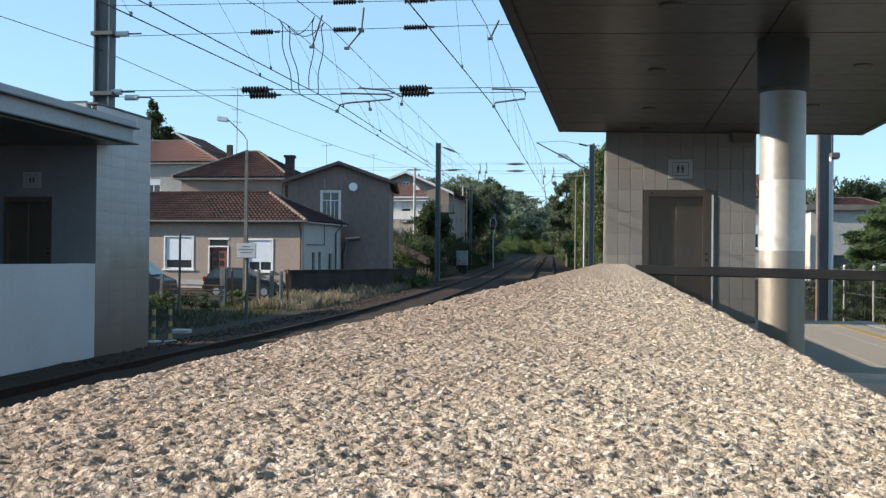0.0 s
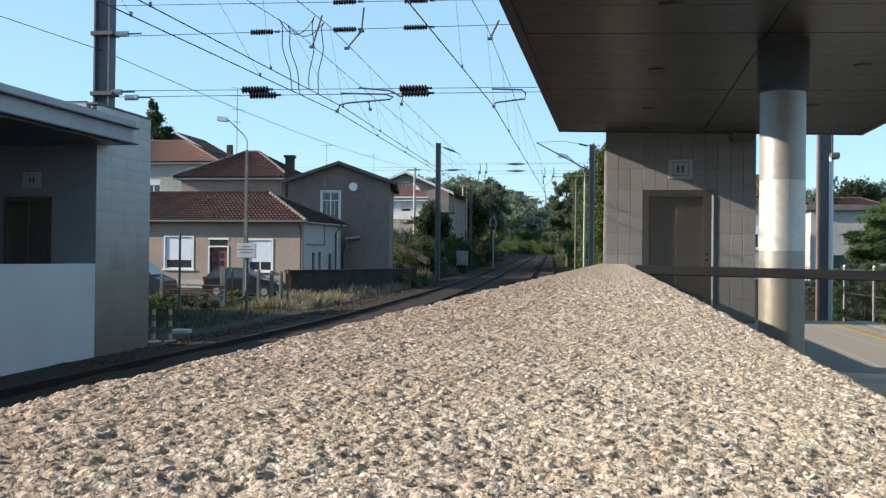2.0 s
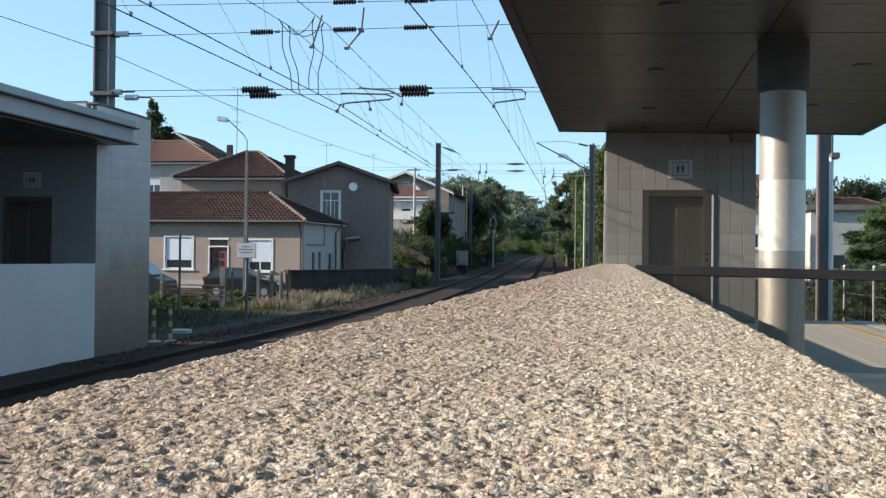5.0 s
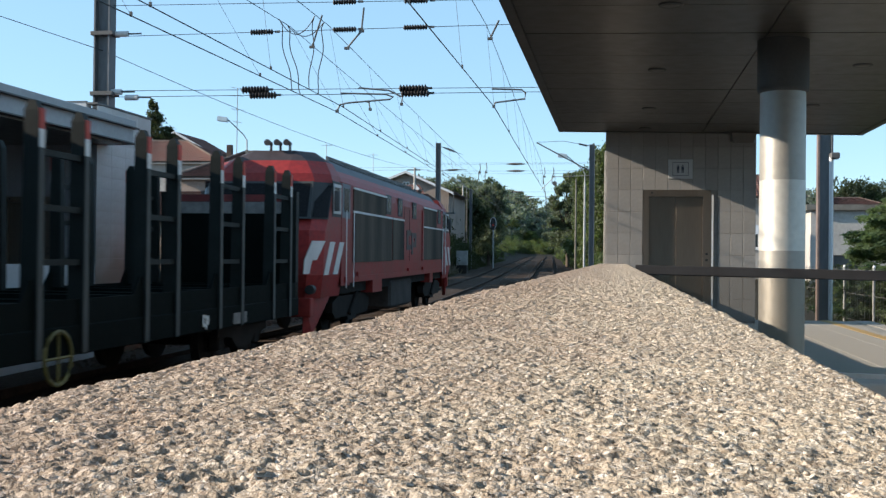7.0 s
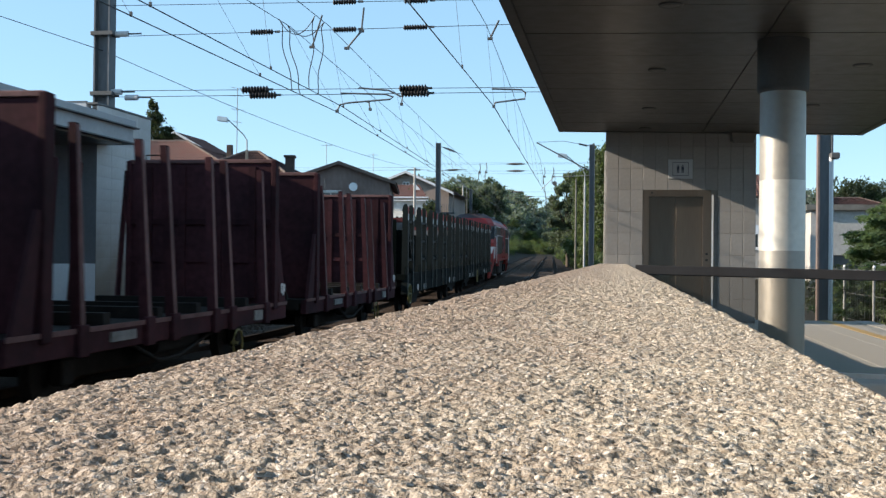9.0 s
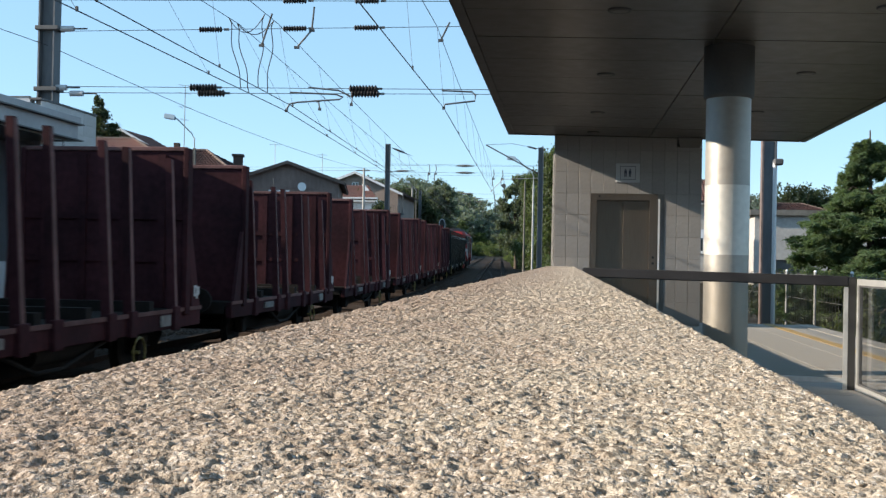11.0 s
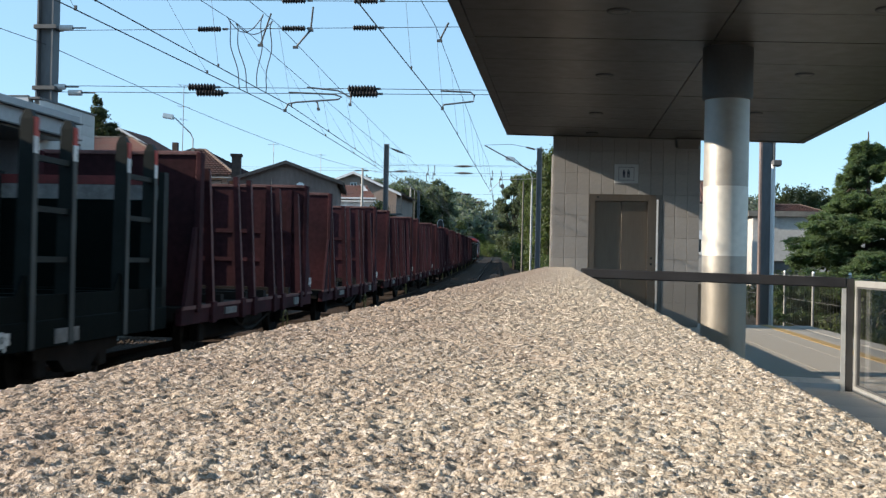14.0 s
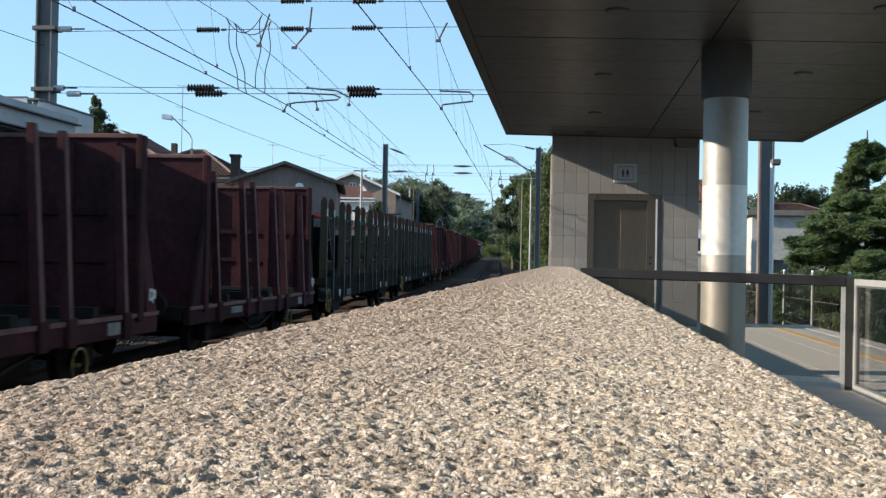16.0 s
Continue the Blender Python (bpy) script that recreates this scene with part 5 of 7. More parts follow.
def house_gable():
    """Two-storey grey house whose gable faces the station."""
    X0, W, Y, D, Z1, R = -20.25, 6.3, 64.0, 10.5, 5.75, 6.86
    h = thing("house", "two-storey grey plaster house with a low gable", "house", (X0, Y, 0), 10.5)
    front_wall(h, W, -1.5, Z1, [(2.1, 3.2, 3.3, 5.06), (0.45, 1.05, 3.6, 4.25)], M["plaster_grey"])
    part("gable_wall", Bm().hexa([(0, 0, Z1), (W, 0, Z1), (W / 2, 0, R - 0.05)], [(0, 0.28, Z1), (W, 0.28, Z1), (W / 2, 0.28, R - 0.05)]), M["plaster_grey"], h)
    part("string_course", Bm().box(0.6, 5.4, -0.03, -0.002, 5.3, 5.38), M["plaster_grey"], h)
    window(h, 2.1, 3.3, 5.06, 1.1, 0, 0, 1)
    part("window_grille", Bm().box(2.66, 2.7, 0.01, 0.04, 3.36, 4.55).box(2.88, 2.91, 0.01, 0.04, 3.36, 4.55).box(2.4, 2.43, 0.01, 0.04, 3.36, 4.55).box(2.14, 3.16, 0.01, 0.04, 4.5, 4.56), M["frame_white"], h)
    window(h, 0.45, 3.6, 4.25, 0.6, 0, 0, 1, "frame_white", False)
    side_box(h, W - 0.28, W, 0.28, D, -1.5, Z1, M["plaster_grey"])
    side_box(h, 0, 0.28, 0.28, D, -1.5, Z1, M["plaster_grey"])
    side_box(h, 0.28, W - 0.28, D - 0.28, D, -1.5, Z1, M["plaster_grey"], "back_wall")
    for s, a in ((-1, 0), (1, W)):
        x = a + s * 0.4
        z = Z1 - 0.13
        rf = tiled_roof(h, (x, -0.35, z), (x, D + 0.3, z), (W / 2, D + 0.3, R), (W / 2, -0.35, R), M["roof"])
        part("verge", Bm().hexa([(x, -0.42, z - 0.1), (W / 2, -0.42, R - 0.1), (W / 2, -0.28, R - 0.1), (x, -0.28, z - 0.1)], [(x, -0.42, z + 0.1), (W / 2, -0.42, R + 0.1), (W / 2, -0.28, R + 0.1), (x, -0.28, z + 0.1)]), M["roof_edge"], h)
    ch = part("chimney", Bm().box(-0.45, 0.1, 2.0, 2.6, 3, 7.35), M["brick_dark"], h, "dark sooty chimney")
    part("chimney_cap", Bm().box(-0.53, 0.18, 1.9, 2.7, 7.35, 7.5), M["brick_dark"], ch)
    ds = part("satellite_dish", Bm().lathe(0, 0, [(0, 0.02), (0.02, 0.16), (0.05, 0.21), (0.075, 0.26), (0.085, 0.27)], 20), M["frame_white"], h, "white satellite dish")
    ds.matrix_basis = pose(4.05, -0.35, 5.35, 80, 0, 15)
    part("dish_arm", Bm().tube([(4.05, -0.02, 5.2), (4.05, -0.3, 5.3)], 0.025, 6), M["rail_dark"], h)
    part("wall_pipe", Bm().tube([(3.6, -0.08, 2.1), (4.5, -0.08, 2.2)], 0.12, 8).tube([(3.7, -0.08, 2.1), (3.5, -0.08, 1.2), (3.5, -0.08, -0.6)], 0.1, 8), M["rail_dark"], h)
    for x, y, t in ((2.0, 4, 1.6), (5.0, 6, 1.2)):
        part("aerial", Bm().tube([(x, y, R - 0.5), (x, y, R + t)], 0.02, 5).tube([(x - 0.35, y, R + t - 0.1), (x + 0.35, y, R + t - 0.1)], 0.012, 5), M["galv"], h)


def hip_house(label, x0, x1, y0, y1, zg, ze, zr, wall_mat, roof_mat, short=0.0, holes=(), group=""):
    W, D = x1 - x0, y1 - y0
    h = thing("house", label, "house", (x0, y0, 0), group=group)
    front_wall(h, W, zg, ze, [(a, a + w, c, d) for a, w, c, d in holes], M[wall_mat])
    for a, w, c, d in holes:
        window(h, a, c, d, w, 0, 0.4, 1, "frame_white", False)
    side_box(h, 0, 0.28, 0.28, D, zg, ze, M[wall_mat])
    side_box(h, W - 0.28, W, 0.28, D, zg, ze, M[wall_mat])
    side_box(h, 0.28, W - 0.28, D - 0.28, D, zg, ze, M[wall_mat], "back_wall")
    part("eave_board", Bm().box(-0.45, W + 0.45, -0.45, D + 0.45, ze - 0.02, ze + 0.14), M["concrete"], h)
    e, z = 0.5, ze + 0.14
    c = [(-e, -e, z), (W + e, -e, z), (W + e, D + e, z), (-e, D + e, z)]
    r0, r1 = (short, D / 2, zr), (W - short, D / 2, zr)
    rf = tiled_roof(h, c[0], c[1], r1, r0, M[roof_mat])
    tiled_roof(h, c[1], c[2], r1, r1, M[roof_mat])
    tiled_roof(h, c[2], c[3], r0, r1, M[roof_mat])
    tiled_roof(h, c[3], c[0], r0, r0, M[roof_mat])
    for a, b in ((c[0], r0), (c[1], r1), (r0, r1)):
        ridge(rf, a, b)
    return h


def gable_house(label, x0, x1, y0, y1, zg, ze, zr, wall_mat, roof_mat, holes=(), ridge_x=0.5):
    W, D = x1 - x0, y1 - y0
    h = thing("house", label, "house", (x0, y0, 0))
    front_wall(h, W, zg, ze, [(a, a + w, c, d) for a, w, c, d in holes if d <= ze], M[wall_mat])
    m = W * ridge_x
    part("gable_wall", Bm().hexa([(0, 0, ze), (W, 0, ze), (m, 0, zr - 0.06)], [(0, 0.28, ze), (W, 0.28, ze), (m, 0.28, zr - 0.06)]), M[wall_mat], h)
    for a, w, c, d in holes:
        window(h, a, c, d, w, 0 if d <= ze else -0.13, 0.0, 1, "frame_white", False)
    side_box(h, 0, 0.28, 0.28, D, zg, ze, M[wall_mat])
    side_box(h, W - 0.28, W, 0.28, D, zg, ze, M[wall_mat])
    side_box(h, 0.28, W - 0.28, D - 0.28, D, zg, ze, M[wall_mat], "back_wall")
    for s, a in ((-1, 0), (1, W)):
        x = a + s * 0.6
        z = ze - 0.6 * (zr - ze) / (m if s < 0 else W - m)
        tiled_roof(h, (x, -0.5, z), (x, D + 0.3, z), (m, D + 0.3, zr), (m, -0.5, zr), M[roof_mat], row=0.5, pitch=0.3)
        part("verge", Bm().hexa([(x, -0.58, z - 0.16), (m, -0.58, zr - 0.16), (m, -0.44, zr - 0.16), (x, -0.44, z - 0.16)], [(x, -0.58, z + 0.08), (m, -0.58, zr + 0.1), (m, -0.44, zr + 0.1), (x, -0.44, z + 0.08)]), M["frame_white"], h)
    return h


def parked_car(x, y, z, rz, label="dark parked hatchback behind the concrete fence"):
    c = thing("car", label, "car", (x, y, z), rz)
    L, W = 3.95, 0.82
    low = [(0, 0.35), (0.02, 0.62), (0.1, 0.9), (0.55, 0.98), (2.85, 0.95), (3.75, 0.78), (3.93, 0.6), (3.95, 0.3), (3.6, 0.22), (0.3, 0.22)]
    b = Bm().hexa([(px, -W, pz) for px, pz in low], [(px, W, pz) for px, pz in low])
    b.bevel(0.03, 2)
    part("body", b, M["car_paint"], c)
    cab = [(0.1, 0.92), (0.32, 1.22), (0.62, 1.42), (1.2, 1.48), (1.95, 1.44), (2.85, 0.95)]
    b = Bm().hexa([(px, -W + 0.14 * max(0, pz - 0.92), pz) for px, pz in cab], [(px, W - 0.14 * max(0, pz - 0.92), pz) for px, pz in cab])
    part("cabin", b, M["car_paint"], c)
    for s in (-1, 1):
        for pts in (((0.5, 1.0), (0.68, 1.34), (1.2, 1.4), (1.2, 1.0)), ((1.28, 1.0), (1.28, 1.4), (1.9, 1.37), (2.55, 1.0))):
            yy = s * (W - 0.035)
            b = Bm().hexa([(px, yy - 0.012 - s * 0.1 * (pz - 1.0), pz) for px, pz in pts], [(px, yy + 0.03 * s - s * 0.1 * (pz - 1.0), pz) for px, pz in pts])
            part("side_window", b, M["pane"], c)
        part("tail_light", Bm().box(-0.01, 0.12, *sorted((s * (W - 0.18), s * (W + 0.01))), 0.78, 1.02).bevel(0.02), M["red_light"], c, "red tail light")
        part("headlight", Bm().box(3.7, 3.9, *sorted((s * 0.45, s * (W - 0.02))), 0.62, 0.76).bevel(0.02), M["grey_ins"], c)
        part("mirror", Bm().box(2.35, 2.5, *sorted((s * W, s * (W + 0.16))), 0.98, 1.1).bevel(0.02), M["car_paint"], c)
    part("rear_window", Bm().hexa([(0.1, -0.6, 1.0), (0.1, 0.6, 1.0), (0.14, 0.6, 1.0), (0.14, -0.6, 1.0)], [(0.4, -0.55, 1.34), (0.4, 0.55, 1.34), (0.46, 0.55, 1.34), (0.46, -0.55, 1.34)]), M["pane"], c)
    part("bumper", Bm().box(-0.06, 0.12, -W, W, 0.34, 0.56).bevel(0.03), M["black"], c)
    for px in (0.72, 3.15):
        for s in (-1, 1):
            w = part("wheel", Bm().tube([(px, s * (W - 0.14), 0.3), (px, s * (W + 0.03), 0.3)], 0.3, 24), M["black"], c)
            part("rim", Bm().tube([(px, s * (W + 0.02), 0.3), (px, s * (W + 0.045), 0.3)], 0.18, 10), M["galv"], w)


def antenna(x, y, z0, z1):
    a = thing("tv_antenna", "tall rooftop television antenna with crossbars", "antenna", (x, y, z0))
    h = z1 - z0
    part("mast", Bm().tube([(0, 0, -0.6), (0, 0, h)], 0.03, 6), M["galv"], a)
    for z, w in ((h - 0.05, 0.5), (h - 0.6, 0.45), (h - 1.6, 0.5), (h - 2.5, 0.35)):
        part("crossbar", Bm().tube([(-w, 0, z + 0.1), (w, 0, z - 0.05)], 0.014, 5).tube([(-w * 0.5, -0.3, z), (-w * 0.5, 0.3, z)], 0.01, 4).tube([(w * 0.5, -0.3, z), (w * 0.5, 0.3, z)], 0.01, 4), M["galv"], a)


M["pane_light"] = mat("bright_windscreen", (0.2, 0.23, 0.22), 0.2, scale=2, vary=0.2)


def build_houses():
    house_low()
    house_gable()
    h = hip_house("two-storey house with a broad tiled hip roof", -29.8, -22.4, 70, 78, -1.5, 6.25, 8.5, "plaster_pink", "roof", 3.2, [(5.9, 0.9, 4.0, 5.0)])
    part("chimney", Bm().box(1.95, 2.3, 3.4, 3.8, 7.6, 9.0), M["brick_dark"], h)
    part("downpipe", Bm().tube([(7.3, -0.1, 6.2), (7.3, -0.1, 0)], 0.06, 6), M["rail_dark"], h)
    antenna(-27.3, 74, 8.4, 13.2)
    hip_house("pale house with a large red hip roof", -48, -32.8, 84, 92, -1, 8.6, 10.9, "plaster_white", "roof_red", 4.2, [(9.2, 1.2, 6.0, 7.4), (12.6, 1.2, 6.0, 7.4)])
    gable_house("distant cream house with white gable trim", -49.5, -42.3, 105, 112, 0, 12.1, 13.75, "plaster_pink", "roof_red", [(4, 1.2, 9.5, 11)], 0.58)
    h = gable_house("beige gabled house on a bank beside the line", -27.0, -17.4, 110, 122, 1.5, 8.0, 10.0, "plaster_pink", "roof_red", [(4.7, 0.7, 8.15, 8.95), (5.2, 0.7, 6.2, 7.4)], 0.53)
    bal = part("balcony", Bm().box(8.6, 10.3, -0.9, 0, 5.6, 5.75).box(8.6, 8.68, -0.9, -0.85, 5.75, 7.9).box(10.2, 10.28, -0.9, -0.85, 5.75, 7.9), M["rail_dark"], h)
    b = Bm()
    for i in range(8):
        b.box(8.7 + i * 0.2, 8.73 + i * 0.2, -0.89, -0.86, 5.75, 6.6)
    part("balcony_rail", b, M["rail_dark"], bal)
    a = thing("house", "stained white annex with a small red roof", "house", (-23.6, 103.5, 0))
    front_wall(a, 5.0, 1, 6.9, [(2.5, 3.45, 4.6, 5.9)], M["plaster_stain"])
    window(a, 2.5, 4.6, 5.9, 0.95, 0, 0, 0, "frame_white", False)
    side_box(a, 4.72, 5.0, 0.28, 5.5, 1, 6.9, M["plaster_stain"])
    side_box(a, 0, 0.28, 0.28, 5.5, 1, 6.9, M["plaster_stain"])
    tiled_roof(a, (-0.2, -0.3, 6.85), (5.2, -0.3, 6.85), (3.6, 3.5, 8.4), (-0.2, 3.5, 8.4), M["roof_red"])
    part("parapet", Bm().box(-0.2, 5.2, -0.32, -0.02, 6.86, 7.02).box(-0.2, 5.2, -0.32, -0.02, 6.6, 6.7), M["frame_white"], a)
    part("hip_coping", Bm().hexa([(3.7, 1.8, 7.4), (4.4, 1.8, 7.4), (4.4, 2.1, 7.4), (3.7, 2.1, 7.4)], [(3.2, 1.9, 8.5), (3.4, 1.9, 8.5), (3.4, 2.1, 8.5), (3.2, 2.1, 8.5)]), M["frame_white"], a)
    sh = thing("lean_to", "dark lean-to shed under the white annex", "shed", (-22.6, 100.5, 2.6))
    part("roof", Bm().hexa([(0, 0, 2.0), (4.0, 0, 2.0), (4.0, 2.8, 2.9), (0, 2.8, 2.9)], [(0, 0, 2.1), (4.0, 0, 2.1), (4.0, 2.8, 3.0), (0, 2.8, 3.0)]), M["concrete"], sh)
    for x in (0.1, 2.0, 3.9):
        part("post", Bm().box(x - 0.07, x + 0.07, 0.05, 0.2, -0.6, 2.02), M["concrete"], sh)
    st = thing("garden_stair", "sloping concrete garden ramp on the bank", "ramp", (-18.5, 84, 0), kind="structure")
    part("slab", Bm().hexa([(0, 0, 2.3), (0.3, 0, 2.3), (4.1, -2, 0.5), (3.8, -2, 0.5)], [(0, 0, 2.75), (0.3, 0, 2.75), (4.1, -2, 0.95), (3.8, -2, 0.95)]), M["old_wall"], st)
    road = Bm().face((-60, 46.6, GROUND_Z + 0.16), (-14.5, 45.4, GROUND_Z + 0.14), (-14.0, 51.5, GROUND_Z + 0.15), (-17.0, 56.9, GROUND_Z + 0.17), (-60, 56.5, GROUND_Z + 0.18))
    solo("road", road, M["asphalt"], "grey asphalt lane in front of the houses", "road", "structure")
    parked_car(-20.3, 51.2, GROUND_Z + 0.16, 2)
    van = thing("van", "dark parked van at the end of the lane", "van", (-23.9, 44.6, GROUND_Z + 0.1), 3)
    vb = [(0, 0.35), (0, 1.75), (0.15, 1.85), (3.1, 1.82), (3.75, 1.2), (4.35, 1.0), (4.45, 0.4), (4.2, 0.25), (0.2, 0.25)]
    part("body", Bm().hexa([(px, -0.85, pz) for px, pz in vb], [(px, 0.85, pz) for px, pz in vb]).bevel(0.03, 2), M["car_paint"], van)
    part("windscreen", Bm().hexa([(3.2, -0.7, 1.76), (3.2, 0.7, 1.76), (3.74, 0.74, 1.24), (3.74, -0.74, 1.24)], [(3.23, -0.7, 1.8), (3.23, 0.7, 1.8), (3.79, 0.74, 1.26), (3.79, -0.74, 1.26)]), M["pane_light"], van)
    part("side_window", Bm().hexa([(2.3, -0.865, 1.2), (3.5, -0.865, 1.2), (3.05, -0.865, 1.7), (2.3, -0.865, 1.7)], [(2.3, -0.85, 1.2), (3.5, -0.85, 1.2), (3.05, -0.85, 1.7), (2.3, -0.85, 1.7)]), M["pane"], van)
    for px in (0.85, 3.55):
        for s in (-1, 1):
            w = part("wheel", Bm().tube([(px, s * 0.7, 0.32), (px, s * 0.88, 0.32)], 0.32, 20), M["black"], van)
            part("rim", Bm().tube([(px, s * 0.86, 0.32), (px, s * 0.89, 0.32)], 0.19, 10), M["galv"], w)
    # wooden utility poles
    for x, y, top in ((-17.6, 92, 8.9), (-18.1, 125, 9.6)):
        p = thing("utility_pole", "slim wooden utility pole with a crossbar", "utility pole", (x, y, ground_z(x, y)), group="utility poles")
        t = top - ground_z(x, y)
        part("pole", Bm().tube([(0, 0, -0.3), (0, 0, t)], 0.13, 8, 0.09), M["concrete"], p)
        part("crossbar", Bm().box(-0.7, 0.5, -0.05, 0.05, t - 0.25, t - 0.15), M["rail_dark"], p)
    for x, y, top in ((-3.4, 88, 7.6), (-0.53, 46, 5.6)):
        p = thing("utility_pole", "slim weathered pole beside the near track", "utility pole", (x, y, ground_z(x, y)), group="utility poles")
        t = top - ground_z(x, y)
        part("pole", Bm().tube([(0, 0, -0.3), (0, 0, t)], 0.09, 8, 0.06), M["old_post"], p)
        part("cap", Bm().lathe(0, 0, [(t, 0.07), (t + 0.06, 0.03)], 8), M["rail_dark"], p)
    # beyond the platform
    b1 = thing("warehouse", "long pale grey rendered building with a flat roof", "building", (10.6, 62, 0))
    wz = wall_cells(Bm(), 26, 3.9, 0.3, [(1.2, 2.8, -0.8, 1.4), (6, 9, 1.0, 2.2), (11.5, 14, 1.0, 2.2)], -1.4)
    part("wall", wz, M["plaster_white"], b1)
    part("roof_edge", Bm().box(-0.3, 26.3, -0.3, 9, 3.9, 4.2), M["old_post"], b1)
    part("doorway", Bm().box(1.2, 2.8, 0.2, 0.26, -0.8, 1.4), M["rail_dark"], b1)
    for x0, x1 in ((6, 9), (11.5, 14)):
        part("window_pane", Bm().box(x0, x1, 0.15, 0.2, 1.0, 2.2), M["pane"], b1)
    part("flank_wall", Bm().box(0, 0.3, 0.31, 9, -1.4, 3.9), M["plaster_white"], b1)
    hip_house("distant house with red tiled roof beyond the platform", 6.4, 10.4, 66, 72, -1, 4.7, 6.3, "plaster_white", "roof_red", 1.6, [(1.4, 1, 1.8, 3.2)])
    for x0, x1, y, ze, zr, wm in ((30, 40, 170, 9.4, 11.0, "plaster_white"), (42, 56, 176, 9.8, 11.6, "plaster_pink"), (58, 72, 182, 10, 12.0, "plaster_white"), (24, 31, 160, 7.9, 9.2, "plaster_grey")):
        hip_house("far hillside house with red roof and windows", x0, x1, y, y + 9, 2, ze, zr, wm, "roof", 3.0, [(1.5, 1.2, ze - 2.6, ze - 1.2), (4.4, 1.2, ze - 2.6, ze - 1.2)], "hillside houses")


# ---- plants ----
def leaf_cloud(blobs, size, seed, hang=0.0, flat=0.0, slim=0.5):
    """Small leaf faces scattered through uneven lumps: (x, y, z, rx, ry, rz, count)."""
    rng = np.random.default_rng(seed)
    P = []
    more = 1.0 if size < 0.12 or size > 0.6 else 2.4
    size = size if more == 1.0 else size * 0.62
    for cx, cy, cz, rx, ry, rz, n in blobs:
        n = int(n * more)
        m = max(6, n // 90)
        d = rng.normal(size=(m, 3))
        d /= np.linalg.norm(d, axis=1)[:, None]
        cl = d * rng.uniform(0.35, 1.0, (m, 1)) ** 0.6
        sub = rng.integers(0, m, n)
        off = rng.normal(0, 0.17, (n, 3))
        p = cl[sub] + off
        P.append(p * np.array([rx, ry, rz]) + np.array([cx, cy, cz]))
    P = np.concatenate(P)
    n = len(P)
    a = rng.normal(size=(n, 3))
    a /= np.linalg.norm(a, axis=1)[:, None]
    a[:, 2] = a[:, 2] * (1 - flat) - hang
    b = np.cross(a, rng.normal(size=(n, 3)))
    b /= np.linalg.norm(b, axis=1)[:, None] + 1e-9
    s = size * rng.uniform(0.55, 1.4, (n, 1))
    c = np.cross(a, b)
    v = np.stack([P - a * s, P + b * s * slim + c * s * 0.12, P + a * s, P - b * s * slim + c * s * 0.12], 1).reshape(-1, 3)
    f = np.arange(n * 4).reshape(-1, 4)
    return v, f


def tree(name, label, x, y, z, height, blobs, leaf, size, seed, trunk=0.2, cat="tree", limbs=5):
    t = thing(name, label, cat, (x, y, z))
    r = random.Random(seed)
    b = Bm()
    pts = [(0, 0, -0.4)]
    for i in range(1, 6):
        pts.append((r.uniform(-0.15, 0.15) * i * 0.4, r.uniform(-0.15, 0.15) * i * 0.4, height * 0.8 * i / 5))
    b.tube(pts, trunk, 8, trunk * 0.25)
    part("trunk", b, M["bark"], t)
    for i in range(limbs):
        q = blobs[i % len(blobs)]
        z0 = height * (0.2 + 0.5 * i / limbs)
        end = Vector((q[0], q[1], q[2]))
        mid = Vector((0, 0, z0)).lerp(end, 0.5) + Vector((0, 0, -0.1 * height * 0.2))
        part("limb", Bm().tube([(0, 0, z0), mid, end], trunk * 0.45, 6, trunk * 0.1), M["bark"], t)
    v, f = leaf_cloud(blobs, size, seed)
    o = new("crown", mesh_np("crown", v, f, M[leaf]))
    o.parent = t
    return t


def conifer(x, y, z, height, radius, seed, label, leaf="needle", tiers=13, dense=70):
    """Cedar-like tree: level boughs of hanging needle sprays round a straight trunk."""
    t = thing("conifer", label, "tree", (x, y, z))
    r = random.Random(seed)
    part("trunk", Bm().tube([(0, 0, -0.3), (0.05, 0, height * 0.5), (0, 0, height)], height * 0.028, 8, 0.015), M["bark"], t)
    blobs = []
    for i in range(tiers):
        h = height * (0.12 + 0.85 * i / tiers)
        reach = radius * (1 - (i / tiers) ** 1.25) + 0.12
        for k in range(7 if i < tiers * 0.7 else 4):
            a = r.uniform(0, 6.283)
            L = reach * r.uniform(0.65, 1.12)
            ex, ey, ez = L * math.cos(a), L * math.sin(a), h + 0.12 * L - r.uniform(0, 0.3)
            part("bough", Bm().tube([(0, 0, h - 0.1), (ex * 0.6, ey * 0.6, h + 0.1), (ex, ey, ez)], 0.035, 5, 0.008), M["bark"], t)
            for s in (0.45, 0.75, 1.0):
                blobs.append((ex * s, ey * s, h + (ez - h) * s, 0.16 * L + 0.16, 0.16 * L + 0.16, 0.13 + 0.03 * L, int(dense * (0.6 + s))))
    v, f = leaf_cloud(blobs, 0.105 if height < 8 else 0.3, seed, hang=0.3, flat=0.55, slim=0.14)
    o = new("crown", mesh_np("crown", v, f, M[leaf]))
    o.parent = t
    return t


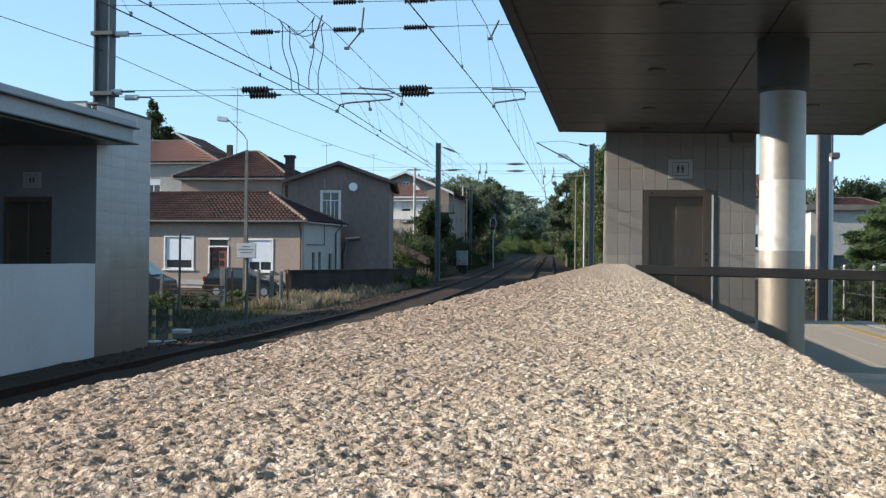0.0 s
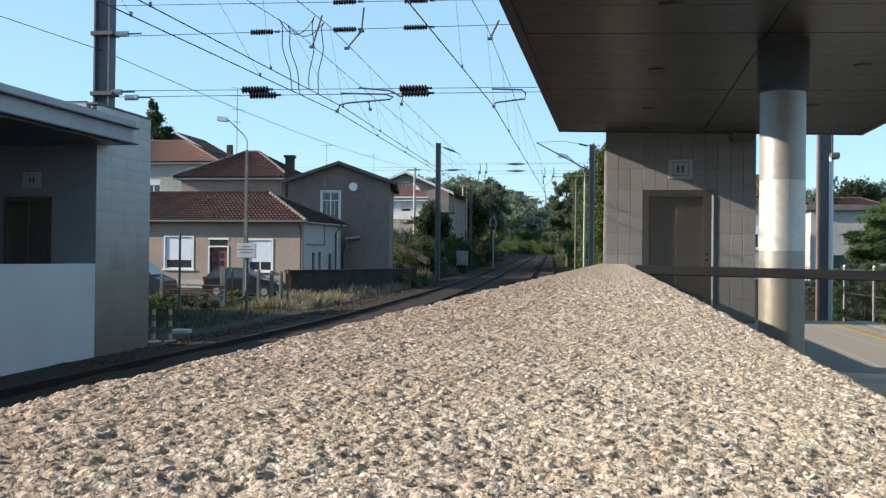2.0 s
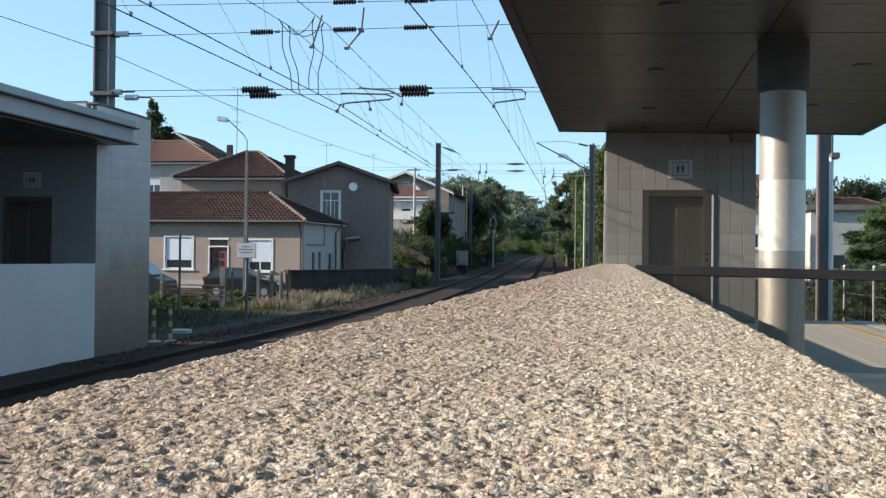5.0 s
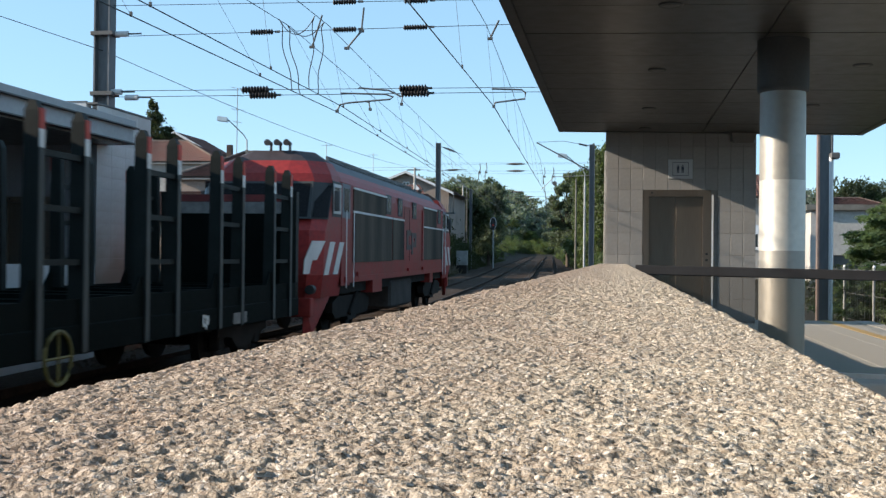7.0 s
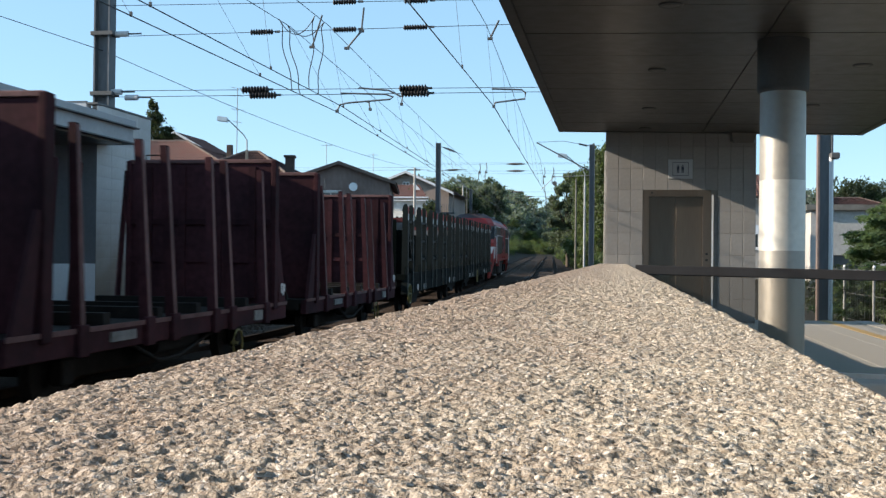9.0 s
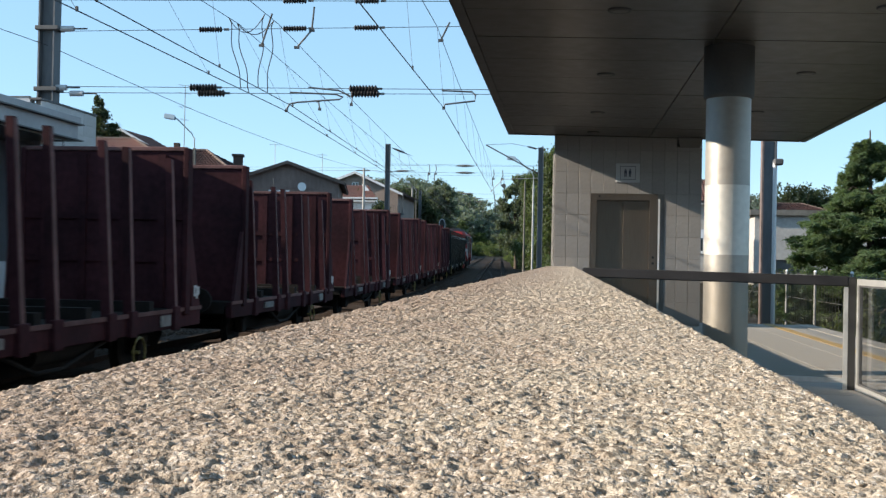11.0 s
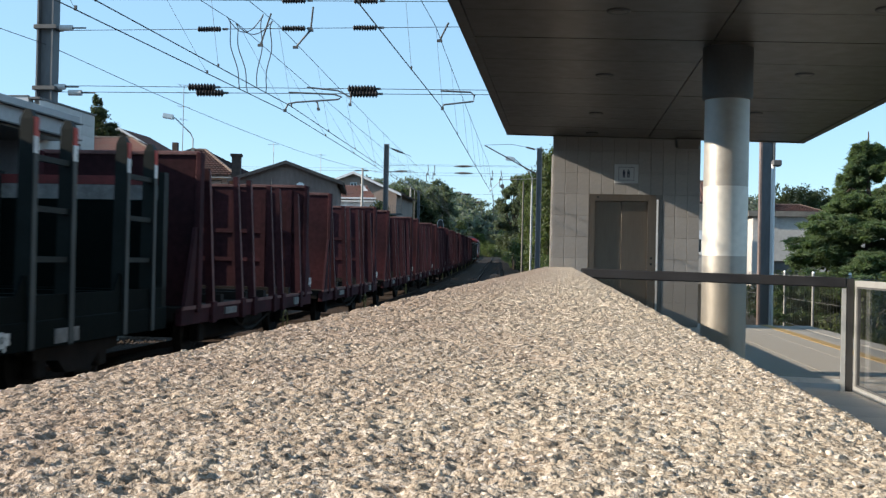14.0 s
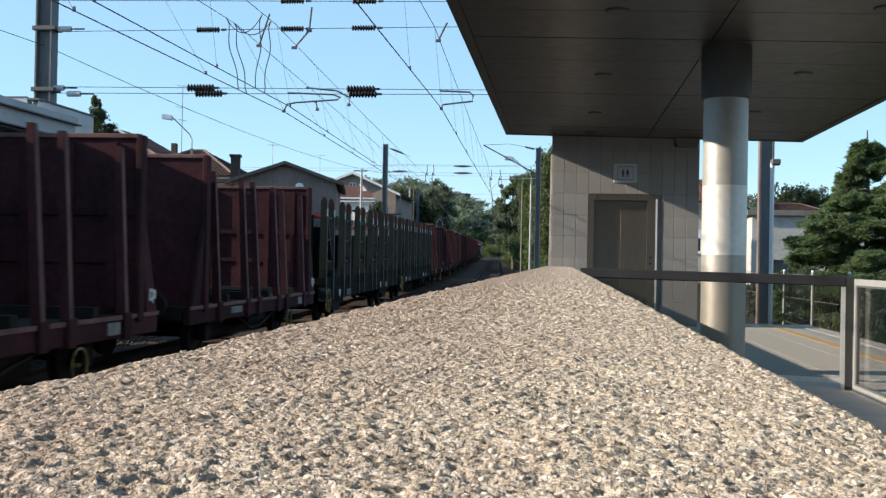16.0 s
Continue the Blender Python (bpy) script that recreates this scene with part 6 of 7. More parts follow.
def grass_patch(name, label, n, area, h, leaf, seed):
    rng = np.random.default_rng(seed)
    x0, x1, y0, y1 = area
    px, py = rng.uniform(x0, x1, n), rng.uniform(y0, y1, n)
    clump = np.sin(px * 2.1 + np.sin(py * 1.3) * 2) * np.sin(py * 1.7 + np.cos(px) * 1.5)
    hh = h * rng.uniform(0.3, 1.25, n) * (0.75 + 0.5 * clump)
    keep = hh > 0.06
    px, py, hh = px[keep], py[keep], hh[keep]
    a = rng.uniform(0, 6.283, len(px))
    w = rng.uniform(0.008, 0.02, len(px))
    lean = rng.normal(0, 0.28, (len(px), 2)) * hh[:, None]
    verts, faces = [], []
    for i in range(len(px)):
        z = max(ground_z(px[i], py[i]), GROUND_Z) - 0.02
        c, s = math.cos(a[i]) * w[i], math.sin(a[i]) * w[i]
        k = len(verts)
        verts += [(px[i] - c, py[i] - s, z), (px[i] + c, py[i] + s, z), (px[i] + lean[i, 0] * 0.4 + c * 0.7, py[i] + lean[i, 1] * 0.4 + s * 0.7, z + hh[i] * 0.6), (px[i] + lean[i, 0], py[i] + lean[i, 1], z + hh[i])]
        faces += [(k, k + 1, k + 2), (k, k + 2, k + 3)]
    tagged(new(name, mesh_np(name, verts, faces, M[leaf])), label, "grass", kind="stuff")


def build_plants():
    tree("tree", "tall airy poplar with light green foliage", -17.0, 142, ground_z(-17, 142), 12, [(0.2, 0, 10.6, 1.2, 1.2, 1.1, 520), (-0.9, 0, 9.4, 1.2, 1.2, 1.0, 520), (1.2, 0, 9.3, 1.2, 1.2, 1.0, 520), (0.1, 0, 8.3, 1.6, 1.6, 1.2, 900), (-1.6, 0, 7.3, 1.4, 1.4, 1.1, 700), (1.9, 0.3, 7.6, 1.1, 1.2, 1.0, 480), (-0.2, 0, 6.2, 1.9, 1.9, 1.4, 1200), (-2.3, 0, 5.0, 1.7, 1.7, 1.4, 1000), (0.6, 0, 4.4, 1.9, 1.9, 1.6, 1100), (-1.2, 0, 2.8, 2.4, 2.2, 1.5, 1200)], "leaf_pop", 0.24, 3, 0.28, limbs=9)
    tree("tree", "dark broadleaf tree beside the distant line", -19.8, 132, ground_z(-19.8, 132), 8, [(0, 0, 6, 2.8, 2.4, 2.0, 2200), (-1.8, 0, 4.4, 2.4, 2.2, 1.8, 1800), (1.6, 0, 3.9, 2.2, 2, 2.0, 1600)], "leaf_c", 0.3, 4, 0.25)
    tree("tree", "round dark evergreen in the garden", -15.9, 92, ground_z(-15.9, 92), 5.4, [(0, 0, 5.0, 1.1, 1.1, 1.0, 1400), (-0.6, 0, 4.1, 1.1, 1.1, 0.9, 1200), (0.6, 0, 3.7, 1.0, 1.1, 0.9, 1000)], "leaf_c", 0.2, 5, 0.18)
    r = random.Random(8)
    # shrubs along the foot of the left bank
    for i in range(7, 22):
        y = 70 + i * 5.2
        off = r.uniform(-17.5, -14.2) if y > 82 else r.uniform(-18, -16)
        x = off - shift(y)
        s = r.uniform(0.8, 1.5) * (1 + (y - 70) / 160)
        tree("shrub", "dark unruly shrub on the trackside bank", x, y, ground_z(x, y), 2.0 * s, [(0, 0, 1.3 * s, 1.5 * s, 1.3 * s, 1.1 * s, 700), (-0.8 * s, 0.2, 0.7 * s, 1.2 * s, 1.1 * s, 0.8 * s, 450), (0.8 * s, 0, 0.8 * s, 1.1 * s, 1.2 * s, 0.8 * s, 450)], r.choice(["leaf_c", "leaf_c", "leaf_a"]), 0.17, 40 + i, 0.07, "shrub", 3)
    for i in range(20):
        y = 84 + i * 3.6
        x = r.uniform(-14.6, -13.2) - shift(y)
        s = r.uniform(0.9, 1.35)
        tree("shrub", "shaded bramble thicket close to the ballast", x, y, ground_z(x, y), 1.7 * s, [(0, 0, 1.2 * s, 0.95 * s, 1.3 * s, 1.0 * s, 520), (-0.6 * s, 0.2, 0.6 * s, 1.0 * s, 1.2 * s, 0.7 * s, 420)], r.choice(["leaf_c", "leaf_c", "leaf_a"]), 0.15, 440 + i, 0.05, "shrub", 2)
    # rank growth along the garden wall
    for i in range(9, 26):
        y = 51 + i * 1.15
        x = -15.1 + (y - 50) * 0.25 + r.uniform(-0.3, 0.5) if y < 64 else r.uniform(-15.5, -12.6) - shift(y)
        s = r.uniform(0.45, 0.85) if y < 64 else r.uniform(0.6, 1.1)
        tree("shrub", "straggling dark ivy and brambles along the garden wall", x, y, ground_z(x, y), 1.4 * s, [(0, 0, 0.9 * s, 0.7 * s, 0.9 * s, 0.8 * s, 420), (-0.3 * s, 0.2, 0.4 * s, 0.8 * s, 0.9 * s, 0.5 * s, 300)], r.choice(["leaf_c", "leaf_c", "leaf_a"]), 0.085, 520 + i, 0.03, "shrub", 2)
    # trees that close the view where the line leaves the valley
    for i in range(12):
        y = 345 + r.uniform(0, 25)
        x = -shift(y) - 22 + i * 3.1
        s = r.uniform(1.6, 2.2)
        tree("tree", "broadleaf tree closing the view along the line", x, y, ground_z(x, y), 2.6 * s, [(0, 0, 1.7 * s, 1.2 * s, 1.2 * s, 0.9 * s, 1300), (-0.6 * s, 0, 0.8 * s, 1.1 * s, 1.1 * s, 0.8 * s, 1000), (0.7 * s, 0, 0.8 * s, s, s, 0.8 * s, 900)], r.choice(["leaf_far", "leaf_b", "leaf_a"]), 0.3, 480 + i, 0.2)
    # tall growth right of the near track
    # beyond 110 m, paler leaf tones stand in for haze
    for i, (y, off, h, w, lf) in enumerate(((86, 1.4, 8.2, 1.4, "leaf_a"), (92, 2.9, 9.0, 1.6, "leaf_c"), (99, 1.6, 6.2, 1.6, "leaf_a"), (106, 3.4, 8.6, 2.0, "leaf_c"), (116, 1.6, 7.6, 2.0, "leaf_a"), (124, 1.2, 9.0, 1.8, "leaf_a"), (136, 1.4, 9.4, 2.1, "leaf_pop"), (150, 1.6, 9.0, 2.3, "leaf_a"), (168, 1.8, 8.5, 2.4, "leaf_pop"), (190, 2.2, 8.5, 2.6, "leaf_pop"), (78, 3.6, 6.6, 1.5, "leaf_a"))):
        x, h = off - shift(y), h * 1.3
        tree("tree", "ivy-clad tree leaning over the near track", x, y, ground_z(x, y), h, [(0, 0, h * 0.82, w * 0.7, w * 0.8, h * 0.18, 1500), (0.3, 0, h * 0.55, w * 0.85, w, h * 0.22, 1700), (-0.2, 0, h * 0.25, w, w, h * 0.2, 1500)], lf, 0.22, 80 + i, 0.16)
    for i in range(14):
        y = 66 + i * 6.5
        x = r.uniform(0.6, 2.2) - shift(y)
        s = r.uniform(0.7, 1.2)
        tree("shrub", "leafy green shrub beside the near track", x, y, ground_z(x, y), 1.8 * s, [(0, 0, 1.1 * s, 1.1 * s, 1.2 * s, 1.0 * s, 600), (0.5 * s, 0, 0.5 * s, 1.0 * s, 1.0 * s, 0.6 * s, 400)], r.choice(["leaf_c", "leaf_a"]), 0.14, 140 + i, 0.06, "shrub", 3)
    # overgrown verges on both sides up to where the line leaves the valley
    for i in range(46):
        y = 128 + i * 4.7
        left = i % 2 == 0
        x = (r.uniform(-14.2, -12.2) if left else r.uniform(0.4, 1.8)) - shift(y)
        s = r.uniform(0.9, 1.5) * (0.9 + (y - 128) / 260)
        tree("shrub", "overgrown verge shrub beside the distant tracks", x, y, ground_z(x, y), 1.8 * s, [(0, 0, 1.2 * s, 1.0 * s, 1.4 * s, 1.0 * s, 520), (-0.5 * s, 0.2, 0.6 * s, 1.1 * s, 1.3 * s, 0.7 * s, 420)], r.choice(["leaf_c", "leaf_a", "leaf_b"]), 0.17, 700 + i, 0.05, "shrub", 2)
    for i in range(9):
        y = 292 + r.uniform(0, 6)
        x = -shift(y) - 14 + i * 2.1
        s = r.uniform(1.2, 1.7)
        tree("shrub", "sunlit bush where the tracks pass out of sight", x, y, ground_z(x, y), 2 * s, [(0, 0, 1.3 * s, 1.3 * s, 1.2 * s, 1.1 * s, 700), (0.5 * s, 0, 0.6 * s, 1.2 * s, 1.1 * s, 0.8 * s, 500)], "leaf_b", 0.2, 760 + i, 0.06, "shrub", 2)
    # dense shaded brush on the bank beside the cabinet
    for i in range(11):
        y = 86 + i * 3.4
        x = r.uniform(-13.2, -12.2) - shift(y) - (0.9 if 92 < y < 104 else 0)
        s = r.uniform(1.05, 1.45)
        tree("shrub", "dense dark brush on the bank beside the line", x, y, ground_z(x, y), 2.2 * s, [(0, 0, 1.6 * s, 1.0 * s, 1.1 * s, 0.9 * s, 700), (-0.5 * s, 0, 0.8 * s, 1.0 * s, 1.1 * s, 0.8 * s, 600), (0.5 * s, 0, 0.7 * s, 0.9 * s, 1.0 * s, 0.7 * s, 500)], "leaf_c", 0.13, 780 + i, 0.06, "shrub", 3)
    # the pale poplar leaf tone on this tree stands for haze
    tree("tree", "tall dark eucalyptus with clumped crown", -6.4, 140, ground_z(-6.4, 140), 12.2, [(0.6, 0, 11.6, 1.2, 1.2, 0.9, 900), (-0.6, 0.3, 10.2, 1.1, 1.1, 0.9, 800), (1.5, 0, 10.0, 1.1, 1.1, 1.0, 800), (-1.5, 0, 8.3, 1.2, 1.2, 1.0, 900), (0.6, 0, 8.0, 1.5, 1.4, 1.1, 1100), (-1.9, 0, 6.1, 1.1, 1.2, 0.9, 800), (0.2, 0, 5.4, 1.6, 1.5, 1.2, 1100), (-0.8, 0, 3.4, 1.6, 1.5, 1.2, 1000)], "leaf_pop", 0.26, 71, 0.3, limbs=8)
    # sunlit growth where the line bends out of sight
    for i in range(16):
        y = 215 + r.uniform(0, 70)
        x = -shift(y) + r.choice([-1, 1]) * r.uniform(10, 24) - 5 if i < 11 else -shift(y) + r.uniform(3.5, 9)
        s = r.uniform(1.3, 2.1)
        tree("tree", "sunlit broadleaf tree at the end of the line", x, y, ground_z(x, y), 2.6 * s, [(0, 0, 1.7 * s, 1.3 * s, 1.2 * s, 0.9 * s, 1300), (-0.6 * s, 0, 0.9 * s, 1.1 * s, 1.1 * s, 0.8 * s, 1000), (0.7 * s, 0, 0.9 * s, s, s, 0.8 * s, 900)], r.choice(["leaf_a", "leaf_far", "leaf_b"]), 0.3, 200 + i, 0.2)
    # distant wooded hillside, its air haze carried by the pale leaf colour
    rng = np.random.default_rng(77)
    blobs = []
    for i in range(430):
        a = rng.uniform(-0.42, 0.3)
        d = rng.uniform(300, 720)
        x, y = math.sin(a) * d, math.cos(a) * d
        if abs(x + shift(y) + 5) < 9 and y < 420:
            continue
        s = rng.uniform(3, 6)
        blobs.append((x, y, ground_z(x, y) + s * 0.6, s * 1.4, s * 1.4, s * 0.8, 420))
    v, f = leaf_cloud(blobs, 0.72, 78)
    tagged(new("far_woods", mesh_np("far_woods", v, f, M["leaf_haze"])), "haze-paled green woods on the distant hillside", "woods", kind="stuff")
    # conifers
    tree("tree", "tall dark cypress behind the roofs", -46.0, 101, 6.0, 10.4, [(0, 0, 10.0, 0.5, 0.45, 0.8, 250), (0.1, 0, 8.6, 1.1, 1.0, 0.9, 600), (0.5, 0, 7.4, 1.5, 1.2, 0.7, 600), (-0.2, 0, 6.6, 1.9, 1.5, 0.9, 900), (0.2, 0, 5.0, 1.9, 1.9, 1.3, 1000), (0, 0, 3.2, 2.1, 2.1, 1.4, 900)], "leaf_c", 0.22, 5, 0.25)
    conifer(7.45, 27.5, GROUND_Z + 0.3, 5.35, 1.9, 9, "large cedar with layered drooping boughs beside the platform", "needle", 17, 420)
    conifer(10.3, 29.0, GROUND_Z + 0.3, 5.6, 2.6, 12, "broad cedar standing behind its slimmer neighbour", "needle", 15, 380)
    tree("tree", "green treetop showing over the roofs", -31.6, 96, ground_z(-31.6, 96) - 2.7, 7.5, [(0, 0, 6.2, 1.4, 2, 1.0, 1100), (1.6, 0, 5.8, 1.2, 2, 0.9, 800)], "leaf_b", 0.22, 6, 0.2)
    # hedge beyond the platform
    for i in range(12):
        y = 10.5 + i * 2.2
        x = 6.6 + r.uniform(-0.3, 0.6)
        tree("shrub", "mixed green hedge shrub behind the wire fence", x, y, GROUND_Z + 0.2, 1.7, [(0, 0, 1.1, 0.9, 1.2, 0.8, 1100), (0.2, 0.2, 0.5, 0.8, 1.1, 0.6, 800)], r.choice(["leaf_a", "leaf_c", "leaf_b"]), 0.075, 300 + i, 0.05, "shrub", 3)
    for i in range(8):
        x, y = 34 + i * 5.2, 200 + r.uniform(0, 25)
        tree("tree", "dark tree on the ridge above the houses", x, y, 6, 10, [(0, 0, 8, 3, 2.6, 2.2, 700), (1.8, 0, 6, 2.4, 2.4, 2, 500)], "leaf_c", 0.4, 330 + i, 0.2)
    grass_patch("dry_grass", "tall dry yellow grass beside the ballast", 6000, (-15.0, -12.2, 41, 50), 0.45, "grass", 15)
    grass_patch("weeds", "low green weeds along the trackside", 6500, (-19, -12.4, 26, 44), 0.22, "grass_green", 16)
    grass_patch("wall_weeds", "dry weeds along the foot of the garden wall", 2600, (-14.6, -11.9, 50, 66), 0.5, "grass", 18)
    for i in range(9):
        y = 62 + i * 15
        x = -12.2 - shift(y + 7.5)
        grass_patch("verge_weeds", "dark unkempt weeds on the track verge", 1500, (x - 1.9, x + 0.9, y, y + 15), 0.5, "grass_green", 600 + i)
    grass_patch("bank_grass", "rough grass on the garden bank", 7000, (-24, -14.5, 78, 104), 0.7, "grass", 17)
    # hedge row added out of view to help shade the ground beyond the tower
    for i in range(9):
        y = 25.5 + i * 1.55
        tree("shrub", "dense dark hedge shrub added behind the station for shade", -19.4 + r.uniform(-0.3, 0.3), y, GROUND_Z, 1.9, [(0, 0, 1.35, 1.0, 1.1, 0.75, 900), (0.2, 0, 0.6, 1.0, 1.1, 0.6, 700)], "leaf_c", 0.1, 400 + i, 0.06, "shrub", 3)
    for i in range(9):
        x, y = -16.5 + r.uniform(-3.5, 1.2), 37 + r.uniform(0, 9)
        tree("shrub", "scruffy dark weed clump near the fence", x, y, GROUND_Z, 0.8, [(0, 0, 0.4, 0.5, 0.5, 0.35, 350)], r.choice(["leaf_c", "leaf_a"]), 0.06, 360 + i, 0.02, "shrub", 2)


# ---- the train ----
SPEED = 21.8


M["cab_roof"] = mat("sooty_cab_roof", (0.05, 0.038, 0.043), 0.7, scale=1.2, vary=0.4, fine=8, second=(0.032, 0.026, 0.03), spec=0.2)
# tank grey is paler than the underframe, for the light on its face
M["tank_lit"] = mat("lit_grey_tank", (0.065, 0.055, 0.05), 0.85, scale=1.5, vary=0.4, fine=12, spec=0.15)
M["door_grey"] = mat("grey_door_paint", (0.17, 0.18, 0.2), 0.55, scale=2, vary=0.25, fine=14, spec=0.3)


def wheelset(parent, y, r=0.46, gauge=0.84):
    for s in (-1, 1):
        b = Bm()
        n = 24
        rings = []
        for x, q in ((-0.065, 0.16), (-0.065, r - 0.03), (-0.065, r + 0.025), (-0.035, r + 0.025), (-0.03, r), (0.065, r - 0.006), (0.065, r - 0.07), (0.03, r - 0.09), (0.03, 0.16), (0.085, 0.13)):
            rings.append([b.b.verts.new((s * (gauge + x), y + q * math.cos(2 * math.pi * k / n), r + q * math.sin(2 * math.pi * k / n))) for k in range(n)])
        for a, c in zip(rings, rings[1:]):
            for k in range(n):
                b.b.faces.new((a[k], a[(k + 1) % n], c[(k + 1) % n], c[k]))
        b.b.faces.new(rings[0][::-1])
        b.b.faces.new(rings[-1])
        part("wheel", b, M["under"], parent)
        part("axle_box", Bm().box(*sorted((s * (gauge + 0.11), s * (gauge + 0.3))), y - 0.15, y + 0.15, r - 0.16, r + 0.16).bevel(0.03), M["under"], parent)
        part("leaf_spring", Bm().box(*sorted((s * (gauge + 0.15), s * (gauge + 0.26))), y - 0.6, y + 0.6, r + 0.18, r + 0.26).box(*sorted((s * (gauge + 0.15), s * (gauge + 0.26))), y - 0.4, y + 0.4, r + 0.16, r + 0.18), M["under"], parent)
    part("axle", Bm().tube([(-gauge, y, r), (gauge, y, r)], 0.08, 10), M["under"], parent)


def buffers(parent, y, s):
    for x in (-0.92, 0.92):
        b = Bm().tube([(x, y, 1.05), (x, y + s * 0.42, 1.05)], 0.1, 12).tube([(x, y + s * 0.42, 1.05), (x, y + s * 0.5, 1.05)], 0.22, 16)
        part("buffer", b, M["under"], parent)
    part("coupling", Bm().tube([(0, y, 1.0), (0, y + s * 0.3, 0.92), (0, y + s * 0.55, 0.95)], 0.05, 8), M["under"], parent)


def emblem(parent, x, y, z, s, material, name="emblem", wide=1.0):
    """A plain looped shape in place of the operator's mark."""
    b = Bm()
    t = 0.012
    for a, c, d, e in ((-0.55, -0.33, -0.4, 0.5), (-0.33, -0.02, 0.26, 0.5), (-0.33, -0.02, -0.4, -0.16), (0.04, 0.26, -0.62, 0.4), (0.26, 0.44, 0.16, 0.4), (0.26, 0.44, -0.28, -0.04), (0.44, 0.66, -0.28, 0.4)):
        b.box(x - 0.002, x + t, y + a * s * wide, y + c * s * wide, z + d * s, z + e * s)
    part(name, b, material, parent)


def cab_end(parent, ye, s):
    """One cab: ye is the nose plane, s is +1 at the front and -1 at the rear."""
    lev = ((1.0, 0.12, 1.36, 1.12), (1.5, 0.0, 1.44, 1.2), (2.45, 0.1, 1.46, 1.22), (2.68, 0.3, 1.46, 1.22), (3.5, 0.85, 1.43, 1.14), (3.72, 0.92, 1.37, 1.05), (4.02, 1.2, 1.17, 0.84), (4.28, 1.65, 0.78, 0.5))
    b = Bm()
    rings = []
    base = ye - s * 2.3
    for z, back, w, w2 in lev:
        e = ye - s * back
        rings.append([b.b.verts.new(p) for p in ((w, base, z), (w, e - s * 0.5, z), (w2, e - s * 0.08, z), (0.5, e, z), (-0.5, e, z), (-w2, e - s * 0.08, z), (-w, e - s * 0.5, z), (-w, base, z))])
    tb = Bm()
    for i, (a, c) in enumerate(zip(rings, rings[1:])):
        for k in range(8):
            q = (a[k], a[(k + 1) % 8], c[(k + 1) % 8], c[k])
            if i < 6:
                b.b.faces.new(q)
            else:
                tb.face(*[v.co for v in q])
    b.b.faces.new(rings[0][::-1])
    tb.face(*[v.co for v in rings[-1]])
    bmesh.ops.delete(b.b, geom=[v for r in rings[7:] for v in r], context='VERTS')
    part("cab", b, M["loco_red"], parent)
    part("cab_roof", tb, M["cab_roof"], parent, "sooty dark red cab roof")
    e0, e1 = ye - s * 0.3, ye - s * 0.8
    o = s * 0.02
    w = Bm()
    w.hexa([(-1.14, e0 + o, 2.74), (1.14, e0 + o, 2.74), (1.14, e0 - o, 2.74), (-1.14, e0 - o, 2.74)], [(-1.08, e1 + o * 1.5, 3.48), (1.08, e1 + o * 1.5, 3.48), (1.08, e1 - o, 3.48), (-1.08, e1 - o, 3.48)])
    bd = Bm()
    bd.hexa([(-1.21, e0 + s * 0.045, 2.7), (1.21, e0 + s * 0.045, 2.7), (1.21, e0 - s * 0.03, 2.7), (-1.21, e0 - s * 0.03, 2.7)], [(-1.13, e1 - s * 0.02, 3.53), (1.13, e1 - s * 0.02, 3.53), (1.13, e1 - s * 0.1, 3.53), (-1.13, e1 - s * 0.1, 3.53)])
    for q in (-1, 1):
        a = [(q * 1.2, e0 - s * 0.06, 2.7), (q * 1.462, e0 - s * 0.5, 2.7), (q * 1.435, e1 - s * 0.5, 3.52), (q * 1.12, e1 - s * 0.06, 3.52)]
        d = Vector((q * 0.012, s * 0.008, 0))
        bd.hexa([Vector(p) - d for p in a], [Vector(p) + d for p in a])
    part("window_band", bd, M["black"], parent, "black surround of the cab windows")
    part("windscreen", w, M["cab_glass"], parent, "wide dark windscreen")
    for q in (-1, 1):
        w = Bm()
        a = [(q * 1.22, e0 - s * 0.1, 2.74), (q * 1.45, e0 - s * 0.46, 2.74), (q * 1.42, e1 - s * 0.44, 3.46), (q * 1.14, e1 - s * 0.1, 3.46)]
        d = Vector((q * 0.02, s * 0.014, 0))
        w.hexa([Vector(p) - d for p in a], [Vector(p) + d for p in a])
        part("corner_window", w, M["cab_glass"], parent)
        x = q * 1.455
        part("door", Bm().box(*sorted((x, x + q * 0.015)), *sorted((ye - s * 2.06, ye - s * 2.95)), 1.22, 3.6).bevel(0.004), M["loco_red"], parent)
        part("door_upper", Bm().box(*sorted((x + q * 0.012, x + q * 0.019)), *sorted((ye - s * 2.1, ye - s * 2.91)), 2.78, 3.57).bevel(0.003), M["door_grey"], parent, "grey upper half of the cab door")
        part("door_window", Bm().box(*sorted((x + q * 0.016, x + q * 0.026)), *sorted((ye - s * 2.26, ye - s * 2.78)), 2.93, 3.47).bevel(0.003), M["cab_glass"], parent)
        part("side_window", Bm().box(*sorted((x, x + q * 0.018)), *sorted((ye - s * 1.34, ye - s * 1.88)), 2.92, 3.44).bevel(0.003), M["cab_glass"], parent)
        rim = Bm()
        for a0, a1, z0, z1 in ((1.27, 1.95, 3.44, 3.51), (1.27, 1.95, 2.85, 2.92), (1.27, 1.34, 2.92, 3.44), (1.88, 1.95, 2.92, 3.44)):
            rim.box(*sorted((x, x + q * 0.03)), *sorted((ye - s * a0, ye - s * a1)), z0, z1)
        part("window_frame", rim, M["grey_ins"], parent, "pale rim of the small cab window")
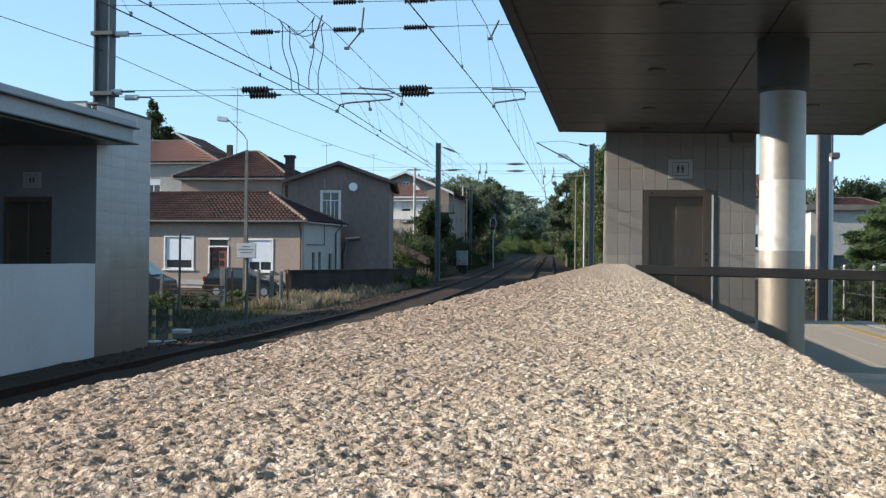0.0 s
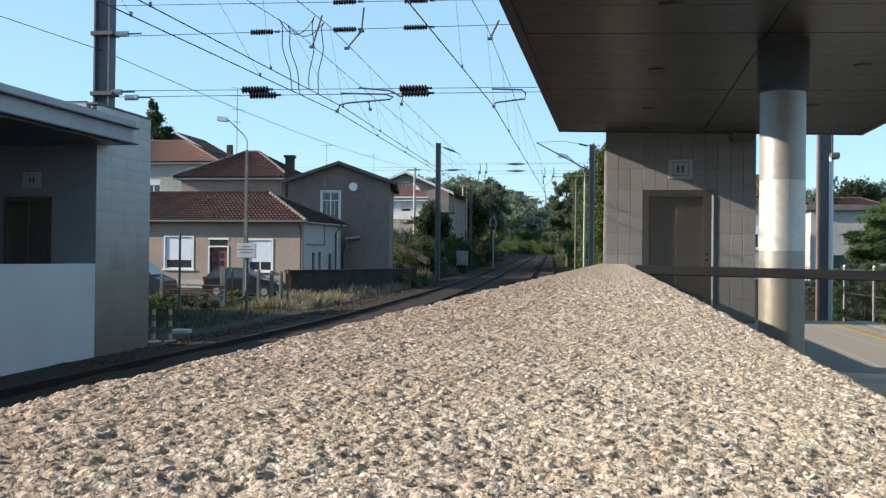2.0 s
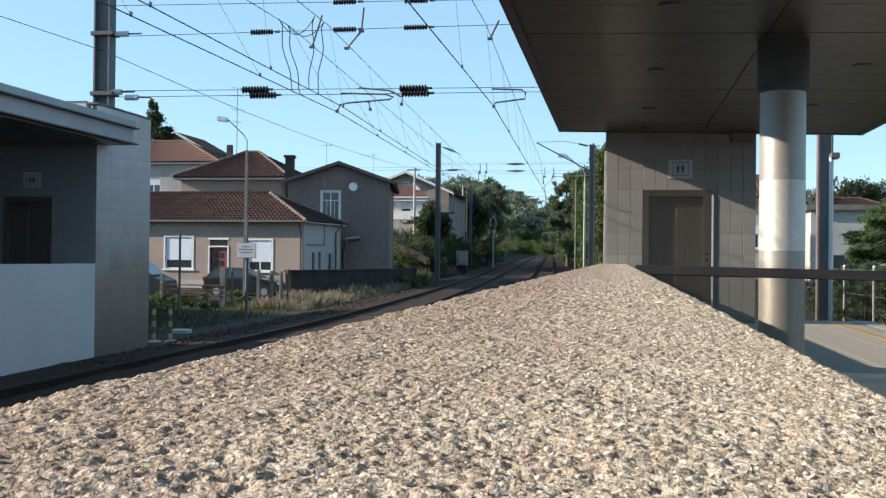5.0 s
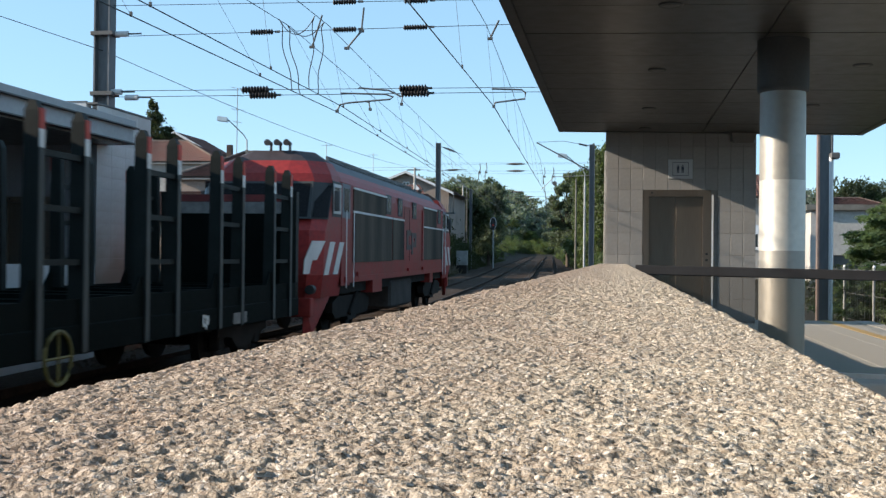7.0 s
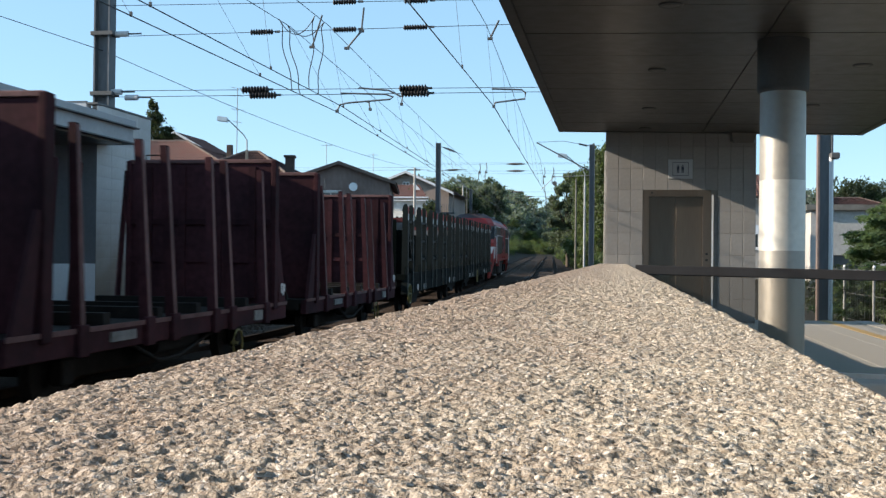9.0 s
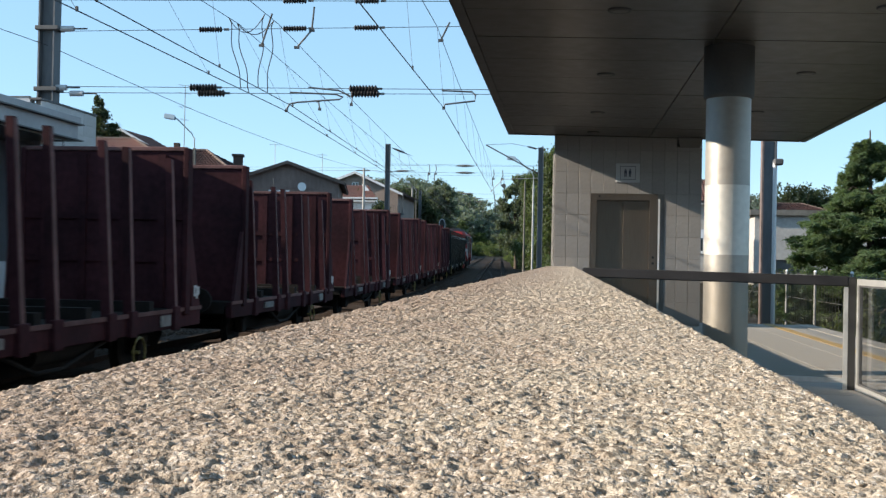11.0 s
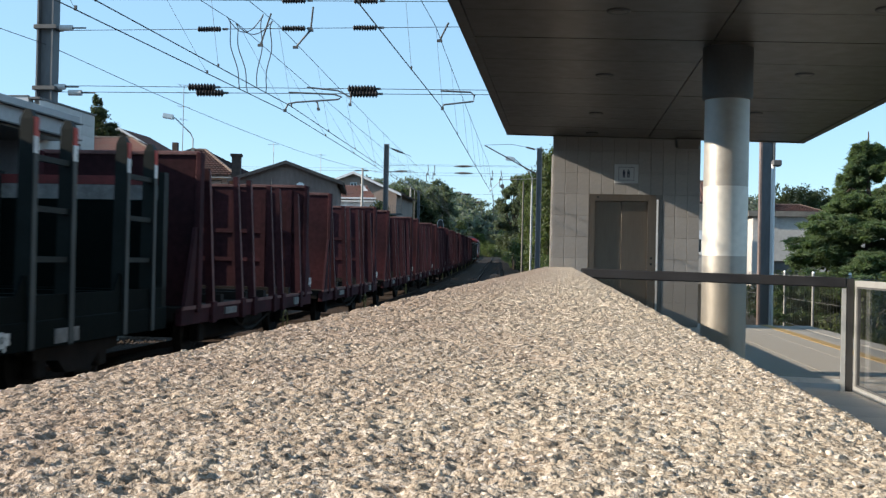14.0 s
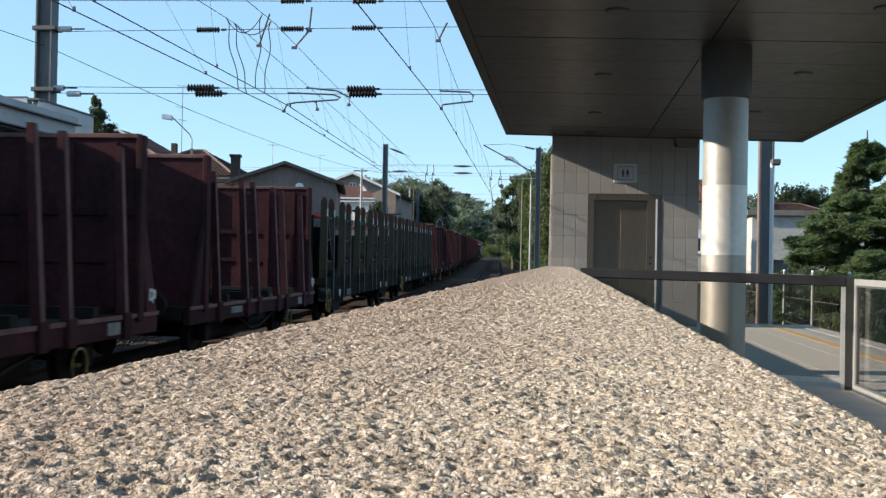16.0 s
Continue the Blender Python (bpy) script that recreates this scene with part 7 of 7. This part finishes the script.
        part("window_seal", Bm().box(*sorted((x - q * 0.005, x + q * 0.012)), *sorted((ye - s * 1.2, ye - s * 2.02)), 2.78, 3.57).bevel(0.004), M["black"], parent)
        for yy in (2.38, 3.15):
            part("handrail", Bm().tube([(x + q * 0.06, ye - s * yy, 1.17), (x + q * 0.06, ye - s * yy, 2.96)], 0.012, 6), M["frame_white"], parent)
        part("mirror", Bm().box(*sorted((x + q * 0.03, x + q * 0.14)), *sorted((ye - s * 1.4, ye - s * 1.28)), 2.9, 3.35).bevel(0.01), M["rail_dark"], parent)
        # slanting white bars on the flank and nose
        for b0, b1, t0, t1 in ((0.52, 0.86, 1.04, 1.47), (1.34, 1.71, 1.93, 2.34)):
            lo = [(x - q * 0.004, ye - s * b0, 1.5), (x + q * 0.016, ye - s * b0, 1.5), (x + q * 0.016, ye - s * b1, 1.5), (x - q * 0.004, ye - s * b1, 1.5)]
            hi = [(x - q * 0.004, ye - s * t0, 2.22), (x + q * 0.016, ye - s * t0, 2.22), (x + q * 0.016, ye - s * t1, 2.22), (x - q * 0.004, ye - s * t1, 2.22)]
            part("white_stripe", Bm().hexa(lo, hi), M["trim_white"], parent)
        # broad slanting bar wrapped over the bevelled nose corner
        def corner(k, z):
            """A point on the bevel: k runs from the nose face (0) to the flank (1)."""
            return Vector((q * (1.2 + 0.26 * k), ye - s * (0.08 + 0.42 * k), z))
        out_way = Vector((q * 0.85, s * 0.53, 0)) * 0.014
        for lo0, lo1, z0, hi0, hi1, z1 in ((-0.15, 0.55, 1.82, 0.3, 1.06, 2.23), (-0.2, 0.12, 1.53, -0.15, 0.3, 1.82)):
            quad = [corner(lo0, z0), corner(lo1, z0), corner(hi1, z1), corner(hi0, z1)]
            part("nose_stripe", Bm().hexa([p - out_way for p in quad], [p + out_way for p in quad]), M["trim_white"], parent)
        part("headlight", Bm().tube([(q * 0.8, ye - s * 0.05, 1.72), (q * 0.8, ye + s * 0.05, 1.72)], 0.14, 16), M["black"], parent)
        part("tail_lamp", Bm().tube([(q * 1.28, ye - s * 0.2, 1.2), (q * 1.28, ye + s * 0.0, 1.2)], 0.1, 14), M["black"], parent)
        part("skirt", Bm().hexa([(q * 1.25, ye - s * 0.35, 0.28), (q * 1.1, ye - s * 0.15, 0.28), (q * 1.1, ye - s * 0.3, 0.28), (q * 1.25, ye - s * 0.5, 0.28)][::q], [(q * 1.4, ye - s * 1.3, 1.02), (q * 1.15, ye - s * 0.1, 1.02), (q * 1.05, ye - s * 0.25, 1.02), (q * 1.3, ye - s * 1.4, 1.02)][::q]), M["loco_red"], parent)
    part("bar", Bm().tube([(-0.95, ye + o * 2, 2.5), (0.95, ye + o * 2, 2.5)], 0.018, 6), M["frame_white"], parent)
    part("beam", Bm().box(-1.3, 1.3, *sorted((ye - s * 0.3, ye - s * 0.02)), 0.62, 1.02).bevel(0.02), M["loco_red"], parent)
    for x in (-0.1, 0.12, 0.34):
        part("horn", Bm().tube([(x, ye - s * 1.75, 4.44), (x, ye - s * 1.4, 4.44)], 0.035, 10, 0.075).tube([(x, ye - s * 1.7, 4.2), (x, ye - s * 1.7, 4.44)], 0.03, 6), M["black"], parent)
    buffers(parent, ye - s * 0.05, s)


def locomotive():
    l = thing("locomotive", "red diesel locomotive with white stripes and sooty grilles", "locomotive")
    half = [(1.44, 1.28), (1.46, 2.0), (1.46, 3.4), (1.42, 3.6), (1.3, 3.76), (1.1, 3.92)]
    prof = half + [(-x, z) for x, z in half[::-1]]
    b = Bm()
    b.hexa([(x, -0.6, z) for x, z in prof], [(x, -17.8, z) for x, z in prof])
    part("body", b, M["loco_red"], l)
    top = [(1.11, 3.9), (0.88, 4.13), (0.42, 4.33), (-0.42, 4.33), (-0.88, 4.13), (-1.11, 3.9)]
    part("roof", Bm().hexa([(x, -0.9, z) for x, z in top], [(x, -17.5, z) for x, z in top]), M["loco_roof"], l, "sooty grey roof")
    b = Bm()
    for k in range(34):
        y = -2.6 - k * 0.37
        b.hexa([(0.45, y - 0.13, 4.2), (0.86, y - 0.13, 4.05), (0.86, y, 4.05), (0.45, y, 4.2)], [(0.45, y - 0.13, 4.35), (0.86, y - 0.13, 4.175), (0.86, y, 4.175), (0.45, y, 4.35)])
    b.box(0.4, 0.45, -15.2, -2.5, 4.1, 4.43)
    part("roof_louvres", b, M["rail_dark"], l)
    for y in (-4.5, -7.0, -10.0, -13.0):
        part("roof_hatch", Bm().box(-0.7, 0.45, y - 0.75, y + 0.75, 4.3, 4.4).bevel(0.03), M["loco_roof"], l)
    for q in (-1, 1):
        x = q * 1.462

        def plate(nm, y0, y1, z0, z1, mt, d=0.02, lab=""):
            return part(nm, Bm().box(*sorted((x, x + q * d)), min(y0, y1), max(y0, y1), z0, z1), M[mt], l, lab)

        for y0, y1, z0, z1 in ((-16.7, -12.65, 3.0, 3.5), (-16.7, -11.75, 1.75, 2.94), (-11.6, -9.8, 1.78, 2.94), (-5.95, -3.0, 2.9, 3.5), (-5.95, -1.2, 1.75, 2.84)):
            g = plate("grille", y0, y1, z0, z1, "grille", 0.018)
        for y0, y1, z in ((-16.72, -12.6, 3.5), (-16.72, -11.7, 2.94), (-11.62, -9.78, 2.94), (-5.97, -2.98, 3.5), (-5.97, -1.18, 2.84)):
            part("trim_strip", Bm().box(*sorted((x, x + q * 0.034)), y0, y1, z, z + 0.05), M["trim_white"], l)
        for y in (-12.25, -10.45, -7.9, -2.3):
            b = Bm().box(*sorted((x, x + q * 0.02)), y - 0.36, y + 0.36, 3.06, 3.6)
            b.bevel(0.008)
            part("window_surround", b, M["black"], l)
            part("window_pane", Bm().box(*sorted((x + q * 0.018, x + q * 0.026)), y - 0.24, y + 0.24, 3.14, 3.52).bevel(0.003), M["pane_grey"], l)
        for y in (-9.72, -8.75, -6.1):
            plate("panel_joint", y, y + 0.03, 1.75, 3.4, "under", 0.006)
        plate("side_rib", -6.3, -6.05, 1.72, 3.4, "loco_red", 0.03)
        emblem(l, x if q > 0 else x - 0.01, -8.45, 2.35, 0.68, M["ink_red"], wide=2.2)
        plate("sill", -17.6, -0.7, 1.28, 1.42, "loco_red", 0.05)
        for y0, y1 in ((-14.4, -13.2), (-4.6, -3.9)):
            part("step_box", Bm().box(*sorted((x - q * 0.3, x + q * 0.02)), y0, y1, 0.95, 1.28), M["loco_red"], l)
        for y in (-16.2, -9.0, -6.2):
            part("fitting", Bm().box(*sorted((x, x + q * 0.06)), y - 0.12, y + 0.12, 1.32, 1.52).bevel(0.01), M["loco_red"], l)
    part("fuel_tank", Bm().box(-1.35, 1.35, -11.2, -7.6, 0.35, 1.2).bevel(0.08), M["tank_lit"], l, "grey fuel tank in a paler, lit tone")
    part("underframe", Bm().box(-1.3, 1.3, -18.6, 0.2, 1.02, 1.3), M["under"], l)
    for yc in (-2.6, -15.8):
        for q in (-1, 1):
            xa, xb = sorted((q * 1.05, q * 1.25))
            side = [(yc - 2.0, 0.6), (yc - 1.7, 0.45), (yc - 0.5, 0.45), (yc - 0.35, 0.34), (yc + 0.35, 0.34), (yc + 0.5, 0.45), (yc + 1.7, 0.45), (yc + 2.0, 0.6), (yc + 2.0, 0.82), (yc + 1.5, 0.95), (yc - 1.5, 0.95), (yc - 2.0, 0.82)]
            part("bogie_frame", Bm().hexa([(xa, a, c) for a, c in side], [(xb, a, c) for a, c in side]), M["under"], l)
            part("damper", Bm().tube([(q * 1.3, yc - 0.5, 0.5), (q * 1.3, yc + 0.3, 1.0)], 0.05, 8), M["under"], l)
        part("bogie_bolster", Bm().box(-1.05, 1.05, yc - 0.3, yc + 0.3, 0.5, 1.0), M["under"], l)
        for d in (-1.2, 1.2):
            wheelset(l, yc + d, 0.55)
    cab_end(l, 1.55, 1)
    cab_end(l, -19.95, -1)
    return l


def green_wagon():
    w = thing("stake_wagon", "dark green bogie timber wagon with tall stakes", "railway wagon", group="green timber wagons")
    L = 15.2
    part("underframe", Bm().box(-1.3, 1.3, -L, -0.05, 0.95, 1.1), M["under"], w)
    for q in (-1, 1):
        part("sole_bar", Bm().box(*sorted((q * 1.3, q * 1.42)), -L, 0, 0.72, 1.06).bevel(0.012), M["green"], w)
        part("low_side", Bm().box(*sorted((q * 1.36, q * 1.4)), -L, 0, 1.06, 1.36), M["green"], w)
    part("floor", Bm().box(-1.36, 1.36, -L, 0, 1.1, 1.16), M["under"], w)
    for k in range(6):
        y0 = -0.62 - k * 2.72
        for y in (y0, y0 - 1.02):
            part("bolster", Bm().hexa([(-1.4, y - 0.1, 1.16), (1.4, y - 0.1, 1.16), (1.4, y + 0.1, 1.16), (-1.4, y + 0.1, 1.16)], [(-1.36, y - 0.08, 1.34), (1.36, y - 0.08, 1.34), (1.36, y + 0.08, 1.34), (-1.36, y + 0.08, 1.34)]), M["green"], w)
            for q in (-1, 1):
                xa, xb = sorted((q * 1.23, q * 1.44))
                ya, yb = sorted((q * 1.26, q * 1.43))
                s = part("stake", Bm().hexa([(xa, y - 0.075, 0.72), (xb, y - 0.075, 0.72), (xb, y + 0.075, 0.72), (xa, y + 0.075, 0.72)], [(ya, y - 0.06, 3.42), (yb, y - 0.06, 3.42), (yb, y + 0.06, 3.42), (ya, y + 0.06, 3.42)]), M["green_post"], w)
                part("stake_head", Bm().hexa([(ya, y - 0.06, 3.42), (yb, y - 0.06, 3.42), (yb, y + 0.06, 3.42), (ya, y + 0.06, 3.42)], [(ya + 0.05, y - 0.05, 3.53), (yb - 0.05, y - 0.05, 3.53), (yb - 0.05, y + 0.05, 3.53), (ya + 0.05, y + 0.05, 3.53)]), M["green_post"], s)
                xo = sorted((q * 1.428, q * 1.442))
                part("outer_edge", Bm().hexa([(xo[0], y - 0.06, 0.74), (xo[1], y - 0.06, 0.74), (xo[1], y + 0.06, 0.74), (xo[0], y + 0.06, 0.74)], [(xo[0], y - 0.05, 3.02), (xo[1], y - 0.05, 3.02), (xo[1], y + 0.05, 3.02), (xo[0], y + 0.05, 3.02)]), M["stake_edge"], s)
                part("white_band", Bm().box(*xo, y - 0.055, y + 0.055, 3.02, 3.22), M["trim_white"], s)
                part("red_band", Bm().box(*xo, y - 0.055, y + 0.055, 3.22, 3.44), M["stake_red"], s)
        for q in (-1, 1):
            for z in (1.75, 2.35, 2.95):
                part("rung", Bm().box(*sorted((q * 1.33, q * 1.4)), y0 - 0.95, y0 - 0.07, z, z + 0.07), M["green_post"], w)
            part("brace", Bm().hexa([(q * 1.36, y0 - 1.12, 1.36), (q * 1.36, y0 - 1.35, 1.36), (q * 1.4, y0 - 1.35, 1.36), (q * 1.4, y0 - 1.12, 1.36)], [(q * 1.36, y0 - 1.12, 1.6), (q * 1.36, y0 - 1.16, 1.6), (q * 1.4, y0 - 1.16, 1.6), (q * 1.4, y0 - 1.12, 1.6)]), M["green"], w)
    for y, s in ((-0.05, 1), (-L + 0.05, -1)):
        bh = part("bulkhead", Bm().box(-1.34, 1.34, y - 0.05, y + 0.05, 1.1, 3.1).bevel(0.01), M["green"], w)
        for x in (-1.0, -0.35, 0.35, 1.0):
            part("bulkhead_rib", Bm().box(x - 0.05, x + 0.05, *sorted((y + s * 0.05, y + s * 0.13)), 1.1, 3.05), M["green"], bh)
        part("white_band", Bm().box(-1.33, 1.33, y - 0.055, y + 0.055, 2.72, 2.95), M["stencil"], bh, "worn white painted band")
        part("red_band", Bm().box(-1.33, 1.33, y - 0.055, y + 0.055, 2.955, 3.095), M["band_red"], bh, "faded red painted band")
        for q in (-1, 1):
            part("end_brace", Bm().hexa([(q * 1.3, y - s * 1.25, 1.1), (q * 1.4, y - s * 1.25, 1.1), (q * 1.4, y - s * 1.45, 1.1), (q * 1.3, y - s * 1.45, 1.1)], [(q * 1.3, y - s * 0.1, 3.0), (q * 1.4, y - s * 0.1, 3.0), (q * 1.4, y - s * 0.25, 3.0), (q * 1.3, y - s * 0.25, 3.0)]) if s < 0 else Bm().box(*sorted((q * 1.3, q * 1.4)), y - 0.12, y + 0.06, 1.06, 3.15), M["green_post"], w)
        buffers(w, y, s)
    for y in (-3.4, -11.6):
        part("data_panel", Bm().box(1.42, 1.432, y - 0.35, y + 0.3, 0.76, 0.94), M["stencil"], w)
        emblem(w, 1.43, y - 1.6, 0.88, 0.2, M["trim_white"])
    part("brake_wheel", Bm().tube([(1.44, -9.4 + 0.3 * math.cos(a * math.pi / 8), 0.72 + 0.3 * math.sin(a * math.pi / 8)) for a in range(17)], 0.025, 6).tube([(1.44, -9.4, 0.45), (1.44, -9.4, 1.0)], 0.018, 6).tube([(1.44, -9.68, 0.72), (1.44, -9.12, 0.72)], 0.018, 6), M["dull_yellow"], w, "yellow hand-brake wheel")
    for yc in (-2.6, -12.6):
        for q in (-1, 1):
            xa, xb = sorted((q * 1.02, q * 1.2))
            side = [(yc - 1.25, 0.55), (yc - 0.6, 0.5), (yc - 0.35, 0.32), (yc + 0.35, 0.32), (yc + 0.6, 0.5), (yc + 1.25, 0.55), (yc + 1.25, 0.7), (yc + 0.4, 0.78), (yc - 0.4, 0.78), (yc - 1.25, 0.7)]
            part("bogie_frame", Bm().hexa([(xa, a, c) for a, c in side], [(xb, a, c) for a, c in side]), M["under"], w)
        part("bogie_bolster", Bm().box(-1.02, 1.02, yc - 0.2, yc + 0.2, 0.45, 0.9), M["under"], w)
        for d in (-0.9, 0.9):
            wheelset(w, yc + d)
    return w


def red_wagon():
    """Origin under the leading bulkhead; the frame reaches past both bulkheads."""
    w = thing("stake_wagon", "worn red-oxide timber wagon with stakes and bulkheads", "railway wagon", group="red timber wagons")
    L, E = 8.2, 0.72
    part("underframe", Bm().box(-1.25, 1.25, -L - E, E, 0.78, 0.92), M["under"], w)
    part("floor", Bm().box(-1.36, 1.36, -L - E, E, 0.92, 1.0), M["under"], w)
    for q in (-1, 1):
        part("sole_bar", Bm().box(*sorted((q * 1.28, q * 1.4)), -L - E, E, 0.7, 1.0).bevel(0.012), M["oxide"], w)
        part("lip", Bm().box(*sorted((q * 1.4, q * 1.425)), -L - E, E, 0.96, 1.02), M["oxide_worn_lit"], w)
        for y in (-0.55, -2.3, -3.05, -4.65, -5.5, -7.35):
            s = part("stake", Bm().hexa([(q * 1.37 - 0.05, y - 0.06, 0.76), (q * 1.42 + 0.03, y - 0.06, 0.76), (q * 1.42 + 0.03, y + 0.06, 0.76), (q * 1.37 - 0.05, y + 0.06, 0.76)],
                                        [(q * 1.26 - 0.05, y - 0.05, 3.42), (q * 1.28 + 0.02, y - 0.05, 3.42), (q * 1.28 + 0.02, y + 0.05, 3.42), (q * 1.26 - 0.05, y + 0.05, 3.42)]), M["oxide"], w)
            # paler strip on the outer face paints the stake's lit edge
            xo = sorted((q * 1.43, q * 1.455))
            part("worn_edge", Bm().hexa([(xo[0], y - 0.055, 0.78), (xo[1], y - 0.055, 0.78), (xo[1], y + 0.055, 0.78), (xo[0], y + 0.055, 0.78)],
                                        [(xo[0] - q * 0.14, y - 0.04, 3.4), (xo[1] - q * 0.14, y - 0.04, 3.4), (xo[1] - q * 0.14, y + 0.04, 3.4), (xo[0] - q * 0.14, y + 0.04, 3.4)]), M["oxide_worn_lit"], s)
            part("stake_socket", Bm().box(*sorted((q * 1.39, q * 1.47)), y - 0.12, y + 0.12, 0.68, 1.06).bevel(0.01), M["oxide"], s)
    for y in (-1.4, -3.6, -5.0, -6.6):
        part("bolster", Bm().box(-1.36, 1.36, y - 0.09, y + 0.09, 1.0, 1.16), M["under"], w)
    top = 3.58
    for y, s in ((-0.05, 1), (-L + 0.05, -1)):
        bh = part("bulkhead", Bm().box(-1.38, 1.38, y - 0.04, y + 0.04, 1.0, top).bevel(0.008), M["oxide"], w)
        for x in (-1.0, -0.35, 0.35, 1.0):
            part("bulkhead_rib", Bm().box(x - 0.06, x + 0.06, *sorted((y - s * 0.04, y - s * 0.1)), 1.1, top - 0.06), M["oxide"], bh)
        for z in (1.75, 2.45):
            part("bulkhead_beam", Bm().box(-1.36, 1.36, *sorted((y - s * 0.04, y - s * 0.085)), z, z + 0.1), M["oxide"], bh)
        part("top_rail", Bm().box(-1.4, 1.4, y - 0.07, y + 0.07, top, top + 0.07).bevel(0.01), M["oxide_worn_lit"], bh)
        part("grab_handle", Bm().tube([(-1.1, y, top + 0.05), (-1.1, y, top + 0.16), (-0.75, y, top + 0.16), (-0.75, y, top + 0.05)], 0.014, 6), M["under"], bh)
        for q in (-1, 1):
            part("corner_post", Bm().box(*sorted((q * 1.36, q * 1.45)), *sorted((y - s * 0.09, y + s * 0.12)), 0.9, top + 0.05).bevel(0.01), M["oxide"], bh)
            part("end_brace", Bm().hexa([(q * 1.36, y + s * 0.28, 1.0), (q * 1.42, y + s * 0.28, 1.0), (q * 1.42, y + s * 0.7, 1.0), (q * 1.36, y + s * 0.7, 1.0)],
                                        [(q * 1.36, y + s * 0.1, 2.35), (q * 1.42, y + s * 0.1, 2.35), (q * 1.42, y + s * 0.2, 2.35), (q * 1.36, y + s * 0.2, 2.35)]), M["oxide"], bh)
        buffers(w, y + s * (E + 0.02), s)
    part("data_panel", Bm().box(1.4, 1.432, -1.15, -0.75, 0.76, 0.93), M["stencil"], w)
    part("data_panel", Bm().box(1.4, 1.432, -6.6, -5.9, 0.8, 0.92), M["stencil"], w)
    emblem(w, 1.425, 0.42, 1.27, 0.2, M["trim_white"])
    for y in (-1.1, -7.1):
        wheelset(w, y, 0.48)
    # central block added to darken the gap; cylinder and rods are brake gear
    part("brake_gear", Bm().box(-0.7, 0.7, -6.2, -1.9, 0.3, 0.78).tube([(1.1, -4.8, 0.62), (1.1, -3.4, 0.62)], 0.16, 12).tube([(1.3, -6.0, 0.78), (1.3, -4.9, 0.42), (1.3, -4.2, 0.42), (1.3, -2.4, 0.78)], 0.03, 6), M["under"], w)
    part("brake_wheel", Bm().tube([(1.42, -2.0 + 0.22 * math.cos(a * math.pi / 8), 0.44 + 0.22 * math.sin(a * math.pi / 8)) for a in range(17)], 0.02, 6).tube([(1.3, -2.0, 0.44), (1.42, -2.0, 0.44)], 0.03, 6), M["dull_yellow"], w)
    return w


M["band_red"] = mat("faded_red_band", (0.16, 0.022, 0.02), 0.7, scale=4, vary=0.4)
# pane with the reflected sky put into its grey base colour
M["pane_grey"] = mat("sky_lit_pane", (0.17, 0.17, 0.19), 0.15, scale=3, vary=0.2, spec=0.8)
M["ink_red"] = mat("dark_grey_mark", (0.05, 0.03, 0.03), 0.6, scale=3, vary=0.2)

# moments at which the leading end of each vehicle reaches the mark beside the track
MARK_Y = 14.2
PASSES = [("loco", 5.744), ("green", 6.715), ("green", 7.455), ("red", 8.278), ("red", 8.784), ("red", 9.295), ("red", 9.82), ("red", 10.345), ("red", 10.87), ("red", 11.40),
          ("red", 11.93), ("red", 12.43), ("red", 12.957), ("red", 13.466), ("green", 13.91), ("green", 14.652), ("red", 15.447), ("red", 15.957)]


def vehicle_pose(front_y, length):
    a, b = on_track("far", front_y - 0.2 * length), on_track("far", front_y - 0.8 * length)
    d = (a - b).normalized()
    yaw = math.degrees(math.atan2(-d.x, d.y))
    pitch = math.degrees(math.asin(d.z))
    base = b + d * (0.8 * length)
    return Matrix.Translation(base) @ Euler((radians(pitch), 0, radians(yaw))).to_matrix().to_4x4()


def build_train():
    made, out = {}, []
    r = random.Random(31)
    makers = {"loco": locomotive, "green": green_wagon, "red": red_wagon}
    for kind, t in PASSES:
        if kind in made:
            v = copy_thing(made[kind], Matrix())
            if kind == "green":
                # these run with the hand-brake end trailing
                for c in v.children:
                    if c.name.startswith("brake_wheel"):
                        c.matrix_local = Matrix.Translation((0, -5.5, 0))
            if kind == "red":
                # each stake stands a little crooked in its socket
                for c in v.children:
                    if c.name.startswith("stake"):
                        base = Vector((0, c.data.vertices[0].co.y, 1.0))
                        c.matrix_local = Matrix.Translation(base) @ Matrix.Rotation(radians(r.uniform(-2.2, 2.2)), 4, 'X') @ Matrix.Translation(-base)
        else:
            v = made[kind] = makers[kind]()
        out.append((v, t, {"loco": 19.9, "green": 15.2, "red": 8.2}[kind]))
    return out


def motions():
    for v, t0, length in TRAIN:
        walk(v, [(t, vehicle_pose(MARK_Y + SPEED * (t - t0), length)) for t in [k * 0.5 for k in range(33)]])

# ---- build ----
build_ground()
build_track()
build_ledge()
build_platform()
right_tower()
right_canopy()
platform_column()
glass_fence()
left_station()
build_overhead()
build_street_things()
build_houses()
build_plants()
TRAIN = build_train()
motions()
